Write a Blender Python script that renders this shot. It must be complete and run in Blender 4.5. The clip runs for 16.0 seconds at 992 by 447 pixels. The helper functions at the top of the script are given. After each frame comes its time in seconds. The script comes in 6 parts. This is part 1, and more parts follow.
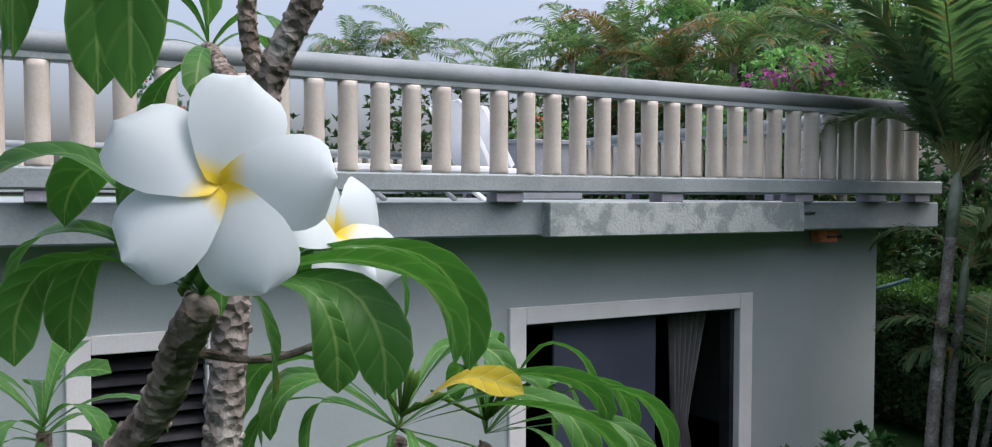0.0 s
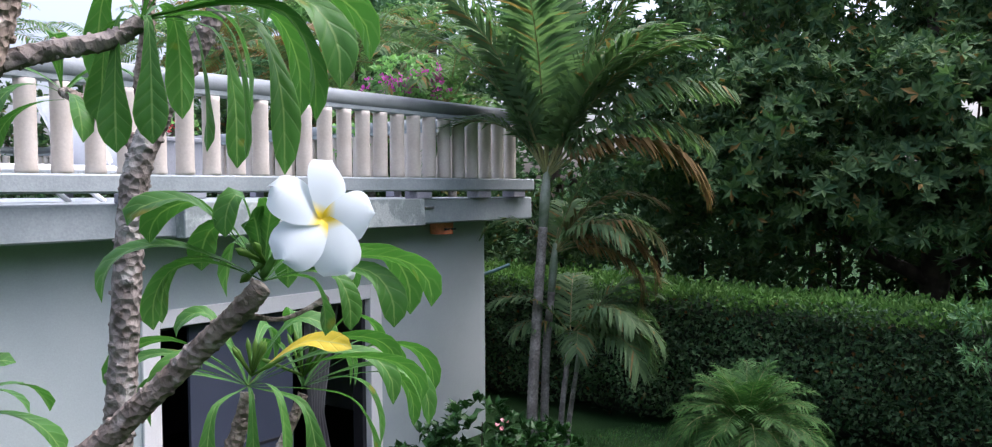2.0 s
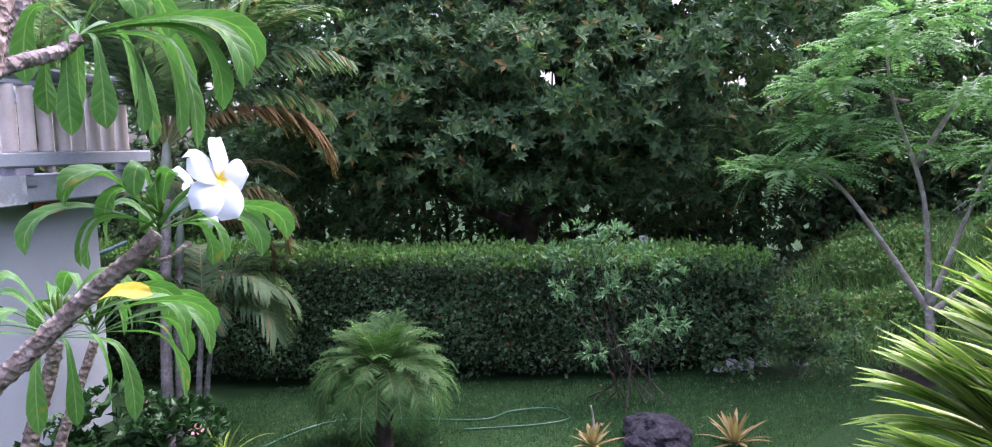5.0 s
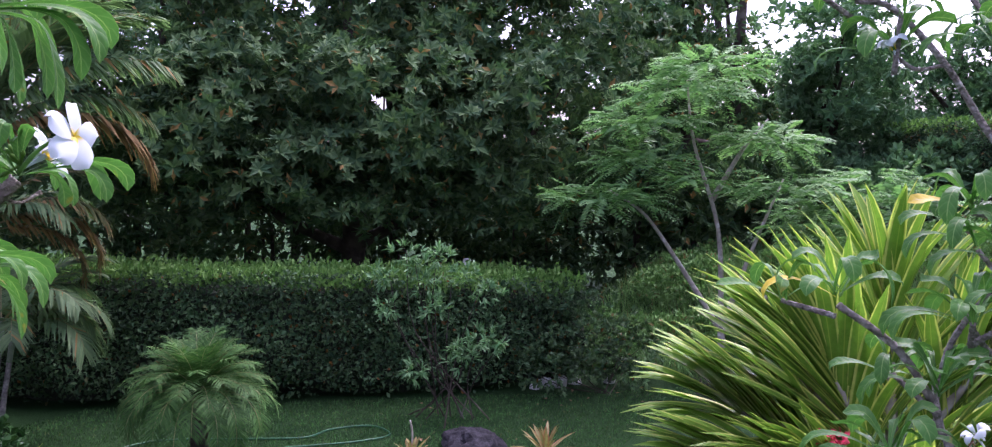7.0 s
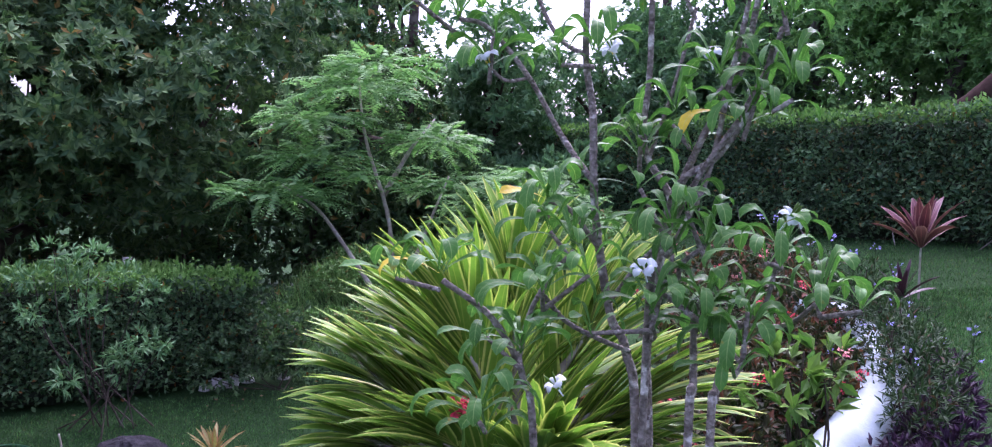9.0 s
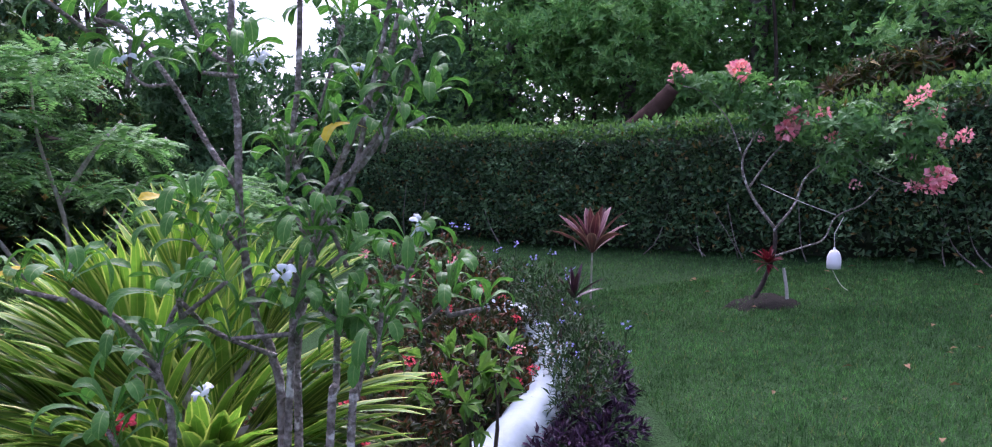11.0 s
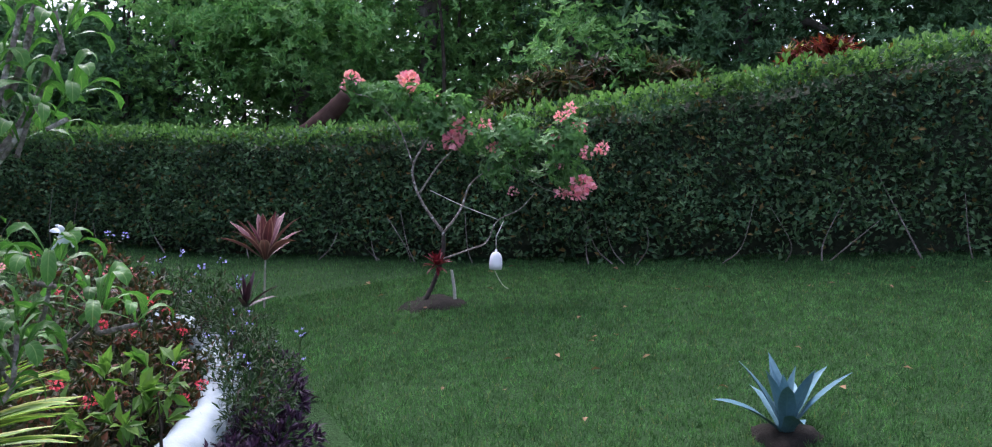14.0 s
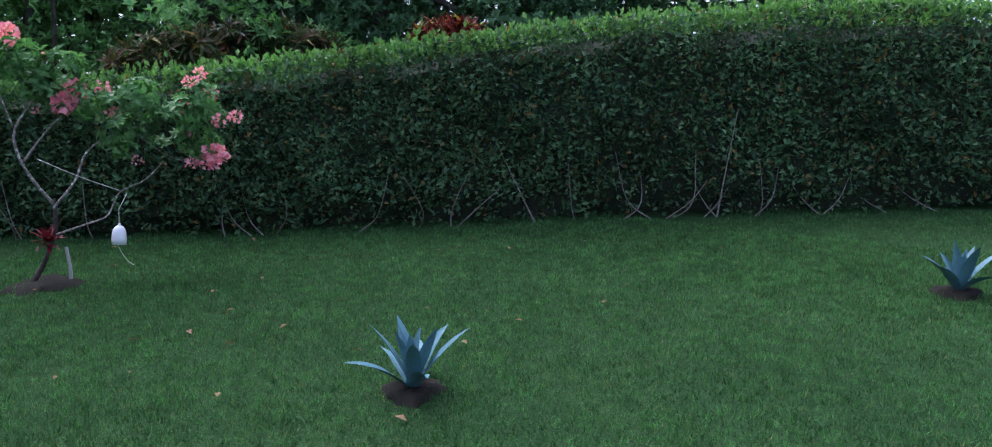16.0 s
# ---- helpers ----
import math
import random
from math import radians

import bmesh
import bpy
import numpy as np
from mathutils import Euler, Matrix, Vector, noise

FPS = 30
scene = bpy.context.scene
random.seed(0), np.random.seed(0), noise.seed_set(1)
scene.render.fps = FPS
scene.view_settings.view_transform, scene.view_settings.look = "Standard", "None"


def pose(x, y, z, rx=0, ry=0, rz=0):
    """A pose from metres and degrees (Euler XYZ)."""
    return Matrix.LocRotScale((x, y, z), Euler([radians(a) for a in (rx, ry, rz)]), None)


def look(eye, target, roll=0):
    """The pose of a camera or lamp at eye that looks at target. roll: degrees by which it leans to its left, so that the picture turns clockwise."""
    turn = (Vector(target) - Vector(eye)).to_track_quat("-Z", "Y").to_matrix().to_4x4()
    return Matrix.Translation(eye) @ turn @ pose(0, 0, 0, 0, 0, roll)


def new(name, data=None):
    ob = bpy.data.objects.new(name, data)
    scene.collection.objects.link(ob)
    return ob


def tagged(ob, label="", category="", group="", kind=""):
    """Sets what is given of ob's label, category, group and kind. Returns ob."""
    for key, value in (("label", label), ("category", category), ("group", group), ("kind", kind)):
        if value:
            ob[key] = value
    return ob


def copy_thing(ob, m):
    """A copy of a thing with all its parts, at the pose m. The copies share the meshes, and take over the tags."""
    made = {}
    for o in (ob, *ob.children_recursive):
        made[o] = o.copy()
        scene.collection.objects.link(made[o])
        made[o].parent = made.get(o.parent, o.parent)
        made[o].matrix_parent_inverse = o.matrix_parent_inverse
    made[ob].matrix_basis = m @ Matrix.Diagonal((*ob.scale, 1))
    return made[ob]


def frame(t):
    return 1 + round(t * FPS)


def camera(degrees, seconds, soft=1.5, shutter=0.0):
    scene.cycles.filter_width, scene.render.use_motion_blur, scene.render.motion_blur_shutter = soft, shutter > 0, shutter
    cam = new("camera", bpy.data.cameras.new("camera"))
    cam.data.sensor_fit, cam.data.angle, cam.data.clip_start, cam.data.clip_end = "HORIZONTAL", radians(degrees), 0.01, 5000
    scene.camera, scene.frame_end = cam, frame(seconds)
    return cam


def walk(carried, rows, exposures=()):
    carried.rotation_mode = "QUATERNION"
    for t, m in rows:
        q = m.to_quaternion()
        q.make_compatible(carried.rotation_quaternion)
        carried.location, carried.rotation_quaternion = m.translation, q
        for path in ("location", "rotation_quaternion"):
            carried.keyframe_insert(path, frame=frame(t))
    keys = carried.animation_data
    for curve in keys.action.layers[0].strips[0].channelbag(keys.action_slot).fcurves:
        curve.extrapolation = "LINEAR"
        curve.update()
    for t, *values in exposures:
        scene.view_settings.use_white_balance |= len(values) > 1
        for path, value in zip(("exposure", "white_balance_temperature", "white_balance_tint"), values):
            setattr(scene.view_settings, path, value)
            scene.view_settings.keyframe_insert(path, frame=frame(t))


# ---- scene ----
cam = camera(59.6, 16.0, soft=1.15)
PATH = [
    (0.0, pose(0.756, 0.178, 3.021, 88.14, -0.22, 3.35)),
    (0.5, pose(0.762, 0.076, 3.023, 88.33, 0.38, 0.58)),
    (1.0, pose(0.728, 0.009, 3.031, 87.74, 0.49, -4.02)),
    (1.5, pose(0.629, -0.072, 3.048, 87.86, 1.47, -12.49)),
    (2.0, pose(0.522, -0.121, 3.043, 87.84, 0.41, -21.84)),
    (2.5, pose(0.483, -0.161, 3.044, 87.96, 0.04, -28.74)),
    (3.0, pose(0.475, -0.252, 3.043, 88.03, 0.16, -32.07)),
    (3.5, pose(0.438, -0.326, 3.034, 87.73, -0.03, -35.49)),
    (4.0, pose(0.383, -0.377, 3.027, 87.04, 0.25, -39.03)),
    (4.5, pose(0.309, -0.360, 3.044, 86.09, 1.44, -42.50)),
    (5.0, pose(0.191, -0.294, 3.044, 85.03, 2.32, -47.26)),
    (5.2, pose(0.145, -0.287, 3.028, 84.72, 2.15, -49.95)),
    (7.3, pose(-0.043, -0.580, 2.979, 86.58, -0.15, -59.37)),
    (7.5, pose(-0.066, -0.619, 2.979, 86.39, -0.20, -60.38)),
    (8.0, pose(-0.009, -0.651, 2.973, 86.18, 0.31, -64.78)),
    (8.5, pose(-0.053, -0.667, 2.978, 86.49, 0.14, -72.10)),
    (9.0, pose(-0.119, -0.689, 2.969, 86.59, -0.86, -79.08)),
    (9.5, pose(-0.151, -0.743, 2.971, 86.73, -1.83, -84.42)),
    (10.0, pose(-0.170, -0.796, 2.977, 87.42, -2.04, -89.03)),
    (10.2, pose(-0.173, -0.819, 2.976, 87.56, -2.04, -90.88)),
    (12.3, pose(-0.260, -0.875, 2.968, 88.16, -0.91, -105.94)),
    (12.5, pose(-0.263, -0.876, 2.964, 88.52, -0.87, -106.82)),
    (13.0, pose(-0.273, -0.873, 2.963, 88.99, -1.06, -109.64)),
    (13.5, pose(-0.263, -0.868, 2.970, 88.82, -1.42, -113.36)),
    (14.0, pose(-0.253, -0.873, 2.983, 88.56, -1.75, -118.90)),
    (14.5, pose(-0.250, -0.879, 2.980, 88.16, -1.65, -125.97)),
    (15.0, pose(-0.260, -0.892, 2.976, 87.56, -1.50, -132.05)),
    (15.5, pose(-0.298, -0.892, 2.978, 87.19, -1.50, -136.71)),
    (16.0, pose(-0.365, -0.898, 2.989, 87.22, -1.59, -141.99)),
]
walk(cam, PATH, [(0, 0.91, 6100, 15), (1.5, 1.38, 6000, 18), (2.1, 1.64, 5930, 21), (3.0, 1.93, 5830, 25), (4.0, 2.13, 5750, 32), (5.0, 2.34, 5730, 41), (7.5, 1.90, 5620, 46), (9.0, 2.06, 5480, 47), (10.2, 1.88, 5520, 43), (12.5, 1.70, 5560, 35), (14, 1.80, 5750, 28), (15.5, 1.70, 5560, 25), (16, 1.55, 5350, 23)])

# ---- light: a pale evening sky, the sun behind thin cloud ----
world = bpy.data.worlds.new("evening_sky")
scene.world = world
world.use_nodes = True
wt = world.node_tree
sky = wt.nodes.new("ShaderNodeTexSky")
sky.sky_type = "NISHITA"
sky.sun_disc = False
sky.sun_elevation, sky.sun_rotation = radians(61), radians(100)
sky.air_density, sky.dust_density, sky.ozone_density = 1.0, 6.5, 1.6
veil = wt.nodes.new("ShaderNodeHueSaturation")
veil.inputs["Saturation"].default_value = 0.60
wt.links.new(sky.outputs[0], veil.inputs["Color"])
wt.links.new(veil.outputs[0], wt.nodes["Background"].inputs[0])
wt.nodes["Background"].inputs[1].default_value = 0.14
sun = new("sun", bpy.data.lights.new("sun", "SUN"))
sun.data.energy, sun.data.angle, sun.data.color = 0.5, radians(60), (1.0, 0.94, 0.87)
sun.matrix_world = look((0, 0, 0), (-math.sin(radians(100)), -math.cos(radians(100)), -1.8))


# ---- materials ----
def setup(name):
    m = bpy.data.materials.new(name)
    m.use_nodes = True
    return m, m.node_tree, m.node_tree.nodes["Principled BSDF"]


def node(nt, kind, ins=None, operation="", noise_dimensions=""):
    n = nt.nodes.new("ShaderNode" + kind)
    if operation:
        n.operation = operation
    if noise_dimensions:
        n.noise_dimensions = noise_dimensions
    for k, v in (ins or {}).items():
        if isinstance(v, bpy.types.NodeSocket):
            nt.links.new(v, n.inputs[k])
        else:
            n.inputs[k].default_value = v
    return n


def mixc(nt, fac, a, b, how="MIX"):
    n = nt.nodes.new("ShaderNodeMix")
    n.data_type, n.blend_type = "RGBA", how
    for i, v in ((0, fac), (6, a), (7, b)):
        if isinstance(v, bpy.types.NodeSocket):
            nt.links.new(v, n.inputs[i])
        else:
            n.inputs[i].default_value = v if i == 0 else (*v[:3], 1)
    return n.outputs[2]


def ramp(nt, fac, stops):
    n = nt.nodes.new("ShaderNodeValToRGB")
    nt.links.new(fac, n.inputs[0])
    e = n.color_ramp.elements
    while len(e) < len(stops):
        e.new(0.5)
    for el, (p, c) in zip(e, stops):
        el.position, el.color = p, (c, c, c, 1) if isinstance(c, (int, float)) else (*c, 1)
    return n.outputs[0]


def noise_tex(nt, scale, detail=4, rough=0.55, coord="Object"):
    tc = node(nt, "TexCoord")
    return node(nt, "TexNoise", {"Vector": tc.outputs[coord], "Scale": scale, "Detail": detail, "Roughness": rough}).outputs[0]


def bump(nt, bsdf, height, strength, dist=0.01):
    b = node(nt, "Bump", {"Height": height, "Strength": strength, "Distance": dist})
    nt.links.new(b.outputs[0], bsdf.inputs["Normal"])


def surface(name, a, b, rough=0.7, scale=3.0, fine=60.0, relief=0.3, metal=0.0, low=0.35, high=0.65, spread=0.15):
    """A plain surface: two tones in patches, fine grain and relief."""
    m, nt, p = setup(name)
    big, small = noise_tex(nt, scale), noise_tex(nt, fine, 3)
    c = mixc(nt, ramp(nt, big, [(low, 0), (high, 1)]), a, b)
    g = ramp(nt, small, [(0.3, 1 - spread), (0.7, 1 + spread)])
    c = mixc(nt, 1.0, c, g, "MULTIPLY")
    nt.links.new(c, p.inputs["Base Color"])
    nt.links.new(ramp(nt, small, [(0.3, max(rough - 0.1, 0.02)), (0.7, min(rough + 0.1, 1))]), p.inputs["Roughness"])
    p.inputs["Metallic"].default_value = metal
    if relief:
        bump(nt, p, small, relief)
    return m


def foliage(name, a, b, dead=None, share=0.04, rough=0.45, through_light=0.25, patch=0.8, spec=0.16, mottle=0.0):
    """Leaves: each one its own tone, some of them faded, lit through from behind."""
    m, nt, p = setup(name)
    r = node(nt, "NewGeometry").outputs["Random Per Island"]
    c = mixc(nt, r, a, b)
    big = noise_tex(nt, patch, 3)
    c = mixc(nt, 1.0, c, ramp(nt, big, [(0.3, 0.75), (0.7, 1.2)]), "MULTIPLY")
    if mottle:
        c = mixc(nt, 1.0, c, ramp(nt, noise_tex(nt, mottle, 4), [(0.35, 0.55), (0.65, 1.35)]), "MULTIPLY")
    if dead:
        w = node(nt, "TexWhiteNoise", {"W": r}, noise_dimensions="1D").outputs[0]
        c = mixc(nt, ramp(nt, w, [(1 - share - 0.01, 0), (1 - share, 1)]), c, dead)
    nt.links.new(c, p.inputs["Base Color"])
    p.inputs["Roughness"].default_value = rough
    p.inputs["Specular IOR Level"].default_value = spec
    t = node(nt, "BsdfTranslucent", {"Color": mixc(nt, 1.0, c, (1.1, 1.35, 0.8), "MULTIPLY")})
    mx = node(nt, "MixShader", {0: through_light, 1: p.outputs[0], 2: t.outputs[0]})
    nt.links.new(mx.outputs[0], nt.nodes["Material Output"].inputs[0])
    return m


def blade_mat(name, mid, edge, rib, veins=0.0, rough=0.4, through_light=0.25, border=0.75, spots=None):
    """Long leaves laid out in UV: u across, v along; a pale rib, side veins and a border."""
    m, nt, p = setup(name)
    uv = node(nt, "TexCoord").outputs["UV"]
    sep = node(nt, "SeparateXYZ", {0: uv})
    across = node(nt, "Math", {0: node(nt, "Math", {0: sep.outputs[0], 1: 0.5}, operation="SUBTRACT").outputs[0]}, operation="ABSOLUTE").outputs[0]
    across = node(nt, "Math", {0: across, 1: 2.0}, operation="MULTIPLY").outputs[0]
    r = node(nt, "NewGeometry").outputs["Random Per Island"]
    c = mixc(nt, ramp(nt, across, [(border, 0), (min(border + 0.12, 1), 1)]), mid, edge)
    c = mixc(nt, 1.0, c, ramp(nt, r, [(0, 0.75), (1, 1.25)]), "MULTIPLY")
    c = mixc(nt, 1.0, c, ramp(nt, noise_tex(nt, 40, 3), [(0.3, 0.85), (0.7, 1.12)]), "MULTIPLY")
    if spots:
        c = mixc(nt, ramp(nt, noise_tex(nt, 28, 2), [(0.70, 0), (0.76, 0.8)]), c, spots)
    ribm = ramp(nt, across, [(0.03, 1), (0.09, 0)])
    if veins:
        a = node(nt, "Math", {0: sep.outputs[1], 1: node(nt, "Math", {0: across, 1: -0.10}, operation="MULTIPLY").outputs[0]}, operation="ADD").outputs[0]
        s = node(nt, "Math", {0: node(nt, "Math", {0: a, 1: veins * 6.283}, operation="MULTIPLY").outputs[0]}, operation="SINE").outputs[0]
        s = node(nt, "Math", {0: s, 1: 0.5}, operation="MULTIPLY_ADD")
        s.inputs[2].default_value = 0.5
        c = mixc(nt, ramp(nt, s.outputs[0], [(0.86, 0), (0.99, 0.22)]), c, rib)
        bump(nt, p, ramp(nt, s.outputs[0], [(0.0, 1), (0.9, 0.7), (1, 0)]), 0.25, 0.003)
    c = mixc(nt, ribm, c, rib)
    nt.links.new(c, p.inputs["Base Color"])
    p.inputs["Roughness"].default_value = rough
    p.inputs["Specular IOR Level"].default_value = 0.17
    t = node(nt, "BsdfTranslucent", {"Color": mixc(nt, 1.0, c, (1.1, 1.35, 0.8), "MULTIPLY")})
    mx = node(nt, "MixShader", {0: through_light, 1: p.outputs[0], 2: t.outputs[0]})
    nt.links.new(mx.outputs[0], nt.nodes["Material Output"].inputs[0])
    return m


def bark_mat(name, a, b, lichen, scale=30.0, relief=0.8):
    m, nt, p = setup(name)
    tc = node(nt, "TexCoord").outputs["Object"]
    v = node(nt, "TexVoronoi", {"Vector": tc, "Scale": scale})
    n = noise_tex(nt, scale * 0.6, 5)
    c = mixc(nt, ramp(nt, n, [(0.35, 0), (0.65, 1)]), a, b)
    c = mixc(nt, ramp(nt, noise_tex(nt, scale * 0.25, 4), [(0.56, 0), (0.64, 0.8)]), c, lichen)
    nt.links.new(c, p.inputs["Base Color"])
    p.inputs["Roughness"].default_value = 0.85
    p.inputs["Specular IOR Level"].default_value = 0.15
    h = node(nt, "Math", {0: v.outputs[0], 1: n}, operation="ADD").outputs[0]
    bump(nt, p, h, relief, 0.006)
    return m


WALL = surface("grey_blue_wall_paint", (0.355, 0.41, 0.405), (0.42, 0.47, 0.46), 0.75, 0.7, 90, 0.15, spread=0.05)
SLAB = surface("grey_slab_paint", (0.245, 0.285, 0.29), (0.33, 0.37, 0.375), 0.7, 2.2, 50, 0.2, spread=0.1)
COAT = surface("weathered_grey_coat", (0.24, 0.28, 0.27), (0.42, 0.46, 0.44), 0.75, 5.0, 40, 0.4, low=0.44, high=0.56, spread=0.1)
RAIL = surface("grey_rail_paint", (0.195, 0.225, 0.235), (0.26, 0.29, 0.30), 0.55, 2.5, 60, 0.15, spread=0.07)
CREAM = surface("cream_baluster_paint", (0.52, 0.465, 0.40), (0.60, 0.55, 0.485), 0.65, 4.0, 50, 0.2, spread=0.06)
LILAC = surface("lilac_grey_block", (0.27, 0.265, 0.30), (0.34, 0.33, 0.37), 0.8, 6.0, 60, 0.3)
WHITE = surface("white_frame_paint", (0.74, 0.73, 0.71), (0.80, 0.79, 0.77), 0.55, 3.0, 60, 0.1, spread=0.04)
TERRA = surface("terracotta", (0.50, 0.15, 0.06), (0.62, 0.21, 0.09), 0.8, 20, 90, 0.4)
PLASTIC = surface("white_plastic", (0.78, 0.79, 0.80), (0.84, 0.85, 0.86), 0.4, 3, 60, 0.0, spread=0.03)
# Near-black stands in for the shade inside the room and the vent slots.
DARK = surface("painted_inside_shade", (0.012, 0.012, 0.014), (0.02, 0.02, 0.022), 0.8, 2, 30, 0.0)
ALU = surface("dark_bronze_frame", (0.03, 0.03, 0.035), (0.05, 0.05, 0.055), 0.45, 4, 60, 0.0, 0.5)
SCREEN = surface("blue_grey_blind", (0.045, 0.055, 0.085), (0.06, 0.07, 0.105), 0.6, 1.2, 120, 0.1, spread=0.08)
CURTAIN = surface("grey_curtain", (0.16, 0.15, 0.15), (0.22, 0.21, 0.20), 0.9, 4, 120, 0.2)
PLANTER = surface("grey_planter_plastic", (0.22, 0.23, 0.25), (0.27, 0.28, 0.30), 0.6, 4, 60, 0.1)
METAL = surface("steel", (0.45, 0.45, 0.46), (0.6, 0.6, 0.6), 0.35, 10, 90, 0.1, 1.0)
GREENPIPE = surface("dark_green_pipe", (0.01, 0.05, 0.05), (0.015, 0.07, 0.07), 0.5, 8, 90, 0.1)
# White paint set grey: shade from the bed's plants is put into the colour.
LIME = surface("shaded_white_kerb_paint", (0.15, 0.205, 0.215), (0.21, 0.27, 0.28), 0.6, 5, 60, 0.3, spread=0.06)
SOIL = surface("dark_soil", (0.010, 0.010, 0.008), (0.022, 0.020, 0.016), 0.95, 6, 80, 1.0, spread=0.4)
ROCKM = surface("black_lava_rock", (0.008, 0.008, 0.010), (0.035, 0.035, 0.04), 0.9, 14, 60, 1.0, spread=0.4)
for dull in (ROCKM, SOIL):
    dull.node_tree.nodes["Principled BSDF"].inputs["Specular IOR Level"].default_value = 0.08
STONE = surface("pale_stone", (0.35, 0.34, 0.32), (0.55, 0.54, 0.52), 0.8, 10, 60, 0.6)
ROPE = surface("pale_cord", (0.45, 0.43, 0.38), (0.55, 0.52, 0.47), 0.9, 20, 90, 0.2)
HOSE = surface("green_hose", (0.012, 0.085, 0.035), (0.02, 0.12, 0.05), 0.4, 8, 60, 0.0)
STAKE = surface("grey_wood_stake", (0.30, 0.28, 0.25), (0.45, 0.43, 0.39), 0.85, 12, 70, 0.5)
WOODFAR = bark_mat("dark_bark", (0.035, 0.028, 0.022), (0.08, 0.065, 0.05), (0.14, 0.13, 0.11), 9)
WOODMID = bark_mat("grey_tree_bark", (0.07, 0.06, 0.05), (0.15, 0.135, 0.115), (0.25, 0.24, 0.21), 9)
LOG = bark_mat("reddish_cut_wood", (0.03, 0.016, 0.012), (0.06, 0.034, 0.026), (0.08, 0.05, 0.04), 8)
BLOTCHBARK = bark_mat("dark_bark_with_white_blotches", (0.025, 0.02, 0.018), (0.07, 0.06, 0.05), (0.5, 0.5, 0.47), 28)
PLUMBARK = bark_mat("plumeria_bark", (0.13, 0.11, 0.095), (0.27, 0.24, 0.215), (0.40, 0.385, 0.35), 110, 1.0)
PLUMTIP = bark_mat("young_plumeria_bark", (0.155, 0.122, 0.098), (0.34, 0.275, 0.225), (0.52, 0.45, 0.39), 130, 1.0)
PALEBARK = bark_mat("pale_bark", (0.25, 0.22, 0.18), (0.38, 0.35, 0.30), (0.5, 0.49, 0.45), 30)
LICHENBARK = bark_mat("lichen_bark", (0.105, 0.09, 0.075), (0.29, 0.262, 0.228), (0.64, 0.635, 0.58), 85, 1.0)
HEDGELEAF = foliage("hedge_leaf", (0.034, 0.088, 0.038), (0.124, 0.205, 0.088), (0.16, 0.08, 0.02), 0.02, mottle=2.2)
# Lighter than the sides: new growth, plus top light put into the colour.
HEDGETOP = foliage("hedge_new_toplit_leaf", (0.085, 0.205, 0.045), (0.195, 0.34, 0.09), None)
HEDGE2LEAF = foliage("ficus_hedge_leaf", (0.028, 0.080, 0.038), (0.128, 0.215, 0.098), (0.17, 0.12, 0.04), 0.05, mottle=2.2)
# Dark tone of the hedge core, shade between the leaves put into the colour.
HEDGECORE = surface("hedge_shade_core", (0.014, 0.024, 0.011), (0.034, 0.045, 0.022), 0.95, 8, 40, 1.0, spread=0.4)
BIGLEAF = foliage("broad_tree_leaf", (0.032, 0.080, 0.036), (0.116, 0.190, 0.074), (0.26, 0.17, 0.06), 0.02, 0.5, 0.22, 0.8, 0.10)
FARLEAF = foliage("far_tree_leaf", (0.052, 0.130, 0.060), (0.145, 0.265, 0.125), None, 0, 0.5, 0.2)
FARBRIGHT = foliage("bright_tree_leaf", (0.13, 0.29, 0.10), (0.27, 0.46, 0.17), None, 0, 0.5, 0.35)
FERNLEAF = foliage("feathery_leaf", (0.10, 0.225, 0.08), (0.205, 0.36, 0.14), None, 0, 0.5, 0.4)
SILVERLEAF = foliage("silver_green_leaf", (0.085, 0.21, 0.085), (0.21, 0.36, 0.17), None, 0, 0.5, 0.3)
WEED = foliage("weed_leaf", (0.07, 0.165, 0.052), (0.18, 0.32, 0.11), (0.2, 0.16, 0.07), 0.05)
HIBLEAF = foliage("glossy_dark_leaf", (0.014, 0.05, 0.014), (0.04, 0.10, 0.028), None, 0, 0.35, 0.15)
LIMELEAF = foliage("fresh_green_leaf", (0.055, 0.14, 0.025), (0.15, 0.26, 0.05), None, 0, 0.4, 0.35)
IXLEAF = foliage("reddish_green_leaf", (0.014, 0.031, 0.010), (0.056, 0.053, 0.022), (0.11, 0.045, 0.025), 0.20, 0.45)
PURPLE = foliage("purple_leaf", (0.016, 0.009, 0.020), (0.050, 0.022, 0.058), None, 0, 0.5, 0.2)
RUELEAF = foliage("dull_green_leaf", (0.013, 0.038, 0.013), (0.036, 0.068, 0.024), (0.08, 0.05, 0.03), 0.05, 0.5)
MUSLEAF = foliage("mussaenda_leaf", (0.07, 0.175, 0.055), (0.145, 0.28, 0.10), None, 0, 0.5, 0.3)
CROTON = foliage("croton_leaf", (0.04, 0.085, 0.025), (0.10, 0.06, 0.030), (0.20, 0.15, 0.03), 0.10, 0.4)
REDLEAF = foliage("red_leaf", (0.11, 0.02, 0.018), (0.27, 0.05, 0.03), (0.25, 0.22, 0.05), 0.2, 0.4)
DEADLEAF = foliage("fallen_leaf", (0.10, 0.05, 0.025), (0.28, 0.18, 0.10), None, 0, 0.8, 0.1)
PINKPET = foliage("pink_sepal", (0.80, 0.20, 0.29), (0.90, 0.43, 0.50), None, 0, 0.6, 0.3)
REDPET = foliage("red_petal", (0.50, 0.03, 0.07), (0.70, 0.10, 0.15), None, 0, 0.6, 0.3)
BLUEPET = foliage("violet_petal", (0.28, 0.24, 0.70), (0.42, 0.38, 0.85), None, 0, 0.6, 0.3)
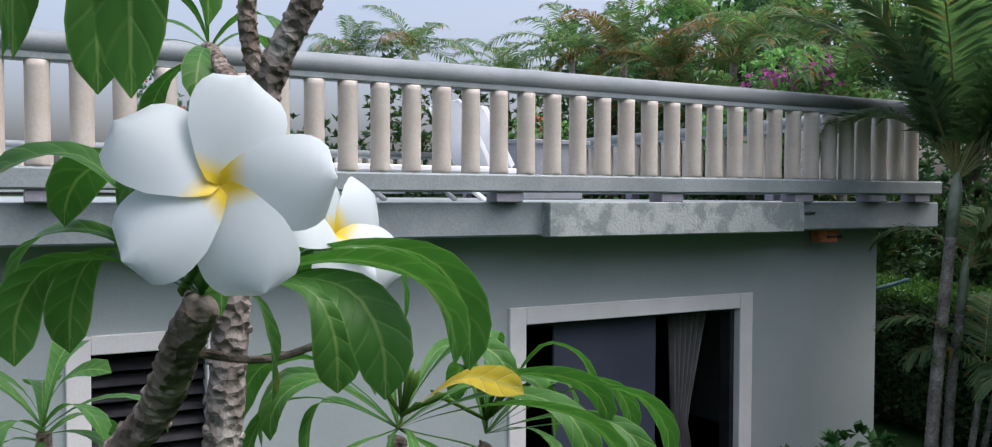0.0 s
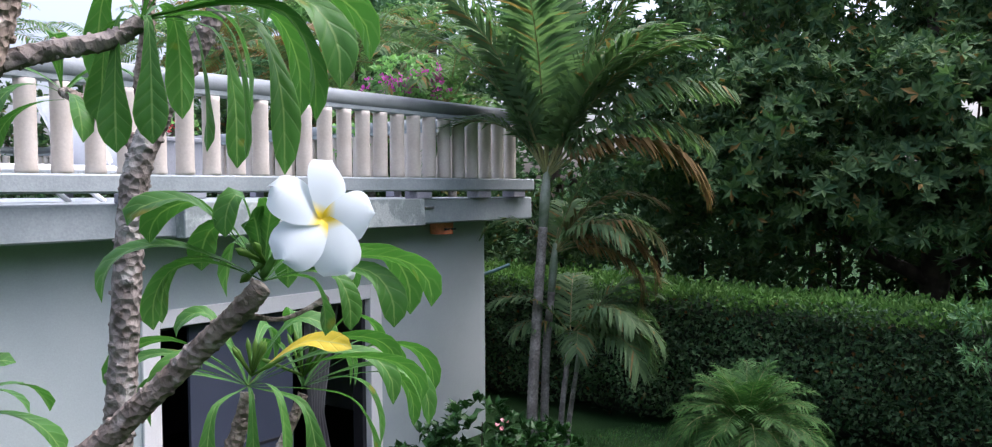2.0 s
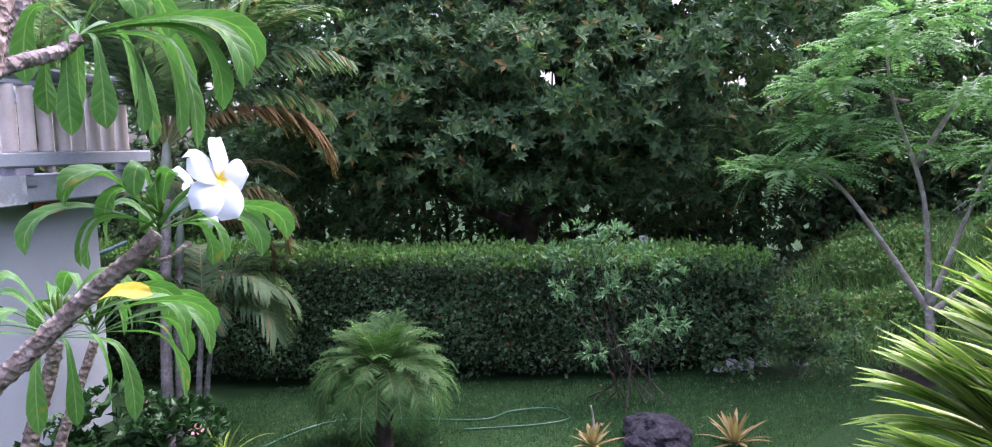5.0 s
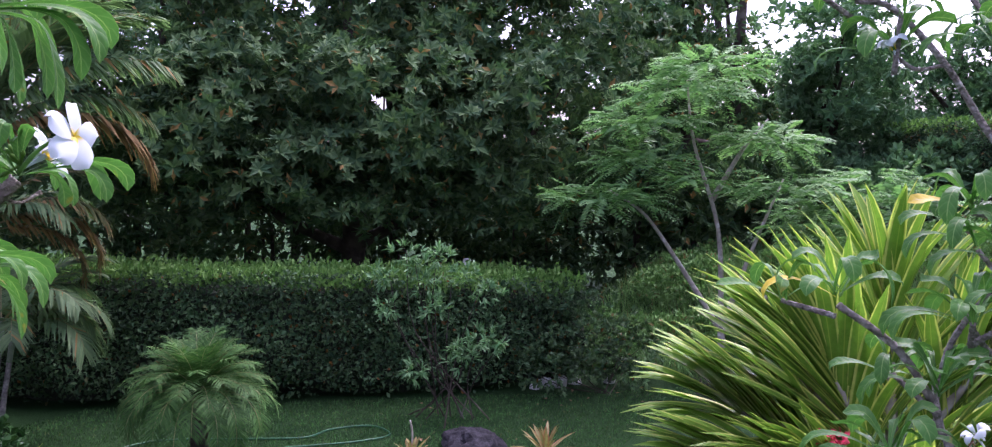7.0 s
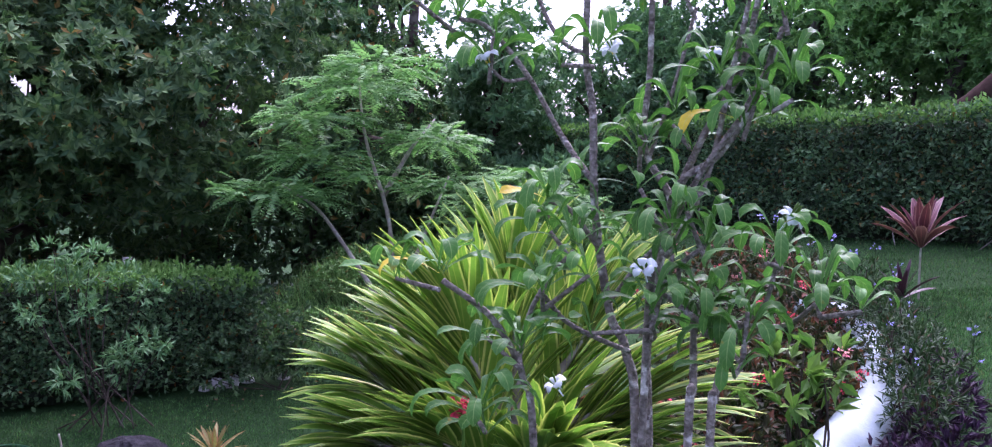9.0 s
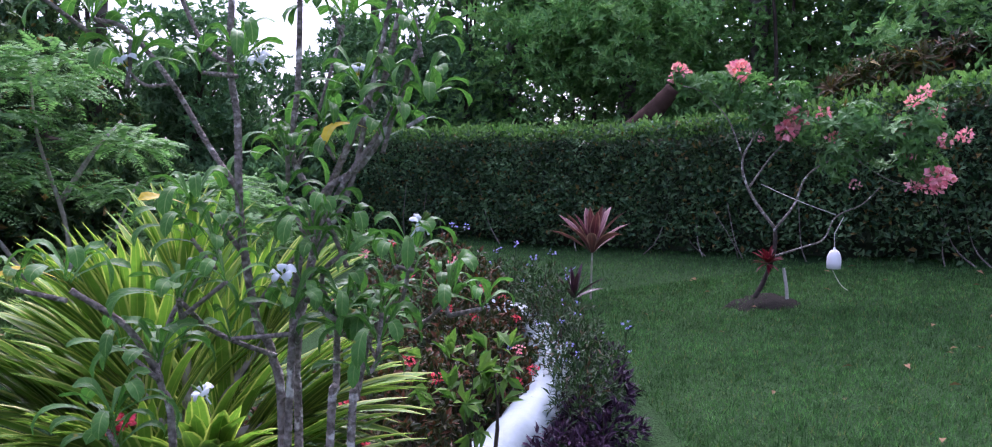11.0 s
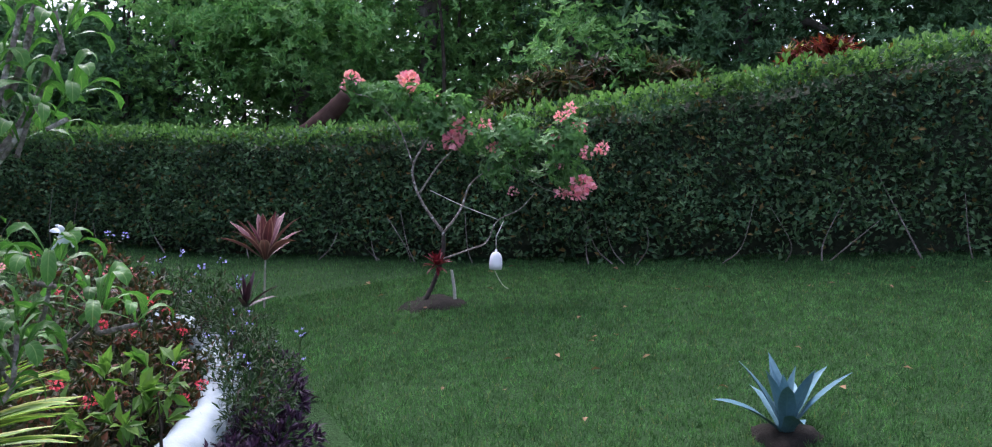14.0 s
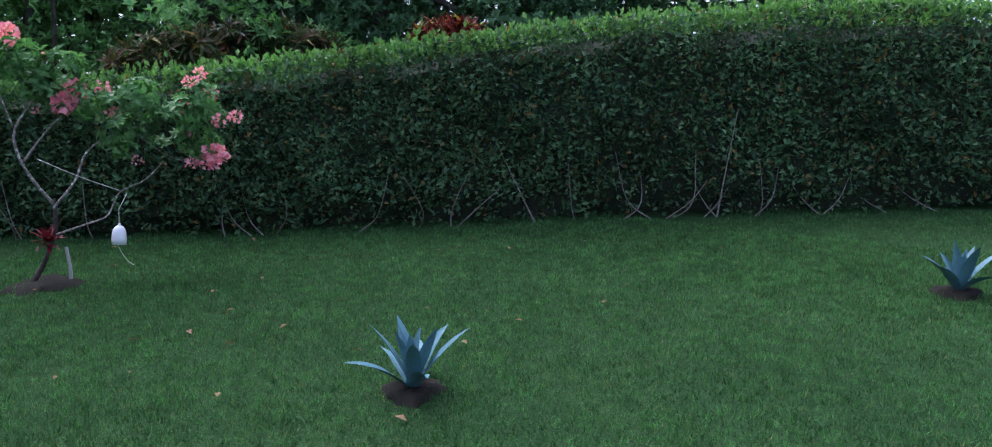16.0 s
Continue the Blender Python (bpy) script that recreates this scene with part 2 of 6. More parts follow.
MAGENTA = foliage("magenta_bract", (0.45, 0.04, 0.38), (0.65, 0.12, 0.55), None, 0, 0.6, 0.3)
GRASSBLADE = foliage("grass_blade", (0.016, 0.056, 0.017), (0.096, 0.215, 0.070), (0.18, 0.19, 0.08), 0.03, 0.6, 0.3, 1.5, 0.1, 9.0)
PALMLEAF = foliage("palm_leaflet", (0.082, 0.150, 0.070), (0.160, 0.245, 0.108), (0.24, 0.16, 0.06), 0.07, 0.55, 0.38, 0.8, 0.14)
PALMTIRED = foliage("browning_palm_leaflet", (0.05, 0.085, 0.03), (0.15, 0.13, 0.05), (0.22, 0.14, 0.06), 0.2, 0.6, 0.3)
PALMDRY = foliage("dry_palm_leaflet", (0.14, 0.085, 0.035), (0.26, 0.17, 0.07), None, 0, 0.6, 0.3)
DATELEAF = foliage("date_palm_leaflet", (0.030, 0.092, 0.024), (0.088, 0.185, 0.048), None, 0, 0.55, 0.3, 0.8, 0.12)
PLUMLEAF = blade_mat("plumeria_leaf", (0.060, 0.168, 0.034), (0.125, 0.255, 0.062), (0.17, 0.29, 0.085), 11, 0.36, 0.32, 0.9, (0.22, 0.19, 0.02))
PLUMYELLOW = blade_mat("yellowing_plumeria_leaf", (0.55, 0.42, 0.04), (0.50, 0.40, 0.05), (0.5, 0.45, 0.12), 9, 0.4, 0.3, 0.9, (0.25, 0.15, 0.02))
PANDLEAF = blade_mat("variegated_strap_leaf", (0.13, 0.25, 0.028), (0.45, 0.49, 0.12), (0.23, 0.34, 0.05), 0, 0.4, 0.3, 0.72)
CORDYLEAF = blade_mat("wine_red_strap_leaf", (0.085, 0.026, 0.036), (0.24, 0.13, 0.13), (0.20, 0.07, 0.085), 0, 0.35, 0.2, 0.72)
DARKCORDY = blade_mat("dark_purple_strap_leaf", (0.028, 0.012, 0.022), (0.06, 0.03, 0.045), (0.05, 0.02, 0.035), 0, 0.35, 0.15, 0.8)
AGAVELEAF = blade_mat("blue_grey_agave_leaf", (0.08, 0.17, 0.20), (0.15, 0.25, 0.27), (0.11, 0.20, 0.22), 0, 0.5, 0.0, 0.9)
BROMLEAF = blade_mat("bronze_bromeliad_leaf", (0.22, 0.20, 0.08), (0.30, 0.13, 0.07), (0.3, 0.26, 0.12), 0, 0.35, 0.25, 0.7)
BROMRED = blade_mat("dark_red_bromeliad_leaf", (0.11, 0.010, 0.018), (0.17, 0.02, 0.03), (0.14, 0.02, 0.03), 0, 0.35, 0.2, 0.8)


def petal_mat():
    m, nt, p = setup("white_petal")
    uv = node(nt, "TexCoord").outputs["UV"]
    v = node(nt, "SeparateXYZ", {0: uv}).outputs[1]
    c = mixc(nt, ramp(nt, v, [(0.06, 0), (0.22, 1)]), (0.78, 0.60, 0.03), (0.655, 0.725, 0.745))
    nt.links.new(c, p.inputs["Base Color"])
    p.inputs["Roughness"].default_value = 0.5
    t = node(nt, "BsdfTranslucent", {"Color": c})
    mx = node(nt, "MixShader", {0: 0.3, 1: p.outputs[0], 2: t.outputs[0]})
    nt.links.new(mx.outputs[0], nt.nodes["Material Output"].inputs[0])
    return m


PETAL = petal_mat()


def ground_mat():
    m, nt, p = setup("lawn_and_earth")
    big, mid, fine = noise_tex(nt, 0.35, 4), noise_tex(nt, 3, 5), noise_tex(nt, 45, 4)
    c = mixc(nt, ramp(nt, big, [(0.35, 0), (0.65, 1)]), (0.011, 0.034, 0.010), (0.022, 0.054, 0.016))
    c = mixc(nt, ramp(nt, mid, [(0.64, 0), (0.78, 0.3)]), c, (0.06, 0.09, 0.04))
    c = mixc(nt, 1.0, c, ramp(nt, fine, [(0.3, 0.5), (0.7, 1.5)]), "MULTIPLY")
    nt.links.new(c, p.inputs["Base Color"])
    p.inputs["Roughness"].default_value = 0.95
    p.inputs["Specular IOR Level"].default_value = 0.08
    bump(nt, p, fine, 1.0, 0.03)
    return m


GROUND = ground_mat()


# ---- shapes ----
def unit(v):
    return v / np.maximum(np.linalg.norm(v, axis=-1, keepdims=True), 1e-9)


def solid(name, V, faces, mat, parent=None, label="", smooth=False, uv=None, local=False):
    """One mesh object. V in world metres unless local; faces: arrays of index rows. Put under its parent, where there is one."""
    V = np.asarray(V, float).reshape(-1, 3)
    if parent is not None and not local:
        m, p = Matrix.Identity(4), parent
        while p is not None:
            m, p = p.matrix_basis @ m, p.parent
        inv = np.array(m.inverted())
        V = V @ inv[:3, :3].T + inv[:3, 3]
    faces = [np.asarray(f, int) for f in (faces if isinstance(faces, (list, tuple)) and len(faces) and not np.isscalar(faces[0][0]) else [faces])]
    me = bpy.data.meshes.new(name)
    me.vertices.add(len(V))
    me.vertices.foreach_set("co", V.ravel())
    loops = np.concatenate([f.ravel() for f in faces])
    totals = np.concatenate([np.full(len(f), f.shape[1]) for f in faces])
    me.loops.add(len(loops))
    me.loops.foreach_set("vertex_index", loops)
    me.polygons.add(len(totals))
    me.polygons.foreach_set("loop_start", np.concatenate([[0], np.cumsum(totals)[:-1]]))
    me.polygons.foreach_set("loop_total", totals)
    me.update(calc_edges=True)
    me.polygons.foreach_set("use_smooth", np.full(len(totals), bool(smooth)))
    if uv is not None:
        layer = me.uv_layers.new(name="UVMap")
        layer.data.foreach_set("uv", np.asarray(uv)[loops].ravel())
    me.materials.append(mat)
    ob = new(name, me)
    if parent is not None:
        ob.parent = parent
    if label:
        ob["label"] = label
    return ob


def thing(name, place, label, category, group="", turn=0.0):
    e = new(name)
    e.matrix_basis = pose(*place, 0, 0, turn)
    return tagged(e, label, category, group)


def join(shapes):
    """Several (V, F) as one."""
    Vs, Fs, n = [], {}, 0
    for V, F in shapes:
        for f in F if isinstance(F, list) else [F]:
            f = np.asarray(f)
            Fs.setdefault(f.shape[1], []).append(f + n)
        Vs.append(np.asarray(V))
        n += len(V)
    return np.concatenate(Vs), [np.concatenate(f) for f in Fs.values()]


def box(x0, x1, y0, y1, z0, z1, bevel=0.006):
    """A box with chamfered edges."""
    bm = bmesh.new()
    bmesh.ops.create_cube(bm, size=1, matrix=Matrix.LocRotScale(((x0 + x1) / 2, (y0 + y1) / 2, (z0 + z1) / 2), None, (x1 - x0, y1 - y0, z1 - z0)))
    if bevel:
        bmesh.ops.bevel(bm, geom=bm.edges[:], offset=min(bevel, 0.3 * min(x1 - x0, y1 - y0, z1 - z0)), segments=1, affect="EDGES")
    V = np.array([v.co[:] for v in bm.verts])
    F = {}
    for f in bm.faces:
        F.setdefault(len(f.verts), []).append([v.index for v in f.verts])
    bm.free()
    return V, [np.array(f) for f in F.values()]


def tube(pts, radii, sides=8, rough=0.0, seed=0, cap=True):
    """A tapered, bent round bar through the points."""
    P = np.asarray(pts, float)
    r = np.broadcast_to(np.asarray(radii, float), (len(P),)).copy()
    T = unit(np.gradient(P, axis=0))
    up = np.array([0.0, 0, 1]) if abs(T[0][2]) < 0.9 else np.array([1.0, 0, 0])
    V = []
    a = np.linspace(0, 2 * np.pi, sides, endpoint=False)
    g = np.random.default_rng(seed)
    for p, t, q in zip(P, T, r):
        s = unit(np.cross(up, t))
        u = np.cross(t, s)
        up = u
        k = q * (1 + rough * g.uniform(-1, 1, sides))
        V.append(p + k[:, None] * (np.cos(a)[:, None] * s + np.sin(a)[:, None] * u))
    n = len(P)
    i, j = np.meshgrid(np.arange(n - 1), np.arange(sides), indexing="ij")
    k = (j + 1) % sides
    F = np.stack([i * sides + j, i * sides + k, (i + 1) * sides + k, (i + 1) * sides + j], -1).reshape(-1, 4)
    V = np.concatenate(V)
    Fs = [F]
    if cap:
        V = np.concatenate([V, P[:1], P[-1:]])
        b, t = len(V) - 2, len(V) - 1
        j = np.arange(sides)
        k = (j + 1) % sides
        Fs.append(np.concatenate([np.stack([k, j, np.full(sides, b)], -1), np.stack([(n - 1) * sides + j, (n - 1) * sides + k, np.full(sides, t)], -1)]))
    return V, Fs


def bend(points, n=8):
    """A smooth line of n points a span through the given ones."""
    P = np.asarray(points, float)
    Q = np.vstack([2 * P[0] - P[1], P, 2 * P[-1] - P[-2]])
    out = []
    for i in range(1, len(Q) - 2):
        for t in np.linspace(0, 1, n, endpoint=False):
            a, b, c, d = Q[i - 1 : i + 3]
            out.append(0.5 * (2 * b + (c - a) * t + (2 * a - 5 * b + 4 * c - d) * t * t + (3 * b - a - 3 * c + d) * t**3))
    return np.array(out + [P[-1]])


def leaves(base, axis, normal, L, W, fold=0.2, droop=0.12, wide=0.5, plain=False):
    """Many small leaves, each folded along its rib: 5 corners, 4 faces; plain ones 4 corners, 2 faces."""
    n = len(base)
    axis = unit(axis)
    side = unit(np.cross(axis, normal))
    up = np.cross(side, axis)
    L, W = np.broadcast_to(L, (n,))[:, None], np.broadcast_to(W, (n,))[:, None]
    mid = base + axis * L * wide
    tip = base + axis * L - up * L * droop
    if plain:
        V = np.stack([base, tip, mid + side * W / 2 + up * W * fold, mid - side * W / 2 + up * W * fold], 1).reshape(-1, 3)
        k = np.arange(n)[:, None] * 4
        return V, np.concatenate([k + np.array([[0, 1, 2]]), k + np.array([[0, 3, 1]])])
    V = np.stack([base, mid, tip, mid + side * W / 2 + up * W * fold, mid - side * W / 2 + up * W * fold], 1).reshape(-1, 3)
    k = np.arange(n)[:, None] * 5
    F = np.concatenate([k + np.array([[0, 1, 3]]), k + np.array([[1, 2, 3]]), k + np.array([[0, 4, 1]]), k + np.array([[1, 4, 2]])])
    return V, F


def straps(base, head, L, W, arch, seg=6, across=2, twist=None, profile=None, fold=0.12, lift=None):
    """Long leaves in UV. head: first direction; arch: how far each bows down, in radians over its length; profile(v): width along it."""
    n = len(base)
    head = unit(np.asarray(head, float))
    L, W, arch = (np.broadcast_to(np.asarray(q, float), (n,)) for q in (L, W, arch))
    v = np.linspace(0, 1, seg + 1)
    flat = head.copy()
    flat[:, 2] = 0
    flat = unit(flat + 1e-6)
    el = np.arcsin(np.clip(head[:, 2], -1, 1))
    side = np.stack([-flat[:, 1], flat[:, 0], np.zeros(n)], -1)
    if twist is not None:
        flat = unit(flat)
    pos = np.asarray(base, float).copy()
    prof = profile(v) if profile else np.sin(np.pi * np.clip(v * 0.9 + 0.1, 0, 1)) ** 0.6
    u = np.linspace(-1, 1, across + 1)
    V, UV = np.empty((n, seg + 1, across + 1, 3)), np.empty((n, seg + 1, across + 1, 2))
    tw = np.zeros(n) if twist is None else twist
    for i, t in enumerate(v):
        e = el - arch * t**1.4
        d = flat * np.cos(e)[:, None] + np.array([0, 0, 1.0]) * np.sin(e)[:, None]
        nrm = -flat * np.sin(e)[:, None] + np.array([0, 0, 1.0]) * np.cos(e)[:, None]
        c, s = np.cos(tw * t)[:, None], np.sin(tw * t)[:, None]
        sd, nr = side * c + nrm * s, nrm * c - side * s
        w = W * prof[i] / 2
        for j, q in enumerate(u):
            V[:, i, j] = pos + sd * (w * q)[:, None] + nr * (np.abs(q) * w * 2 * fold)[:, None]
            UV[:, i, j] = ((q + 1) / 2, t)
        pos = pos + d * (L / seg)[:, None]
    m = (seg + 1) * (across + 1)
    a, b = np.meshgrid(np.arange(seg), np.arange(across), indexing="ij")
    q = (a * (across + 1) + b).ravel()
    F = np.stack([q, q + 1, q + across + 2, q + across + 1], -1)
    F = (np.arange(n)[:, None, None] * m + F[None]).reshape(-1, 4)
    return V.reshape(-1, 3), F, UV.reshape(-1, 2)


def shell(g, n, centre, radii, inner=0.7):
    """Points in the outer part of an ellipsoid, and their outward directions."""
    d = unit(g.normal(size=(n, 3)))
    r = inner + (1 - inner) * g.random((n, 1)) ** 0.6
    return np.asarray(centre) + d * np.asarray(radii) * r, unit(d / np.asarray(radii))


def sprigs(g, pts, out, per, L, W, spread=0.9, up=0.3, **k):
    """At every point a tuft of leaves."""
    n = len(pts)
    a = np.repeat(unit(out + np.array([0, 0, up])), per, 0)
    d = unit(a + spread * g.normal(size=(n * per, 3)) * 0.7)
    nr = unit(a * 0.6 + np.array([0, 0, 0.8]) + 0.4 * g.normal(size=(n * per, 3)))
    s = g.uniform(0.7, 1.25, n * per)
    return leaves(np.repeat(pts, per, 0) + 0.03 * L * g.normal(size=(n * per, 3)), d, nr, L * s, W * s, **k)


def rosettes(g, pts, out, per, L, W, tilt=0.5, **k):
    """At every point a wheel of leaves round the twig's end."""
    n = len(pts)
    ax = unit(out + 0.35 * g.normal(size=(n, 3)))
    s = unit(np.cross(ax, g.normal(size=(n, 3))))
    t = np.cross(ax, s)
    a = (np.arange(per) * 2.4)[None, :] + g.uniform(0, 6.3, (n, 1))
    d = np.cos(a)[..., None] * s[:, None] + np.sin(a)[..., None] * t[:, None]
    lean = g.uniform(0.1, 2 * tilt, (n, per, 1))
    d = unit(d + ax[:, None] * lean).reshape(-1, 3)
    nr = np.repeat(ax, per, 0)
    q = (g.uniform(0.75, 1.2, (n, 1)) * g.uniform(0.8, 1.15, (n, per))).ravel()
    return leaves(np.repeat(pts, per, 0), d, nr, L * q, W * q, **k)


def smooth(x):
    x = np.clip(x, 0, 1)
    return x * x * (3 - 2 * x)


def ground(x, y):
    """Height of the ground: a low garden by the house, a lawn that climbs away behind, a bank between."""
    x, y = np.asarray(x, float), np.asarray(y, float)
    high = np.minimum(1.62 + 0.065 * (x - 3.5) - 0.14 * (y + 4.8), 3.2)
    tilt = np.clip(0.13 - 0.0176 * (x + 0.26) - 0.0041 * (y + 0.88), -0.15, 0.2)
    high = np.maximum(high + tilt * smooth((-2.4 - y) / 1.2), 0.3)
    s = np.maximum(smooth((3.2 - y) / 3.6), smooth((x - 11.9) / 3) * smooth((8 - y) / 2.5))
    z = high * s
    b = np.exp(-((x - 0.1) ** 2 + (y + 1.0) ** 2) / 1.8**2)
    return np.where(z < 1.45, z + (1.45 - z) * b, z)


def on(x, y, up=0.0):
    return (x, y, float(ground(x, y)) + up)


# ---- ground ----
def make_ground():
    fine = np.arange(-16, 26.01, 0.2)
    far = np.array([30, 36, 45, 60, 90, 150, 300, 700, 2000.0])
    xs = np.concatenate([-far[::-1] - 0, fine, far])
    ys = np.concatenate([-far[::-1], np.arange(-20, 26.01, 0.2), far])
    X, Y = np.meshgrid(xs, ys, indexing="ij")
    Z = ground(X, Y)
    n, m = X.shape
    i, j = np.meshgrid(np.arange(n - 1), np.arange(m - 1), indexing="ij")
    q = i * m + j
    F = np.stack([q, q + m, q + m + 1, q + 1], -1).reshape(-1, 4)
    ob = solid("ground", np.stack([X, Y, Z], -1), F, GROUND, smooth=True)
    tagged(ob, "mown green lawn sloping up to the hedge", "lawn", kind="structure")


make_ground()

# ---- house: built along its front, which runs at 31.4 degrees ----
TURN = Matrix.Rotation(radians(31.4), 4, "Z")
DIRX = np.array([math.cos(radians(31.4)), math.sin(radians(31.4)), 0])
DIRY = np.array([-math.sin(radians(31.4)), math.cos(radians(31.4)), 0])


def hw(s, o, z):
    """House measures (along, back, up) to the world."""
    return DIRX * s + DIRY * o + np.array([0, 0, z])


def house_part(name, shape, mat, parent, label="", smooth=False):
    V, F = shape
    V = np.outer(V[:, 0], DIRX) + np.outer(V[:, 1], DIRY) + np.outer(V[:, 2], [0, 0, 1])
    return solid(name, V, F, mat, parent, label, smooth)


house = thing("pool_house", (0, 0, 0), "low grey-blue painted house with a balustraded roof terrace", "house", turn=31.4)
W0, W1, FA = 6.228, 6.43, 5.794
# front wall round a window and a door opening
def pierced(xs, zs, holes, o0, o1):
    """One wall with openings through it: cells of a grid, those in holes left out."""
    V = [(x, o, z) for o in (o0, o1) for x in xs for z in zs]
    nx, nz = len(xs), len(zs)
    full = {(i, j) for i in range(nx - 1) for j in range(nz - 1)} - set(holes)
    at = lambda k, i, j: k * nx * nz + i * nz + j
    F = []
    for i, j in full:
        F.append((at(0, i, j), at(0, i + 1, j), at(0, i + 1, j + 1), at(0, i, j + 1)))
        F.append((at(1, i, j + 1), at(1, i + 1, j + 1), at(1, i + 1, j), at(1, i, j)))
        for di, dj, a, b in ((-1, 0, (i, j + 1), (i, j)), (1, 0, (i + 1, j), (i + 1, j + 1)), (0, -1, (i, j), (i + 1, j)), (0, 1, (i + 1, j + 1), (i, j + 1))):
            if (i + di, j + dj) not in full:
                F.append((at(0, *b), at(0, *a), at(1, *a), at(1, *b)))
    return np.array(V, float), np.array(F)


front = pierced([-7, 0.98, 1.905, 4.40, 7.015, 8.966], [-0.3, 0.0, 0.83, 1.94, 2.698], {(1, 2), (3, 1), (3, 2)}, W0, W1)
house_part("wall", front, WALL, house)
house_part("side_wall", box(8.76, 8.966, W1, 18.2, -0.3, 2.698, 0), WALL, house)
house_part("back_wall", box(-7, 8.76, 18.0, 18.2, -0.3, 2.698, 0), WALL, house)
house_part("far_side_wall", box(-7, -6.8, W1, 18.0, -0.3, 2.698, 0), WALL, house)
# Floor and wall are near-black: the unlit room's shade is in their colour.
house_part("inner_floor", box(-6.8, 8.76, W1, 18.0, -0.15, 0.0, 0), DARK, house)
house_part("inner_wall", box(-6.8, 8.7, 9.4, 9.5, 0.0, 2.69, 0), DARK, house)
house_part("roof_slab", box(-7, 9.40, FA, 18.6, 2.693, 2.965, 0.015), SLAB, house, "grey concrete roof slab with a streaked edge")
house_part("slab_edge_coat", box(4.381, 7.237, FA - 0.12, FA + 0.02, 2.685, 2.968, 0.008), COAT, house, "thick grey slab edge with pale run marks")
house_part("bracket", box(7.27, 7.50, FA - 0.02, FA + 0.05, 2.85, 2.875, 0.003), METAL, house)

# white door and window frames standing proud of the wall
def frame_boxes(s0, s1, z0, z1, w, bottom, o0=W0 - 0.03, o1=W0 + 0.14):
    b = [box(s0, s0 + w, o0, o1, z0, z1), box(s1 - w, s1, o0, o1, z0, z1), box(s0 + w, s1 - w, o0, o1, z1 - w * 0.85, z1)]
    if bottom:
        b.append(box(s0 + w, s1 - w, o0, o1, z0, z0 + w))
    return join(b)


door = house_part("door", box(4.475, 6.935, W0 - 0.03, W0 + 0.14, 1.905, 2.055), WHITE, house, "wide doorway with a white surround and dark sliding panels")
for j0, j1 in ((4.31, 4.475), (6.935, 7.105)):
    house_part("jamb", box(j0, j1, W0 - 0.03, W0 + 0.14, 0.0, 2.055), WHITE, door)
for rb in (box(6.88, 6.935, W0 + 0.05, W0 + 0.2, 0, 1.905, 0.004), box(4.475, 4.51, W0 + 0.05, W0 + 0.2, 0, 1.905, 0.004), box(4.51, 6.88, W0 + 0.05, W0 + 0.2, 1.875, 1.905, 0.004)):
    house_part("reveal", rb, ALU, door)
house_part("sliding_panel", box(4.87, 6.03, W0 + 0.16, W0 + 0.20, 0.02, 1.87, 0.004), SCREEN, door, "blue-grey blind panel in the doorway")
house_part("panel_rail", join([box(4.87, 6.03, W0 + 0.15, W0 + 0.16, 0.62, 0.65, 0.003), box(4.87, 6.03, W0 + 0.15, W0 + 0.16, 0.30, 0.33, 0.003)]), ALU, door)


def curtain():
    x = np.linspace(6.25, 6.75, 60)
    z = np.linspace(0.05, 1.87, 12)
    X, Z = np.meshgrid(x, z, indexing="ij")
    pull = 0.35 + 0.65 * np.abs(Z - 0.75) / 1.15
    Xc = 6.42 + (X - 6.35) * pull
    Y = W0 + 0.34 + 0.035 * np.sin((X - 6.25) * 75)
    q = (np.arange(59)[:, None] * 12 + np.arange(11)[None]).ravel()
    return np.stack([Xc, Y, Z], -1).reshape(-1, 3), np.stack([q, q + 12, q + 13, q + 1], -1)


house_part("curtain", curtain(), CURTAIN, door, "grey curtain gathered at the side", True)
window = house_part("window", frame_boxes(0.908, 1.976, 0.76, 2.055, 0.155, True), WHITE, house, "white framed window with dark glass louvres")
for k in range(9):
    z = 0.96 + k * 0.108
    V, F = box(1.063, 1.821, -0.055, 0.055, -0.004, 0.004, 0)
    V = V @ np.array(Matrix.Rotation(radians(38), 3, "X")).T + [0, W0 + 0.10, z]
    house_part("louvre", (V, F), ALU, window)
for s in (2.49, 7.94, -3.0):
    v = house_part("vent_pipe", tube([(s, 6.05, 2.693), (s, 6.05, 2.63), (s, 6.05, 2.555)], [0.135, 0.135, 0.13], 20), TERRA, house, "orange clay vent block under the eaves")
    # The slots are dark blocks with the openings' shade in their colour.
    house_part("slot", join([box(s - 0.09 + k * 0.05, s - 0.06 + k * 0.05, 5.908, 5.94, 2.60, 2.625, 0.002) for k in range(4)]), DARK, v)

# balustrade along the terrace's edge
rail_s0, rail_s1 = -6.0, 9.17
house_part("bottom_rail", box(rail_s0, rail_s1 + 0.12, 5.675, 5.835, 3.045, 3.187, 0.015), SLAB, house, "grey lower rail of the balustrade")
house_part("handrail_base", box(rail_s0, rail_s1 + 0.02, 5.695, 5.815, 3.83, 3.892, 0.01), SLAB, house)
house_part("handrail", tube([(rail_s0, 5.755, 3.935), (0, 5.755, 3.937), (rail_s1 + 0.04, 5.755, 3.935)], 0.085, 20), RAIL, house, "rounded grey handrail", True)


def baluster_shape():
    prof = [(0.0, 0.072), (0.02, 0.076), (0.06, 0.072), (0.35, 0.0715), (0.60, 0.072), (0.645, 0.074)]
    return tube([(0, 0, z) for z, r in prof], [r for z, r in prof], 18, 0.012, 5)


bal_V, bal_F = baluster_shape()
first_bal = None


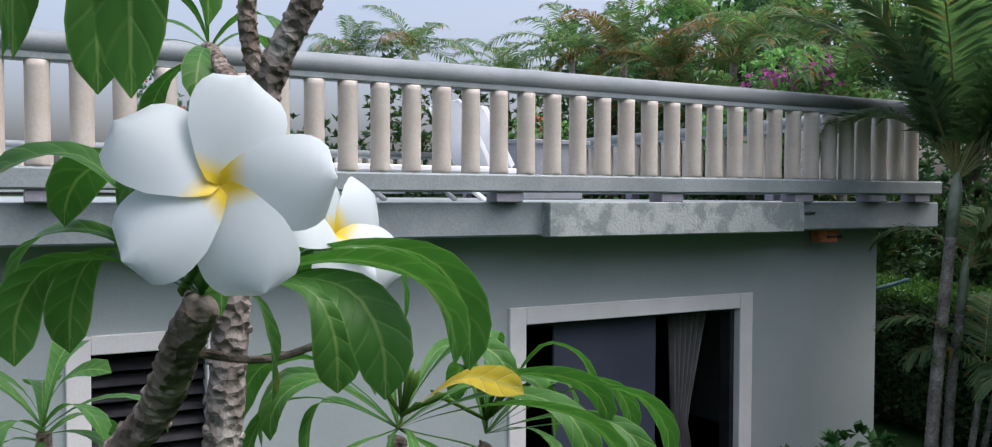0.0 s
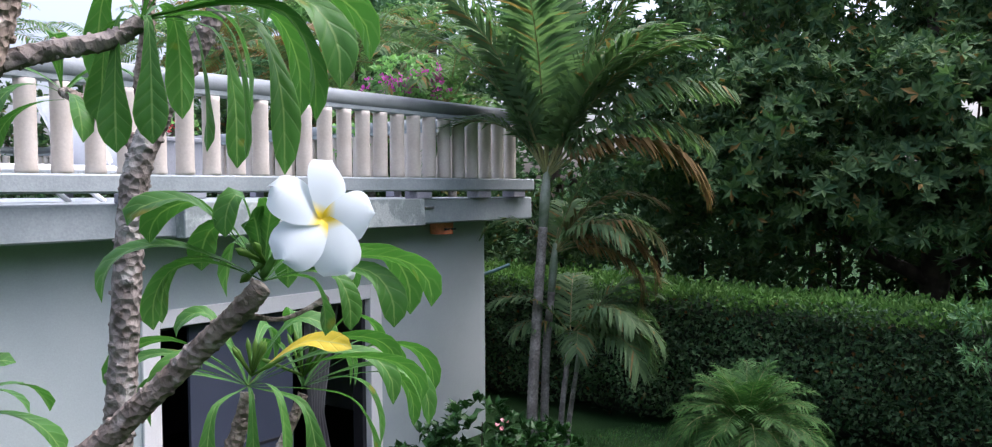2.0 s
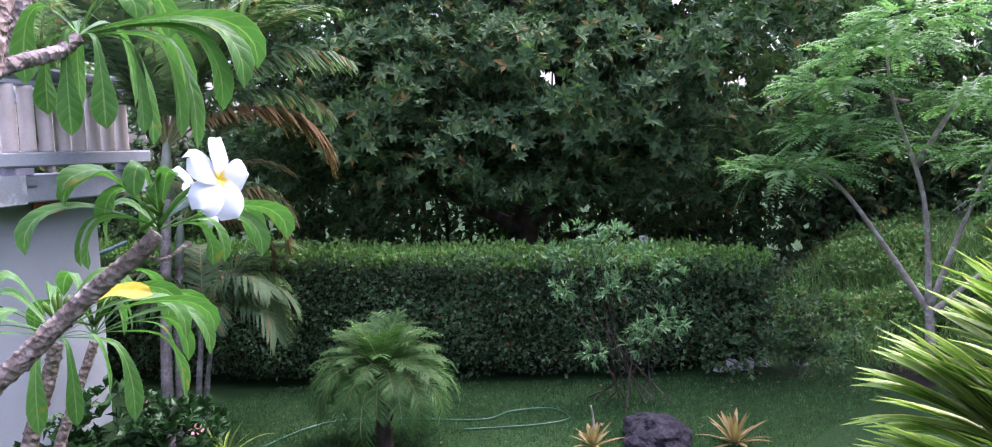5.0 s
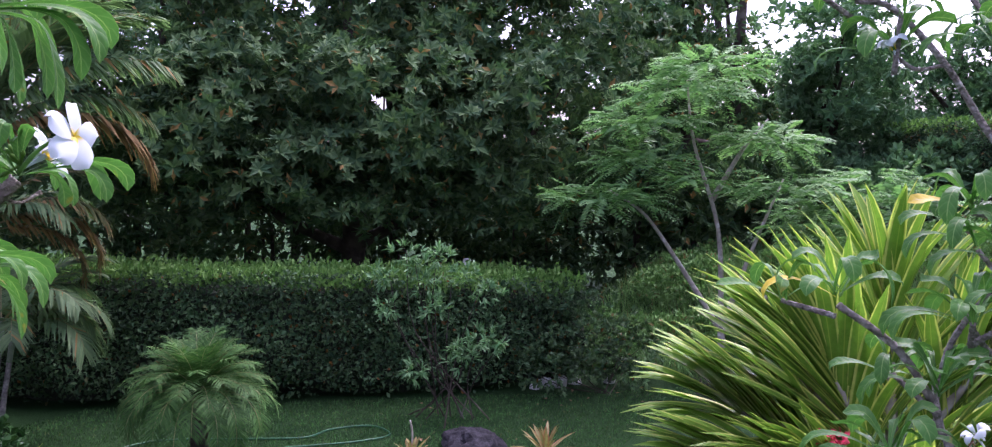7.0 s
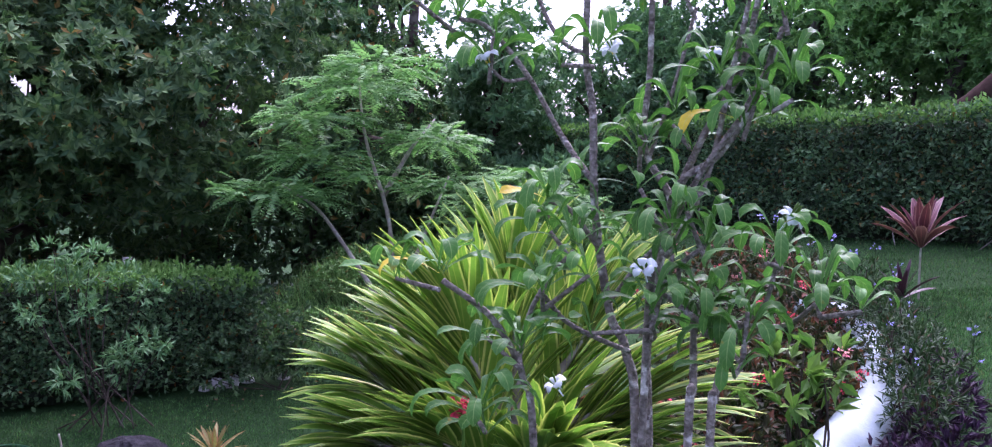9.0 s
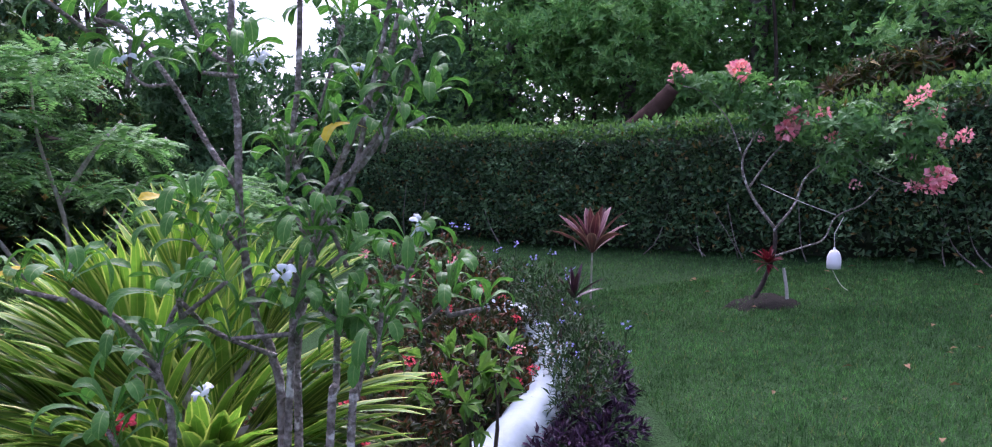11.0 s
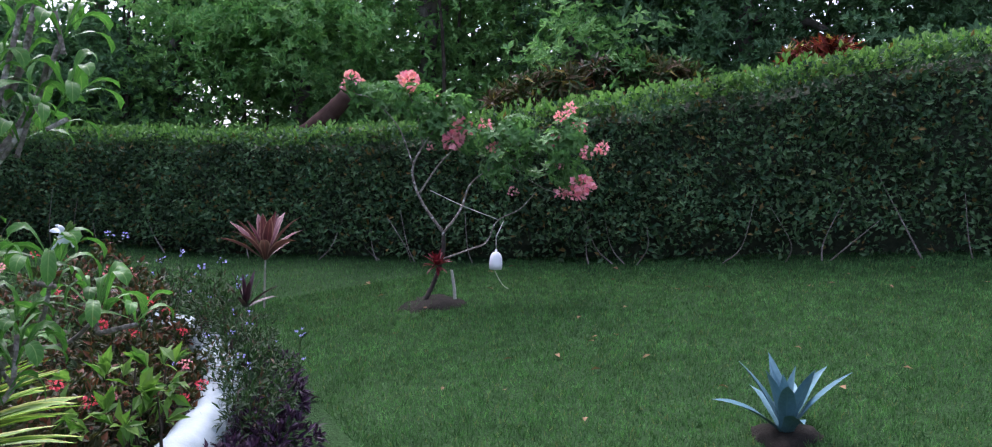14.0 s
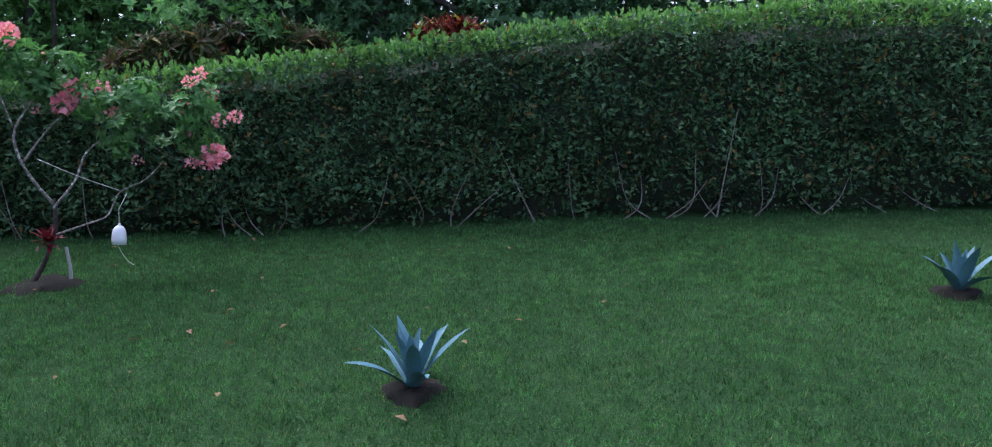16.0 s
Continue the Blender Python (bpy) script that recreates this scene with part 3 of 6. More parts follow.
def put_baluster(s, o, z=3.187):
    global first_bal
    if first_bal is None:
        first_bal = solid("baluster", bal_V, bal_F, CREAM, house, smooth=True, local=True)
        b = first_bal
    else:
        b = new("baluster", first_bal.data)
        b.parent = house
    b.matrix_basis = pose(s, o, z, 0, 0, random.uniform(0, 360))


for k in range(-26, 34):
    put_baluster(0.761 + 0.2458 * k, 5.755)
for s in (-4.0, -2.4, -0.8, 0.8, 2.42, 4.03, 5.65, 7.26, 8.31, 9.0):
    house_part("rail_block", box(s - 0.12, s + 0.12, 5.70, 5.88, 2.966, 3.046, 0.008), LILAC, house)
# balustrades along the end and the back
house_part("end_bottom_rail", box(9.13, 9.29, 5.84, 18.2, 3.045, 3.187, 0.012), SLAB, house)
house_part("end_handrail_base", box(9.15, 9.27, 5.84, 18.2, 3.83, 3.892, 0.01), SLAB, house)
house_part("end_handrail", tube([(9.21, 5.80, 3.935), (9.21, 12, 3.935), (9.21, 18.2, 3.935)], 0.085, 14), RAIL, house, "", True)
for k in range(50):
    put_baluster(9.21, 6.0 + 0.2458 * k)
house_part("back_bottom_rail", box(-7, 9.29, 18.22, 18.38, 3.045, 3.187, 0.012), SLAB, house)
house_part("back_handrail_base", box(-7, 9.27, 18.24, 18.36, 3.83, 3.892, 0.01), SLAB, house)
house_part("back_handrail", tube([(-7, 18.3, 3.935), (0, 18.3, 3.935), (9.25, 18.3, 3.935)], 0.085, 12), RAIL, house, "", True)
for k in range(-10, 33):
    put_baluster(1.0 + 0.2458 * k, 18.3)
for s, o in ((9.21, 8.0), (9.21, 11.0), (9.21, 14.0), (9.21, 17.0), (7.0, 18.3), (4.0, 18.3), (1.0, 18.3), (-2.0, 18.3)):
    house_part("rail_block", box(s - 0.08, s + 0.08, o - 0.08, o + 0.08, 2.966, 3.046, 0.008), LILAC, house)


def lounger(s, o, turn):
    """A white slatted plastic lounger with its back up."""
    p = hw(s, o, 2.97)
    t = thing("sun_lounger", p, "white plastic sun lounger with a raised back on the terrace", "lounger", "terrace loungers", 31.4 + turn)
    fr = [box(-0.62, 1.25, y - 0.03, y + 0.03, 0.27, 0.33, 0.012) for y in (-0.31, 0.31)]
    solid("frame", *join(fr), PLASTIC, t, local=True)
    solid("seat", *join([box(-0.5 + k * 0.1, -0.42 + k * 0.1, -0.29, 0.29, 0.305, 0.325, 0.004) for k in range(17)]), PLASTIC, t, local=True)
    V, F = join([box(0, 0.72, -0.3, 0.3, 0, 0.03, 0.012), box(0.02, 0.70, -0.33, -0.27, -0.01, 0.05, 0.01), box(0.02, 0.70, 0.27, 0.33, -0.01, 0.05, 0.01)])
    V = V @ np.array(Matrix.Rotation(radians(-62), 3, "Y")).T + [-0.62 + 0.05, 0, 0.32]
    solid("backrest", V, F, PLASTIC, t, local=True)
    for x in (-0.35, 0.95):
        for y in (-0.28, 0.28):
            solid("leg", *tube([(x - 0.18, y, 0.0), (x, y, 0.14), (x + 0.06, y, 0.28)], [0.028, 0.024, 0.024], 8), PLASTIC, t, local=True)
    return t


lounger(4.05, 7.50, 184)
lounger(4.55, 7.95, 176)


# ---- hedges ----
def hedge(name, label, line, tops, depth, count, leaf, top_leaf, L, W, seed, stems=0, top_share=0.25, front=1.0):
    """A clipped hedge along a line on the ground: a dark sheet for the shade inside, leaves over it, new shoots on the
    top.
    """
    g = np.random.default_rng(seed)
    P = bend([(x, y, 0) for x, y in line], 10)[:, :2]
    d = np.linalg.norm(np.diff(P, axis=0), axis=1)
    cum = np.concatenate([[0], np.cumsum(d)])
    knots = [cum[min(i * 10, len(cum) - 1)] for i in range(len(line))]
    T = unit(np.gradient(P, axis=0))
    Nn = np.stack([T[:, 1], -T[:, 0]], -1)
    mid = P.mean(0)
    if ((np.array([0, -1.0]) - mid) * Nn[len(P) // 2]).sum() < 0:
        Nn = -Nn

    def lookup(s):
        x, y = np.interp(s, cum, P[:, 0]), np.interp(s, cum, P[:, 1])
        nx, ny = np.interp(s, cum, Nn[:, 0]), np.interp(s, cum, Nn[:, 1])
        n = unit(np.stack([nx, ny, 0 * nx], -1))
        return x, y, n, np.interp(s, knots, tops)

    h = thing(name, (*line[0], float(ground(*line[0]))), label, "hedge")
    # inner mass: a closed sheet coloured dark for the shade between the leaves
    s = np.linspace(0, cum[-1], 60)
    x, y, n, top = lookup(s)
    rows = []
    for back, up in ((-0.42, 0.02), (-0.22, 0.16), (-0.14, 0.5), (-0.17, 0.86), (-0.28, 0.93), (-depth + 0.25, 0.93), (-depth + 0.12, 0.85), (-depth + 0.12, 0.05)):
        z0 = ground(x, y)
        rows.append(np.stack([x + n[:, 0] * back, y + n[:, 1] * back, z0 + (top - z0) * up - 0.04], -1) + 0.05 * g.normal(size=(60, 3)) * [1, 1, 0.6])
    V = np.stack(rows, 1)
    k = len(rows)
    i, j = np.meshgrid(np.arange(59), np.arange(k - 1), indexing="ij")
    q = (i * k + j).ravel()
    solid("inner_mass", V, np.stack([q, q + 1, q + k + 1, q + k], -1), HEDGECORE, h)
    # leaves on the front, the top and the back
    def wave(a, b):
        return 0.07 * np.sin(a * 1.3 + b) * np.sin(a * 0.47 + 2 * b) + 0.05 * np.sin(a * 4.1 + 3 * b)

    n1, n2 = int(count * (1 - top_share)), int(count * top_share)
    s = g.uniform(0, cum[-1], n1)
    x, y, n, top = lookup(s)
    f = g.random(n1) ** 0.9
    z0 = ground(x, y)
    back = np.where(g.random(n1) < front, 0.03 - 0.22 * g.random(n1) ** 1.6 + 0.5 * wave(s, f * 4) - 0.10 * (f < 0.12), -depth + 0.1 * g.random(n1))
    keep = g.random(n1) < np.where(f < 0.25, 0.35 + 2.4 * f, 1.0)
    Pt = np.stack([x + n[:, 0] * back, y + n[:, 1] * back, z0 + 0.04 + f * (top - z0 - 0.04)], -1)[keep]
    n = n[keep]
    m = len(Pt)
    ax = unit(0.7 * n + np.array([0, 0, 0.25]) + 0.8 * g.normal(size=(m, 3)))
    nr = unit(0.6 * n + np.array([0, 0, 0.7]) + 0.5 * g.normal(size=(m, 3)))
    sz = g.uniform(0.6, 1.35, m)
    solid("foliage", *leaves(Pt, ax, nr, L * sz, W * sz), leaf, h)["kind"] = "stuff"
    s = g.uniform(0, cum[-1], n2)
    x, y, n, top = lookup(s)
    back = 0.05 - (depth + 0.05) * g.random(n2) ** 1.3
    rise = wave(s, back * 3) * 0.6 + 0.045 * g.normal(size=n2) + 0.13 * (g.random(n2) ** 7)
    edge = -0.06 * np.clip(1 + back / 0.12, 0, 1)
    Pt = np.stack([x + n[:, 0] * back, y + n[:, 1] * back, top - 0.05 + rise + edge], -1)
    ax = unit(np.array([0, 0, 0.9]) + 0.3 * n + 0.6 * g.normal(size=(n2, 3)))
    nr = unit(n + 0.6 * g.normal(size=(n2, 3)))
    sz = g.uniform(0.6, 1.35, n2)
    solid("top_growth", *leaves(Pt, ax, nr, L * sz, W * sz), top_leaf, h, "fresh light green shoots on the clipped top")["kind"] = "stuff"
    for k in range(stems):
        s = g.uniform(0, cum[-1], 1)
        x, y, n, top = lookup(s)
        b = np.array([x[0], y[0], float(ground(x[0], y[0])) - 0.03]) + n[0] * 0.02
        lean = g.normal(size=2) * 0.22
        tall = 1.0 + 0.7 * (g.random() < 0.2)
        pts = [b, b + [lean[0] * 0.9 + 0.05 * g.normal(), lean[1] * 0.5, 0.25 * tall] + n[0] * 0.05, b + [lean[0] * 1.3 * tall + 0.12 * g.normal(), lean[1] * 1.2, (0.5 + 0.4 * g.random()) * tall]]
        solid("stem", *tube(bend(pts, 4), np.linspace(0.010, 0.003, 9) * tall**0.5, 6), PLUMBARK, h)
    return h


hedge("clipped_hedge", "low clipped hedge with bright green new leaves on top", [(3.0, 16.2), (6.0, 10.3), (8.1, 7.55), (9.45, 5.95), (10.95, 4.75)],
      [1.81, 1.79, 1.67, 1.59, 1.45], 1.0, 52000, HEDGELEAF, HEDGETOP, 0.075, 0.042, 3, 0, 0.32)
hedge("tall_hedge", "tall clipped hedge climbing the slope behind the lawn", [(20.5, 2.4), (16.4, -1.3), (12.8, -4.0), (10.1, -5.85), (8.1, -7.3), (5.65, -9.75), (3.25, -11.7), (1.0, -13.4), (-2.5, -15.6)],
      [3.97, 3.96, 3.90, 4.00, 4.32, 4.94, 5.27, 5.36, 5.4], 1.3, 95000, HEDGE2LEAF, HEDGETOP, 0.085, 0.045, 4, 44, 0.24)


# ---- trees ----
def limb(points, r0, r1, sides=8, n=6, rough=0.05, seed=1):
    P = bend(points, n)
    return tube(P, np.linspace(r0, r1, len(P)), sides, rough, seed)


OPEN_SKY = [((6.9, 5.0, 3.69), (18.0, 14.0, 4.8), 0.22), ((5.75, 7.0, 4.33), (13.0, 16.9, 6.1), 0.26), ((7.1, 5.3, 3.75), (18.0, 14.4, 5.0), 0.14), ((6.9, 4.9, 3.8), (18.0, 13.8, 5.2), 0.10)]


def not_open(p):
    """False where the boughs leave gaps for the sky."""
    ok = np.ones(len(p), bool)
    for a, b, r in OPEN_SKY:
        a, b = np.array(a), np.array(b)
        d = unit(b - a)
        s = np.clip((p - a) @ d, 0, np.linalg.norm(b - a))
        e = np.linalg.norm(p - a - s[:, None] * d, axis=1) / (r * (0.55 + s / 12))
        ok &= e + 0.35 * np.sin(p[:, 0] * 9.1) * np.sin(p[:, 1] * 8.3 + p[:, 2] * 11.7) > 0.9
    return ok


def broad_tree(base, label, trunk_pts, limbs, lobes, rosette_n, per, L, W, leaf, seed, r=0.16, wood=WOODFAR, name="broadleaf_tree", inner=0.72, tilt=0.5, group=""):
    g = np.random.default_rng(seed)
    t = thing(name, base, label, "tree", group)
    solid("trunk", *limb(trunk_pts, r, r * 0.5, 12), wood, t, smooth=True)
    for q in limbs:
        solid("limb", *limb(q, r * 0.5, r * 0.12, 8), wood, t, smooth=True)
    vol = np.array([np.prod(rr) ** (2 / 3) for c, rr in lobes])
    parts = []
    for (c, rr), n in zip(lobes, (rosette_n * vol / vol.sum()).astype(int)):
        k = max(n // 16, 1)
        p, o = shell(g, k, c, rr, inner)
        p, o = np.repeat(p, 16, 0), np.repeat(o, 16, 0)
        p = p + g.normal(size=p.shape) * np.array([1, 1, 0.7]) * 1.35 * L
        ok = not_open(p)
        parts.append(rosettes(g, p[ok], unit(o[ok] + [0, 0, 0.25] + 0.3 * g.normal(size=p[ok].shape)), per, L, W, tilt, plain=name == "garden_tree"))
    solid("crown", *join(parts), leaf, t)["kind"] = "stuff"
    return t


# the big dark tree behind the low hedge
big_lobes = [((8.9, 11.6, 3.7), (1.9, 1.9, 1.4)), ((9.3, 10.0, 3.55), (1.6, 1.6, 1.15)), ((10.3, 9.0, 3.75), (1.7, 1.7, 1.15)), ((11.4, 7.6, 3.85), (1.8, 1.6, 1.15)), ((12.3, 6.2, 3.8), (1.6, 1.6, 1.1)),
             ((9.6, 12.3, 5.6), (2.3, 2.3, 1.8)), ((11.6, 10.6, 6.4), (2.8, 2.8, 2.0)), ((12.9, 8.4, 5.8), (2.3, 2.3, 1.8)), ((13.6, 6.6, 5.3), (2.0, 2.0, 1.7)), ((11.6, 9.0, 4.7), (1.6, 1.6, 0.9)), ((13.2, 10.5, 8.3), (3.0, 3.0, 1.8)), ((10.2, 10.4, 4.5), (1.4, 1.5, 1.0)), ((14.8, 8.4, 7.8), (2.2, 2.2, 1.8)),
             ((8.1, 10.3, 3.0), (1.2, 1.2, 0.75)), ((9.1, 9.3, 2.95), (1.2, 1.2, 0.75)), ((10.0, 8.3, 2.95), (1.1, 1.1, 0.7)), ((10.9, 7.3, 2.85), (1.0, 1.0, 0.65)), ((11.9, 6.4, 2.85), (1.0, 1.0, 0.6)), ((8.6, 9.9, 4.2), (1.1, 1.1, 0.8)), ((10.2, 8.0, 4.2), (1.0, 1.0, 0.8))]
broad_tree((11.6, 9.6, 0.0), "big dark evergreen tree with broad glossy leaves", [(11.6, 9.6, -0.1), (11.55, 9.55, 1.6), (11.2, 9.2, 3.2), (11.3, 9.3, 5.2), (11.6, 9.8, 7.2)],
           [[(11.5, 9.5, 1.7), (12.2, 8.4, 2.4), (13.0, 7.2, 3.2), (13.5, 6.4, 4.6)], [(11.5, 9.5, 1.6), (10.5, 10.6, 2.4), (9.6, 11.6, 3.6)], [(11.3, 9.3, 3.4), (12.4, 8.8, 4.6), (12.9, 8.6, 5.8)],
            [(11.4, 9.4, 2.5), (10.6, 9.6, 3.3), (9.9, 9.9, 3.6)], [(11.4, 9.4, 4.4), (10.4, 11.0, 5.3), (9.9, 12, 6)]], big_lobes, 17500, 8, 0.165, 0.068, BIGLEAF, 11, 0.24)


def far_tree(x, y, h, spread, leaf, seed, L=0.18, W=0.085, n=900, dens=6, low=0.35, lean=0.0):
    g = np.random.default_rng(seed)
    z = float(ground(x, y))
    k = 7
    lobes = []
    for i in range(k):
        a, rr = g.uniform(0, 6.3), g.uniform(0.1, 0.75) * spread
        f = g.uniform(low, 0.92)
        s = spread * g.uniform(0.42, 0.62)
        lobes.append(((x + rr * math.cos(a) + lean * f, y + rr * math.sin(a), z + h * f), (s, s, s * 0.75)))
    tr = [(x, y, z - 0.1), (x + 0.15 * g.normal() + lean * 0.3, y + 0.15 * g.normal(), z + h * 0.35), (x + 0.3 * g.normal() + lean * 0.7, y + 0.3 * g.normal(), z + h * 0.85)]
    limbs = [[tr[1], tuple((np.array(tr[1]) + c) / 2 + [0, 0, 0.3]), c] for c, _ in lobes[:5]]
    return broad_tree((x, y, z), "tall garden tree with dark green leaves behind the hedge", tr, limbs, lobes, n, dens, L, W, leaf, seed, 0.11 + 0.012 * h, wood=WOODMID if y < -1 else WOODFAR, name="garden_tree", inner=0.45, tilt=0.6, group="trees behind the hedges")


for i, (x, y, h, s, leaf, n) in enumerate([
        (7.5, 21.0, 7.5, 3.0, FARLEAF, 1100), (2.6, 23.5, 8.2, 2.6, FARLEAF, 1100), (4.9, 20.5, 8.6, 2.6, FARBRIGHT, 1200), (6.0, 18.0, 8.0, 2.4, FARLEAF, 1100), (10.0, 19.0, 9.0, 3.2, FARLEAF, 1500), (13.5, 16.5, 10.0, 3.4, FARLEAF, 1700), (16.5, 12.5, 10.0, 3.4, FARLEAF, 1700), (17.5, 8.5, 7.0, 3.0, FARLEAF, 1500),
        (18.0, 5.7, 7.4, 2.2, BIGLEAF, 1500), (20.0, 3.2, 4.6, 2.2, FARLEAF, 1300), (22.5, 6.4, 7.0, 3.0, FARLEAF, 1100), (23.0, 0.8, 4.4, 2.8, FARLEAF, 1100), (20.6, 5.7, 8.2, 1.5, BIGLEAF, 1500), (23.2, -0.5, 8.0, 1.7, FARLEAF, 1300),
        (21.0, -2.0, 6.5, 2.6, FARLEAF, 1300), (19.0, -3.8, 8.5, 2.8, FARBRIGHT, 1700), (17.0, -5.6, 9.0, 2.6, FARBRIGHT, 1700), (15.4, -8.0, 9.5, 3.0, FARBRIGHT, 1800), (13.6, -10.2, 9.5, 3.2, FARBRIGHT, 1900),
        (11.5, -12.3, 9.5, 3.2, FARLEAF, 1800), (8.6, -14.2, 8.0, 3.0, FARLEAF, 1500), (5.2, -16.2, 6.0, 2.4, FARLEAF, 1000), (1.5, -18.5, 4.0, 2.2, FARLEAF, 700), (20.5, -8.5, 11, 4, FARLEAF, 1500), (17, -13.5, 11, 4, FARLEAF, 1500)]):
    far_tree(x, y, h, s, leaf, 100 + i, L=0.18 if y > -1 else 0.145, W=0.085 if y > -1 else 0.062, n=int(n * (1.45 if y > -1 else 2.7)), low=0.14)


def thicket(x, y, w, h, leaf, seed, n=620):
    """A dense dark bush that closes the view between the trunks."""
    g = np.random.default_rng(seed)
    z = float(ground(x, y))
    t = thing("dark_thicket", (x, y, z), "dense dark undergrowth between the trees", "undergrowth", "undergrowth behind the hedges")
    parts = []
    for k in range(5):
        c = (x + g.uniform(-0.5, 0.5) * w, y + g.uniform(-0.5, 0.5) * w, z + h * g.uniform(0.25, 0.7))
        p, o = shell(g, n // 5, c, (w * 0.6, w * 0.6, h * 0.45), 0.3)
        p[:, 2] = np.maximum(p[:, 2], z)
        ok = not_open(p)
        parts.append(sprigs(g, p[ok], o[ok], 7 if y > -1 else 9, 0.20 if y > -1 else 0.155, 0.095 if y > -1 else 0.068, plain=True))
    solid("foliage", *join(parts), leaf, t)["kind"] = "stuff"
    for k in range(3):
        q = g.normal(size=2) * 0.3
        solid("stem", *limb([(x + q[0], y + q[1], z - 0.1), (x + q[0] * 1.6, y + q[1], z + h * 0.4), (x + 2 * q[0], y + 2 * q[1], z + h * 0.8)], 0.06, 0.02, 6, 3), WOODFAR, t)


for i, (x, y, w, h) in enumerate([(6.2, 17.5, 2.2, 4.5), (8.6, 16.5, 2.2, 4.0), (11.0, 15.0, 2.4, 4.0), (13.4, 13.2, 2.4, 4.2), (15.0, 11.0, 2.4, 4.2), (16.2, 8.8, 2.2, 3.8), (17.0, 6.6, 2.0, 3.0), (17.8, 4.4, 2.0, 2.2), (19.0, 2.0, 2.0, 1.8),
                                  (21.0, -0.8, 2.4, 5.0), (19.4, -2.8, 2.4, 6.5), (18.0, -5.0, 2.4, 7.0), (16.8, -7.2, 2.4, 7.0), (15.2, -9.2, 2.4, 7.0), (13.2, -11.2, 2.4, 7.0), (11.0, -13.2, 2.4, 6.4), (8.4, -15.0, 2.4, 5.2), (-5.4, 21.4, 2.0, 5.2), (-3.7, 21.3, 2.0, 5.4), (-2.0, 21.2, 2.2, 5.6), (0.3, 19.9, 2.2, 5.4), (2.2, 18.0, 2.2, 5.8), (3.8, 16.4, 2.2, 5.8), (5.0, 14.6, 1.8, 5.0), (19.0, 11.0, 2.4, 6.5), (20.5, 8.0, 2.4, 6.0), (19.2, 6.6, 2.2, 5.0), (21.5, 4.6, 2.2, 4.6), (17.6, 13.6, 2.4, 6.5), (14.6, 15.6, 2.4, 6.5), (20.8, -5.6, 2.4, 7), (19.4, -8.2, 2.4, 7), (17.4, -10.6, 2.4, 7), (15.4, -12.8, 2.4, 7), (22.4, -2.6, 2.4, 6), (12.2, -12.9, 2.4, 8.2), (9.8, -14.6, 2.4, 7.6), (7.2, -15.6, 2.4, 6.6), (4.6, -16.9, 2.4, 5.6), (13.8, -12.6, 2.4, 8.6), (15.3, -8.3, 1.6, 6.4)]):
    # Beyond y 4 the darker leaf puts shade under the trees into the colour.
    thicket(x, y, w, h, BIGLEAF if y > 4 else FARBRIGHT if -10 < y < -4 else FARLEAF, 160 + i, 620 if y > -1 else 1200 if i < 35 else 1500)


# ---- feathery tree ----
def feather_leaves(g, base, head, L, pairs=11, plen=0.11):
    """Twice-divided leaves: a bowed stalk with pairs of narrow side leaflets."""
    out = []
    for b, d in zip(base, head):
        d = unit(d)
        side = unit(np.cross(d, [0, 0, 1.0]))
        l = L * g.uniform(0.7, 1.15)
        v = np.linspace(0.12, 1, pairs)[:, None]
        P = b + d * v * l - np.array([0, 0, 0.32]) * l * v**2
        k = np.sin(np.pi * np.clip(v * 0.85 + 0.12, 0, 1)) ** 0.7
        for sgn in (-1, 1):
            ax = unit(side * sgn + d * 0.45 - np.array([0, 0, 0.15]) + 0.08 * g.normal(size=(pairs, 3)))
            out.append(leaves(P, ax, np.tile([0, 0, 1.0], (pairs, 1)) + 0.45 * g.normal(size=(1, 3)) + 0.15 * g.normal(size=(pairs, 3)), plen * k[:, 0] * l / 0.4, 0.034, 0.05, 0.15))
    return join(out)


def feather_tree(base, label, forks, tiers, seed, r=0.07):
    g = np.random.default_rng(seed)
    t = thing("feathery_tree", base, label, "tree", "feathery young trees")
    solid("trunk", *limb(forks[0], r, r * 0.75, 10), PALEBARK, t, smooth=True)
    for q in forks[1:]:
        solid("limb", *limb(q, r * 0.6, r * 0.18, 8), PALEBARK, t, smooth=True)
    for (c, rx, ry, n) in tiers:
        n = int(n * 3.0)
        a = g.uniform(0, 2 * np.pi, n)
        f = np.sqrt(g.random(n))
        c = np.asarray(c, float)
        b = c + np.stack([rx * f * np.cos(a) * 0.8, ry * f * np.sin(a) * 0.8, -0.14 * f + 0.055 * g.normal(size=n)], -1)
        hd = np.stack([np.cos(a), np.sin(a), 0.25 * np.ones(n)], -1) + 0.4 * g.normal(size=(n, 3)) * [1, 1, 0.8]
        solid("leaf_tier", *feather_leaves(g, b, hd, 0.5), FERNLEAF, t)["kind"] = "stuff"
    return t


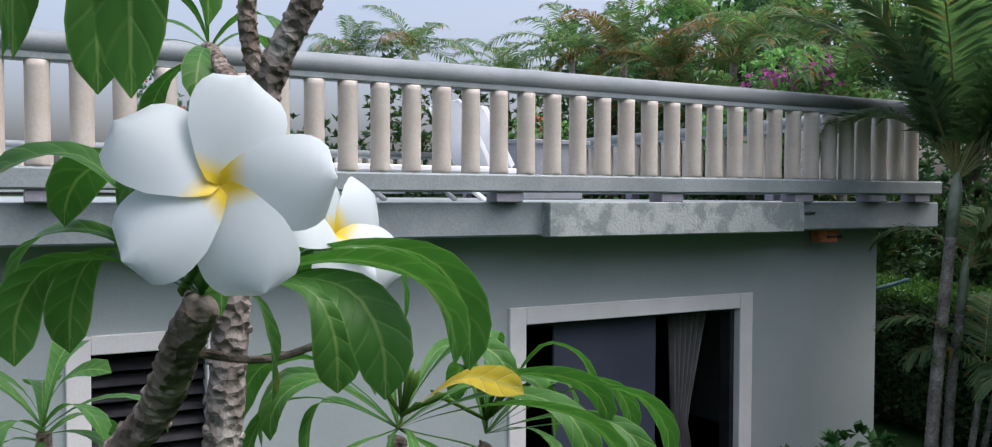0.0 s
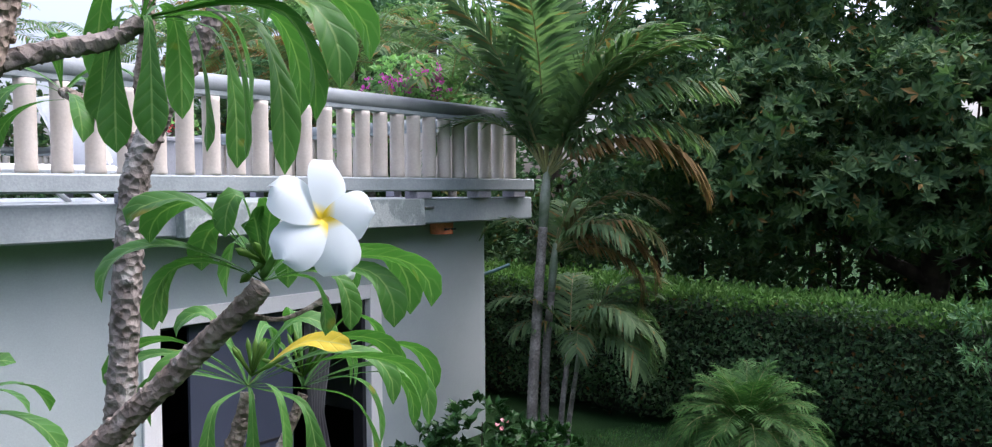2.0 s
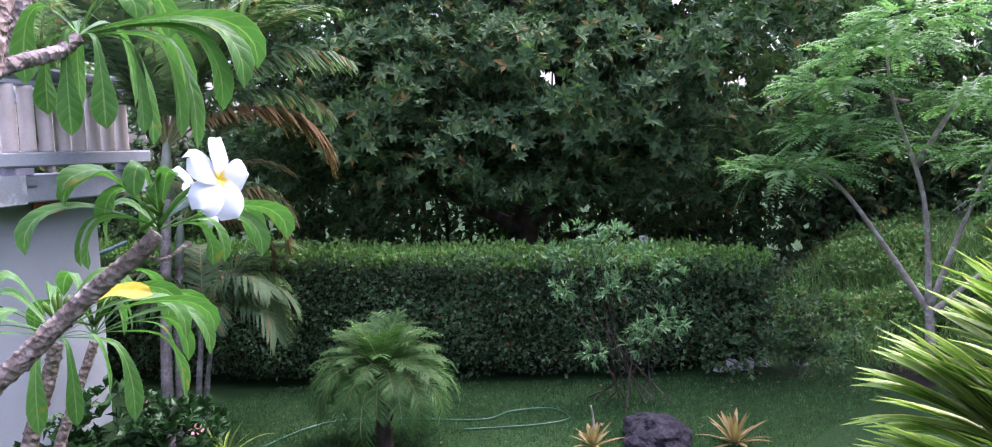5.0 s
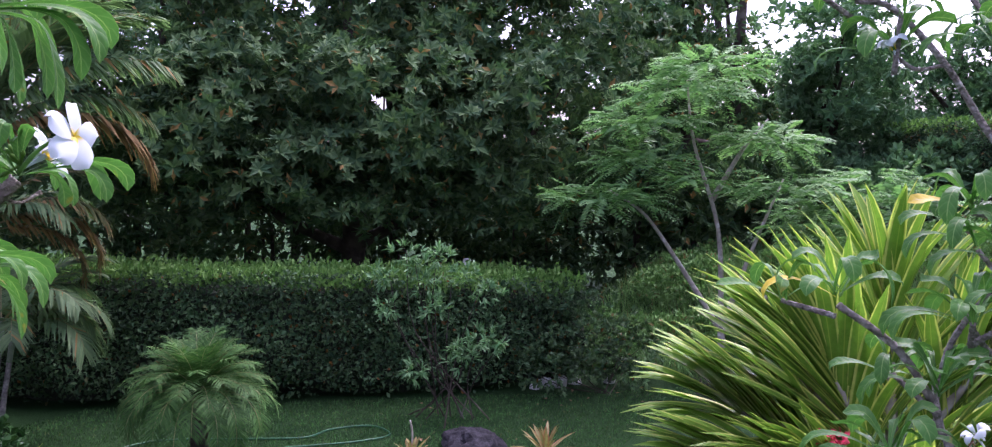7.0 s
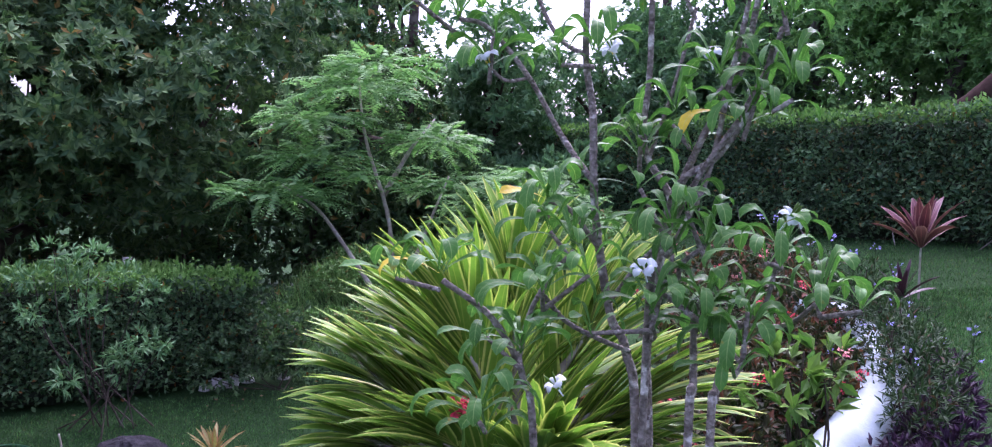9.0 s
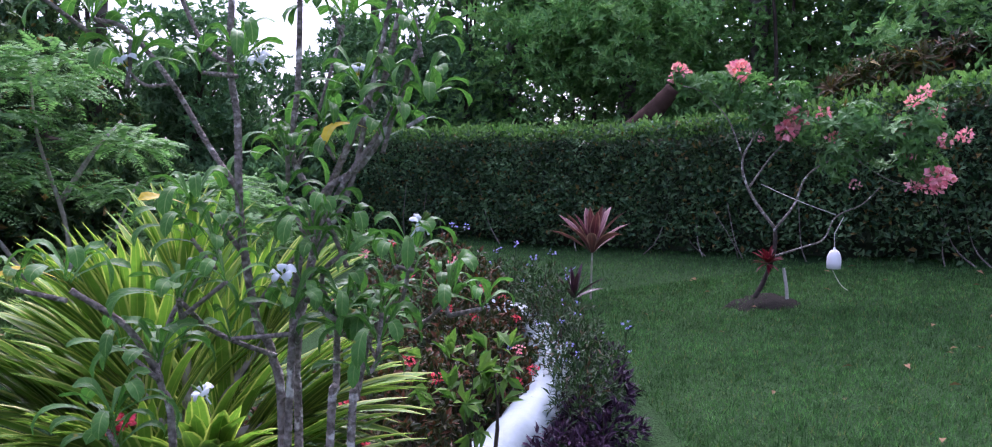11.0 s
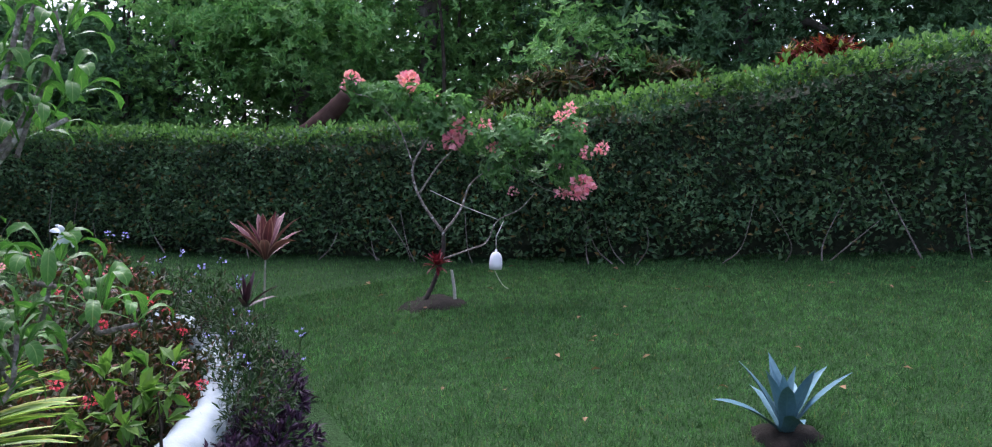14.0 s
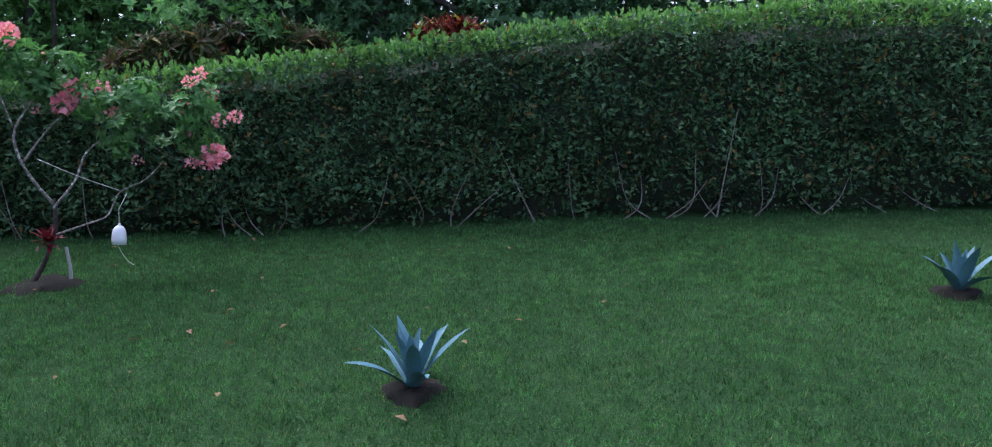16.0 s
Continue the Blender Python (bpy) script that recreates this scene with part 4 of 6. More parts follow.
feather_tree((11.6, 3.0, 0.0), "young feathery tree with layered fern-like leaves", [[(11.6, 3.0, -0.1), (11.62, 3.02, 0.45), (11.65, 3.05, 0.85)],
             [(11.65, 3.05, 0.8), (11.45, 3.5, 1.6), (11.0, 3.9, 2.4), (10.7, 4.3, 2.75)], [(11.65, 3.05, 0.8), (11.62, 3.1, 2.2), (11.45, 3.4, 3.4), (11.4, 3.5, 4.35)], [(11.65, 3.05, 0.82), (11.8, 2.7, 1.9), (11.85, 2.3, 2.9)],
             [(11.62, 3.2, 2.6), (11.7, 2.8, 3.3), (11.8, 2.5, 3.7)], [(11.65, 3.05, 0.75), (11.9, 2.5, 1.3), (12.1, 2.1, 1.7)]],
             [((10.6, 4.4, 2.75), 0.75, 0.75, 34), ((10.9, 3.9, 3.25), 0.6, 0.6, 22), ((11.0, 3.9, 3.75), 0.8, 0.7, 30), ((11.35, 3.5, 4.18), 0.9, 0.8, 36), ((11.5, 3.2, 4.52), 0.7, 0.6, 24), ((11.8, 2.5, 3.5), 0.8, 0.7, 32), ((11.85, 2.2, 2.85), 0.7, 0.7, 28), ((11.3, 3.3, 3.0), 0.5, 0.5, 14), ((11.9, 2.0, 2.35), 0.5, 0.5, 14)], 21)
feather_tree((13.1, 1.4, float(ground(13.1, 1.4))), "smaller feathery shrub on the grassy bank", [[(13.1, 1.4, 1.2), (13.1, 1.4, 1.8)], [(13.1, 1.4, 1.8), (13.2, 1.8, 2.5)], [(13.1, 1.4, 1.8), (13.0, 1.0, 2.6)]],
             [((13.0, 1.9, 2.55), 0.7, 0.8, 30), ((13.0, 1.1, 2.65), 0.8, 0.8, 32), ((13.0, 1.4, 3.0), 0.5, 0.6, 18), ((12.9, 1.6, 2.2), 0.7, 0.8, 26), ((13.0, 0.7, 2.3), 0.6, 0.6, 18)], 22, 0.03)


# ---- palms ----
def frond(g, base, head, L, pairs, llen, lwid, arch, droop=0.5, vee=0.5, stalk=0.18, power=1.3):
    """A palm leaf: a bowed midrib with two rows of hanging leaflets. Returns rib and leaflets."""
    head = unit(np.asarray(head, float))
    flat = unit(np.array([head[0], head[1], 1e-6]))
    el = math.asin(head[2])
    side = np.array([-flat[1], flat[0], 0])
    v = np.linspace(0, 1, 24)
    P = [np.asarray(base, float)]
    for t in v[1:]:
        e = el - arch * t**power
        P.append(P[-1] + (flat * math.cos(e) + np.array([0, 0, math.sin(e)])) * L / 23)
    P = np.array(P)
    rib = tube(P, np.linspace(0.012, 0.0025, 24) * (L / 1.6), 5)
    q = np.linspace(stalk, 0.99, pairs)
    C = np.stack([np.interp(q, v, P[:, k]) for k in range(3)], -1)
    D = unit(np.stack([np.interp(q, v, np.gradient(P[:, k])) for k in range(3)], -1))
    up = np.cross(D, side)
    up *= np.sign(up[:, 2:3] + 1e-9)
    parts = []
    ln = llen * np.sin(np.pi * np.clip(q * 0.8 + 0.12, 0, 1)) ** 0.6
    for sgn in (-1, 1):
        ax = unit(side * sgn + D * (0.35 + 0.7 * q[:, None]) + up * vee * (1 - q[:, None]) + 0.10 * g.normal(size=(pairs, 3)))
        l = ln * g.uniform(0.85, 1.1, pairs)
        mid = C + ax * (l * 0.5)[:, None] - np.array([0, 0, 1]) * (l * 0.08 * droop)[:, None]
        tip = C + ax * (l * 0.92)[:, None] - np.array([0, 0, 1]) * (l * 0.42 * droop)[:, None]
        w = unit(np.cross(ax, up)) * lwid / 2
        V = np.stack([C - w * 0.4, C + w * 0.4, mid - w, mid + w, tip], 1).reshape(-1, 3)
        k = np.arange(pairs)[:, None] * 5
        parts.append((V, [k + np.array([[0, 1, 3, 2]]), k + np.array([[2, 3, 4]])]))
    return rib, join(parts)


def ringed(points, r0, r1, gap=0.07, sides=12):
    """A palm stem with leaf-scar rings."""
    P = bend(points, 10)
    L = np.concatenate([[0], np.cumsum(np.linalg.norm(np.diff(P, axis=0), axis=1))])
    s = np.arange(0, L[-1], gap / 3)
    Q = np.stack([np.interp(s, L, P[:, k]) for k in range(3)], -1)
    r = np.linspace(r0, r1, len(s)) * (1 + 0.09 * (np.arange(len(s)) % 3 == 0))
    return tube(Q, r, sides)


PALMSTEM = surface("ringed_palm_stem", (0.11, 0.10, 0.085), (0.27, 0.25, 0.225), 0.85, 7, 45, 0.8, spread=0.4)
PALMSHAFT = surface("green_crownshaft", (0.16, 0.21, 0.13), (0.30, 0.33, 0.27), 0.5, 6, 40, 0.1)
RIB = surface("yellow_green_rib", (0.14, 0.16, 0.05), (0.24, 0.22, 0.08), 0.5, 10, 40, 0.0)


def areca(base, label, stems, seed):
    g = np.random.default_rng(seed)
    t = thing("areca_palm", base, label, "palm")
    for pts, r, fr in stems:
        solid("stem", *ringed(pts, r, r * 0.8), PALMSTEM, t, smooth=True)
        top = np.array(pts[-1], float)
        d = unit(top - np.array(pts[-2], float))
        sh = 0.64 * r / 0.062
        solid("crownshaft", *tube([top - d * 0.02, top + d * sh * 0.5, top + d * sh], [r * 0.8, r * 0.95, r * 0.45], 12), PALMSHAFT, t, smooth=True)
        for az, el, L, arch, dry in fr:
            a = radians(az)
            hd = (math.sin(a) * math.cos(radians(el)), math.cos(a) * math.cos(radians(el)), math.sin(radians(el)))
            rib, lf = frond(g, top + d * sh * 0.8, hd, L, int(46 * L / 1.5) + 12, 0.20 * L + 0.15, 0.016 + 0.014 * L, arch, 0.5 if el > 57 else 1.2, 0.30, 0.16, 1.6)
            f = solid("frond", *lf, (PALMLEAF, PALMDRY, PALMTIRED)[dry], t, ("", "dry brown hanging frond", "green frond browning at its tips")[dry])
            solid("midrib", *rib, RIB, f)
    return t


areca((4.55, 8.5, 0.0), "clump of areca palms with ringed grey stems at the house corner", [
    ([(4.30, 8.36, -0.05), (4.36, 8.40, 1.0), (4.44, 8.42, 2.0), (4.50, 8.43, 2.67)], 0.062,
     [(-58, 68, 2.5, 0.95, 0), (-60, 66, 2.0, 3.0, 0), (30, 88, 2.6, 0.35, 0), (125, 76, 2.6, 0.75, 0), (122, 56, 2.3, 1.3, 0), (120, 40, 2.1, 2.0, 1), (-145, 78, 2.3, 0.8, 0), (-90, 74, 2.5, 0.75, 0), (80, 72, 2.4, 0.9, 0), (150, 68, 2.2, 1.0, 0), (30, 70, 2.3, 0.9, 0), (-20, 74, 2.4, 0.8, 0), (105, 66, 2.4, 1.0, 0), (130, 64, 2.4, 1.1, 0), (-70, 80, 2.5, 0.6, 0), (115, 48, 2.0, 1.6, 0)]),
    ([(4.52, 8.50, -0.05), (4.56, 8.50, 1.2), (4.62, 8.48, 1.95)], 0.05, [(100, 50, 1.3, 1.6, 0), (125, 62, 1.5, 1.7, 2), (118, 34, 1.5, 2.3, 1), (150, 50, 1.1, 1.8, 0), (40, 60, 1.2, 1.4, 0), (115, 18, 1.3, 2.0, 1), (130, 46, 1.4, 1.8, 2), (-60, 60, 1.0, 2.0, 0), (122, 76, 1.6, 1.0, 0)]),
    ([(4.85, 8.62, -0.05), (4.9, 8.6, 0.5), (4.97, 8.57, 1.0)], 0.032, [(100, 50, 1.0, 2.0, 0), (60, 60, 1.1, 1.6, 0), (140, 50, 1.0, 2.0, 0), (-90, 55, 1.0, 1.7, 0), (120, 70, 1.2, 1.5, 0), (-150, 50, 0.9, 1.9, 0), (90, 35, 1.2, 2.2, 0), (110, 75, 1.4, 1.6, 0), (160, 40, 1.1, 2.2, 0)]),
    ([(4.66, 8.42, -0.05), (4.70, 8.40, 0.6), (4.76, 8.38, 1.15)], 0.035, [(-80, 60, 1.1, 1.6, 0), (90, 50, 1.2, 1.8, 0), (160, 55, 1.1, 1.8, 0), (30, 65, 1.1, 1.2, 0), (125, 40, 1.2, 1.9, 0)]),
], 31)



def date_palm(base, label, seed, height=0.35, n=70, L=0.95):
    g = np.random.default_rng(seed)
    t = thing("date_palm", base, label, "palm")
    b = np.array(base)
    solid("trunk", *tube([b - [0, 0, 0.05], b + [0, 0, height * 0.5], b + [0, 0, height]], [0.09, 0.085, 0.06], 10, 0.12), WOODFAR, t)
    for k in range(n):
        f = k / n
        az, el = k * 2.39996, radians(87 - 62 * f**0.9)
        hd = (math.cos(az) * math.cos(el), math.sin(az) * math.cos(el), math.sin(el))
        rib, lf = frond(g, b + [0, 0, height], hd, L * (0.72 + 0.35 * f) * g.uniform(0.88, 1.1), 46, 0.27, 0.011, 0.75 + 1.85 * f, 0.45, 0.40, 0.10, 1.5)
        fr = solid("frond", *lf, DATELEAF, t)
        solid("midrib", *rib, RIB, fr)
    return t


date_palm((5.78, 6.60, 0.0), "small fountain-shaped date palm with fine arching fronds", 41, 0.66, 72, 1.0)


def young_palm(x, y, label, seed):
    g = np.random.default_rng(seed)
    b = np.array(on(x, y))
    t = thing("young_palm", tuple(b), label, "palm")
    solid("stem", *tube([b - [0, 0, 0.05], b + [0, 0, 0.4], b + [0.01, 0, 0.72]], [0.045, 0.04, 0.025], 10), PALMSHAFT, t, smooth=True)
    for k in range(9):
        az, el = k * 2.39996, radians(84 - 4 * k)
        hd = (math.cos(az) * math.cos(el), math.sin(az) * math.cos(el), math.sin(el))
        rib, lf = frond(g, b + [0, 0, 0.7], hd, 1.0 * g.uniform(0.85, 1.1), 30, 0.24, 0.018, 1.0 + 0.08 * k, 0.8, 0.4)
        f = solid("frond", *lf, DATELEAF, t)
        solid("midrib", *rib, RIB, f)


young_palm(-0.40, 4.88, "young palm with fine fronds below the house wall", 47)


def terrace_palm(x, y, z, label, seed, dry=0.2, L=1.7, n=11, high=1.2):
    g = np.random.default_rng(seed)
    t = thing("garden_palm", (x, y, 0.0), label, "palm", "palms behind the terrace")
    solid("stem", *ringed([(x, y, -0.1), (x + 0.05, y, z * 0.5), (x, y, z)], 0.08, 0.06), PALMSTEM, t, smooth=True)
    for k in range(n):
        az, el = k * 2.4 + seed, radians(g.uniform(20, 82))
        hd = (math.cos(az) * math.cos(el), math.sin(az) * math.cos(el), math.sin(el))
        rib, lf = frond(g, (x, y, z), hd, L * g.uniform(0.8, 1.1), 34, 0.45, 0.035, 1.5, 0.9)
        d = g.random() < dry
        f = solid("frond", *lf, PALMDRY if d else PALMLEAF, t)
        solid("midrib", *rib, RIB, f)
    return t


for i, (x, y, z, L, dry) in enumerate([(-4.13, 21.94, 6.35, 1.9, 0.05), (-2.61, 22.03, 6.5, 1.9, 0.1), (-0.23, 21.16, 5.75, 1.7, 0.1), (1.28, 18.76, 5.9, 2.1, 0.1), (2.24, 17.25, 5.6, 2.0, 0.5), (3.01, 16.23, 5.1, 1.9, 0.5), (3.91, 15.21, 5.3, 2.1, 0.2), (4.61, 14.18, 5.0, 2.0, 0.1), (4.88, 12.67, 4.4, 1.8, 0.0), (2.61, 18.26, 4.8, 1.8, 0.6), (3.85, 13.70, 4.1, 1.7, 0.3)]):
    terrace_palm(x, y, z, "palm with feathery fronds behind the roof terrace", 60 + i, dry, L, 13)



def shrub(name, base, label, lobes, n, per, L, W, leaf, seed, category="shrub", inner=0.35, stems=6, group="", wood=WOODFAR, up=0.5, foot=0.05):
    """A bush: stems from the ground and tufts of leaves through lobes of space."""
    g = np.random.default_rng(seed)
    t = thing(name, base, label, category, group)
    b = np.array(base, float)
    for k in range(stems):
        c = np.array(lobes[k % len(lobes)][0], float) + 0.3 * g.normal(size=3) * np.array(lobes[k % len(lobes)][1])
        solid("stem", *limb([b + foot * g.normal(size=3) * [1, 1, 0], (b + c) / 2 + 0.06 * g.normal(size=3), c], 0.010, 0.004, 6, 4), wood, t)
    parts = []
    vol = np.array([np.prod(rr) ** (2 / 3) for c, rr in lobes])
    for (c, rr), m in zip(lobes, (n * vol / vol.sum()).astype(int) + 1):
        p, o = shell(g, m, c, rr, inner)
        p[:, 2] = np.maximum(p[:, 2], ground(p[:, 0], p[:, 1]) + 0.02)
        parts.append(sprigs(g, p, o, per, L, W, up=up))
    solid("foliage", *join(parts), leaf, t)["kind"] = "stuff"
    return t


def blooms(t, places, size, mat, seed, petals=14, name="blossom", petal=0.9):
    g = np.random.default_rng(seed)
    for p in places:
        q, o = shell(g, petals, p, (size, size, size * 0.8), 0.3)
        solid(name, *leaves(q, unit(o + 0.5 * g.normal(size=q.shape)), unit(g.normal(size=q.shape) + o), size * petal, size * petal * 0.8, 0.15), mat, t)["kind"] = "stuff"


bg = shrub("bougainvillea", (4.15, 12.3, 0.0), "bougainvillea with magenta blossom behind the balustrade", [((4.05, 12.2, 4.72), (0.6, 0.6, 0.32)), ((4.5, 12.5, 4.35), (0.6, 0.6, 0.6)), ((3.8, 12.5, 3.9), (0.9, 0.8, 0.6))], 420, 5, 0.11, 0.065, FARBRIGHT, 71)
gg = np.random.default_rng(5)
blooms(bg, [(3.45 + 1.25 * a, 11.9 + 0.5 * b, 4.50 + 0.42 * c * (0.35 + 0.65 * a)) for a, b, c in gg.random((34, 3))], 0.06, MAGENTA, 72, 12)



# ---- plumerias ----
def spoon(v):
    """Width along a spoon-shaped leaf: winged stalk, broad shoulders, short point."""
    return np.interp(v, [0, 0.12, 0.35, 0.55, 0.72, 0.84, 0.93, 0.98, 1], [0.10, 0.15, 0.30, 0.52, 0.88, 1.0, 0.70, 0.25, 0.02])


def whorl(g, t, place, axis, n, L, W, seg=9, across=4, yellow=0, low=-25, high=75, arch=1.5, name="leaf"):
    """A head of spoon leaves round a stem's tip: one mesh a leaf."""
    axis = unit(np.asarray(axis, float))
    s = unit(np.cross(axis, [0.3, 0.9, 0.1]))
    u = np.cross(axis, s)
    for k in range(n):
        a, f = k * 2.39996 + g.uniform(-0.3, 0.3), (k + 0.5) / n
        el = radians(low + (high - low) * f + g.uniform(-10, 10))
        hd = (s * math.cos(a) + u * math.sin(a)) * math.cos(el) + axis * math.sin(el)
        l = L * g.uniform(0.8, 1.15) * (1 - 0.45 * max(f - 0.55, 0))
        b = np.asarray(place) - axis * 0.03 * (1 - f) * L / 0.2
        V, F, uv = straps(b[None], hd[None], [l], [W * l / L], [arch * g.uniform(0.7, 1.3)], seg, across, np.array([g.uniform(-0.7, 0.7)]), spoon, 0.10)
        solid(name, V, F, PLUMYELLOW if k < yellow else PLUMLEAF, t, "yellowing spotted leaf" if k < yellow else "", True, uv)


def petal_width(v):
    return np.interp(v, [0, 0.12, 0.4, 0.62, 0.8, 0.92, 0.98, 1], [0.26, 0.54, 0.90, 1.0, 0.95, 0.72, 0.38, 0.08])


def bloom(t, place, face, size, seed=0, open_=0.25, name="flower"):
    """A white five-petalled flower with a yellow throat."""
    face = unit(np.asarray(face, float))
    s = unit(np.cross(face, [0.1, 0.2, 1.0]))
    u = np.cross(face, s)
    root = solid(name, *tube([np.asarray(place) - face * size * 0.45, np.asarray(place) - face * size * 0.2, np.asarray(place)], [size * 0.035, size * 0.04, size * 0.06], 8), PETAL, t, "white flower with a yellow throat", uv=np.tile([0.5, 0.9], (26, 1)))
    for k in range(5):
        a = k * 2 * math.pi / 5 + 0.3 + seed
        out = s * math.cos(a) + u * math.sin(a)
        side = np.cross(face, out)
        v, q = np.linspace(0, 1, 13), np.linspace(-1, 1, 7)
        w = petal_width(v) * size * 0.235
        V = np.array([np.asarray(place) + out * (size * 0.55 * vv) + face * size * (open_ * vv * (1 - 0.8 * vv) + 0.05 * qq - 0.10 * qq * qq * vv) + side * (w[i] * qq + size * 0.05 * vv) for i, vv in enumerate(v) for qq in q])
        uv = np.array([((qq + 1) / 2, vv) for vv in v for qq in q])
        i, j = np.meshgrid(np.arange(12), np.arange(6), indexing="ij")
        e = (i * 7 + j).ravel()
        solid("petal", V, np.stack([e, e + 1, e + 8, e + 7], -1), PETAL, root, "", True, uv)
    return root


def knobbly(points, r0, r1, seed=0, n=14, sides=14):
    """A stem with the scars of fallen leaves."""
    P = bend(points, n)
    g = np.random.default_rng(seed)
    r = np.linspace(r0, r1, len(P)) * (1 + 0.05 * g.uniform(-1, 1, len(P)))
    body = tube(P, r, sides, 0.05, seed)
    # raised scars in a spiral
    T = unit(np.gradient(P, axis=0))
    D = np.concatenate([[0], np.cumsum(np.linalg.norm(np.diff(P, axis=0), axis=1))])
    m = int(min(D[-1], 0.9) / (r.mean() * 0.42))
    where = D[-1] - np.linspace(0, min(D[-1], 0.9), m)
    parts = [body]
    a = np.linspace(0, 2 * np.pi, 6, endpoint=False)
    for k, s in enumerate(where):
        c = np.array([np.interp(s, D, P[:, i]) for i in range(3)])
        t = unit(np.array([np.interp(s, D, T[:, i]) for i in range(3)]))
        q = np.interp(s, D, r)
        e = unit(np.cross(t, [0.3, 0.8, 0.2]))
        f = np.cross(t, e)
        th = k * 2.39996 + g.uniform(-0.3, 0.3)
        o = e * math.cos(th) + f * math.sin(th)
        w = np.cross(t, o)
        b = q * g.uniform(0.24, 0.42)
        ring = c + o * q * 0.93 + np.cos(a)[:, None] * w * b * 1.25 + np.sin(a)[:, None] * t * b * 0.8
        inner = c + o * q * 1.13 + 0.62 * (np.cos(a)[:, None] * w * b * 1.25 + np.sin(a)[:, None] * t * b * 0.8)
        V = np.concatenate([ring, inner, (c + o * q * 1.06)[None]])
        j = np.arange(6)
        n2 = (j + 1) % 6
        parts.append((V, [np.stack([j, n2, 6 + n2, 6 + j], -1), np.stack([6 + j, 6 + n2, np.full(6, 12)], -1)]))
    return join(parts)


def bud_spray(g, t, place, axis, n=7, L=0.05):
    for k in range(n):
        d = unit(np.asarray(axis) + 0.5 * g.normal(size=3))
        b = np.asarray(place, float)
        solid("bud", *tube([b, b + d * L * 0.5, b + d * L * 0.8, b + d * L], [0.0018, 0.002, 0.0035, 0.0006], 6), LIMELEAF, t, "pale green flower bud", True)


def hung_shape(base, az, reach, rise, tip, W, twist=0.0, seg=16, across=6):
    """One spoon leaf that arches out from its stem and hangs at the end."""
    a = radians(az)
    out = np.array([math.sin(a), math.cos(a), 0])
    up = np.array([0, 0, 1.0])
    b = np.asarray(base, float)
    P = bend([b, b + out * reach * 0.22 + up * (rise * 0.5), b + out * reach * 0.55 + up * (rise * 0.96), b + out * reach * 0.84 + up * (rise * 0.86 + tip * 0.10), b + out * reach * 0.985 + up * (rise * 0.45 + tip * 0.50), b + out * reach * 1.0 + up * tip], 6)
    D = np.concatenate([[0], np.cumsum(np.linalg.norm(np.diff(P, axis=0), axis=1))])
    v, q = np.linspace(0, 1, seg + 1), np.linspace(-1, 1, across + 1)
    C = np.stack([np.interp(v * D[-1], D, P[:, i]) for i in range(3)], -1)
    T = unit(np.gradient(C, axis=0))
    side = np.cross(out, up)
    w = spoon(v) * W / 2
    V, uv = [], []
    for i in range(seg + 1):
        nrm = unit(np.cross(side, T[i]))
        c, z = math.cos(twist * v[i]), math.sin(twist * v[i])
        sd, nr = side * c + nrm * z, nrm * c - side * z
        wave = 0.10 * math.sin(v[i] * 17 + az) * v[i]
        for k in q:
            V.append(C[i] + sd * w[i] * k + nr * w[i] * (0.42 * abs(k) - 0.20 * k * k + wave * k))
            uv.append(((k + 1) / 2, v[i]))
    i, j = np.meshgrid(np.arange(seg), np.arange(across), indexing="ij")
    e = (i * (across + 1) + j).ravel()
    return np.array(V), np.stack([e, e + 1, e + across + 2, e + across + 1], -1), np.array(uv)


def hung_leaf(t, base, az, reach, rise, tip, W, twist=0.0, mat=None, label="", seg=16, across=6):
    V, F, uv = hung_shape(base, az, reach, rise, tip, W, twist, seg, across)
    return solid("leaf", V, F, mat or PLUMLEAF, t, label, True, uv)


def small_head(g, place, n, size):
    """Shapes of a whorl: outer leaves arch over and hang, inner ones stand."""
    out = []
    for k in range(n):
        f = k / n
        az = k * 137.5 + g.uniform(-20, 20)
        reach = size * (1.0 - 0.48 * f) * g.uniform(0.85, 1.15)
        rise = size * (0.22 + 0.55 * f) * g.uniform(0.8, 1.2)
        tip = size * (-0.20 + 0.9 * f + 0.14 * g.normal())
        out.append(hung_shape(np.asarray(place) + g.normal(size=3) * 0.004, az, reach, rise, tip, 0.25 * size, g.uniform(0.2, 0.8) * (-1) ** k, 10, 4))
    return out


def head_of_leaves(t, place, rows, W=0.045, yellow=()):
    """Leaves laid one by one: compass angle, reach, rise, height of the tip."""
    for k, (az, reach, rise, tip) in enumerate(rows):
        tw = (0.45 + 0.6 * abs(math.sin(k * 2.7 + az))) * (-1) ** k
        hung_leaf(t, place, az, reach, rise, tip, W * (0.66 + 1.2 * reach), tw, mat=PLUMYELLOW if k in yellow else PLUMLEAF, label="bright yellow dying leaf" if k in yellow else "")


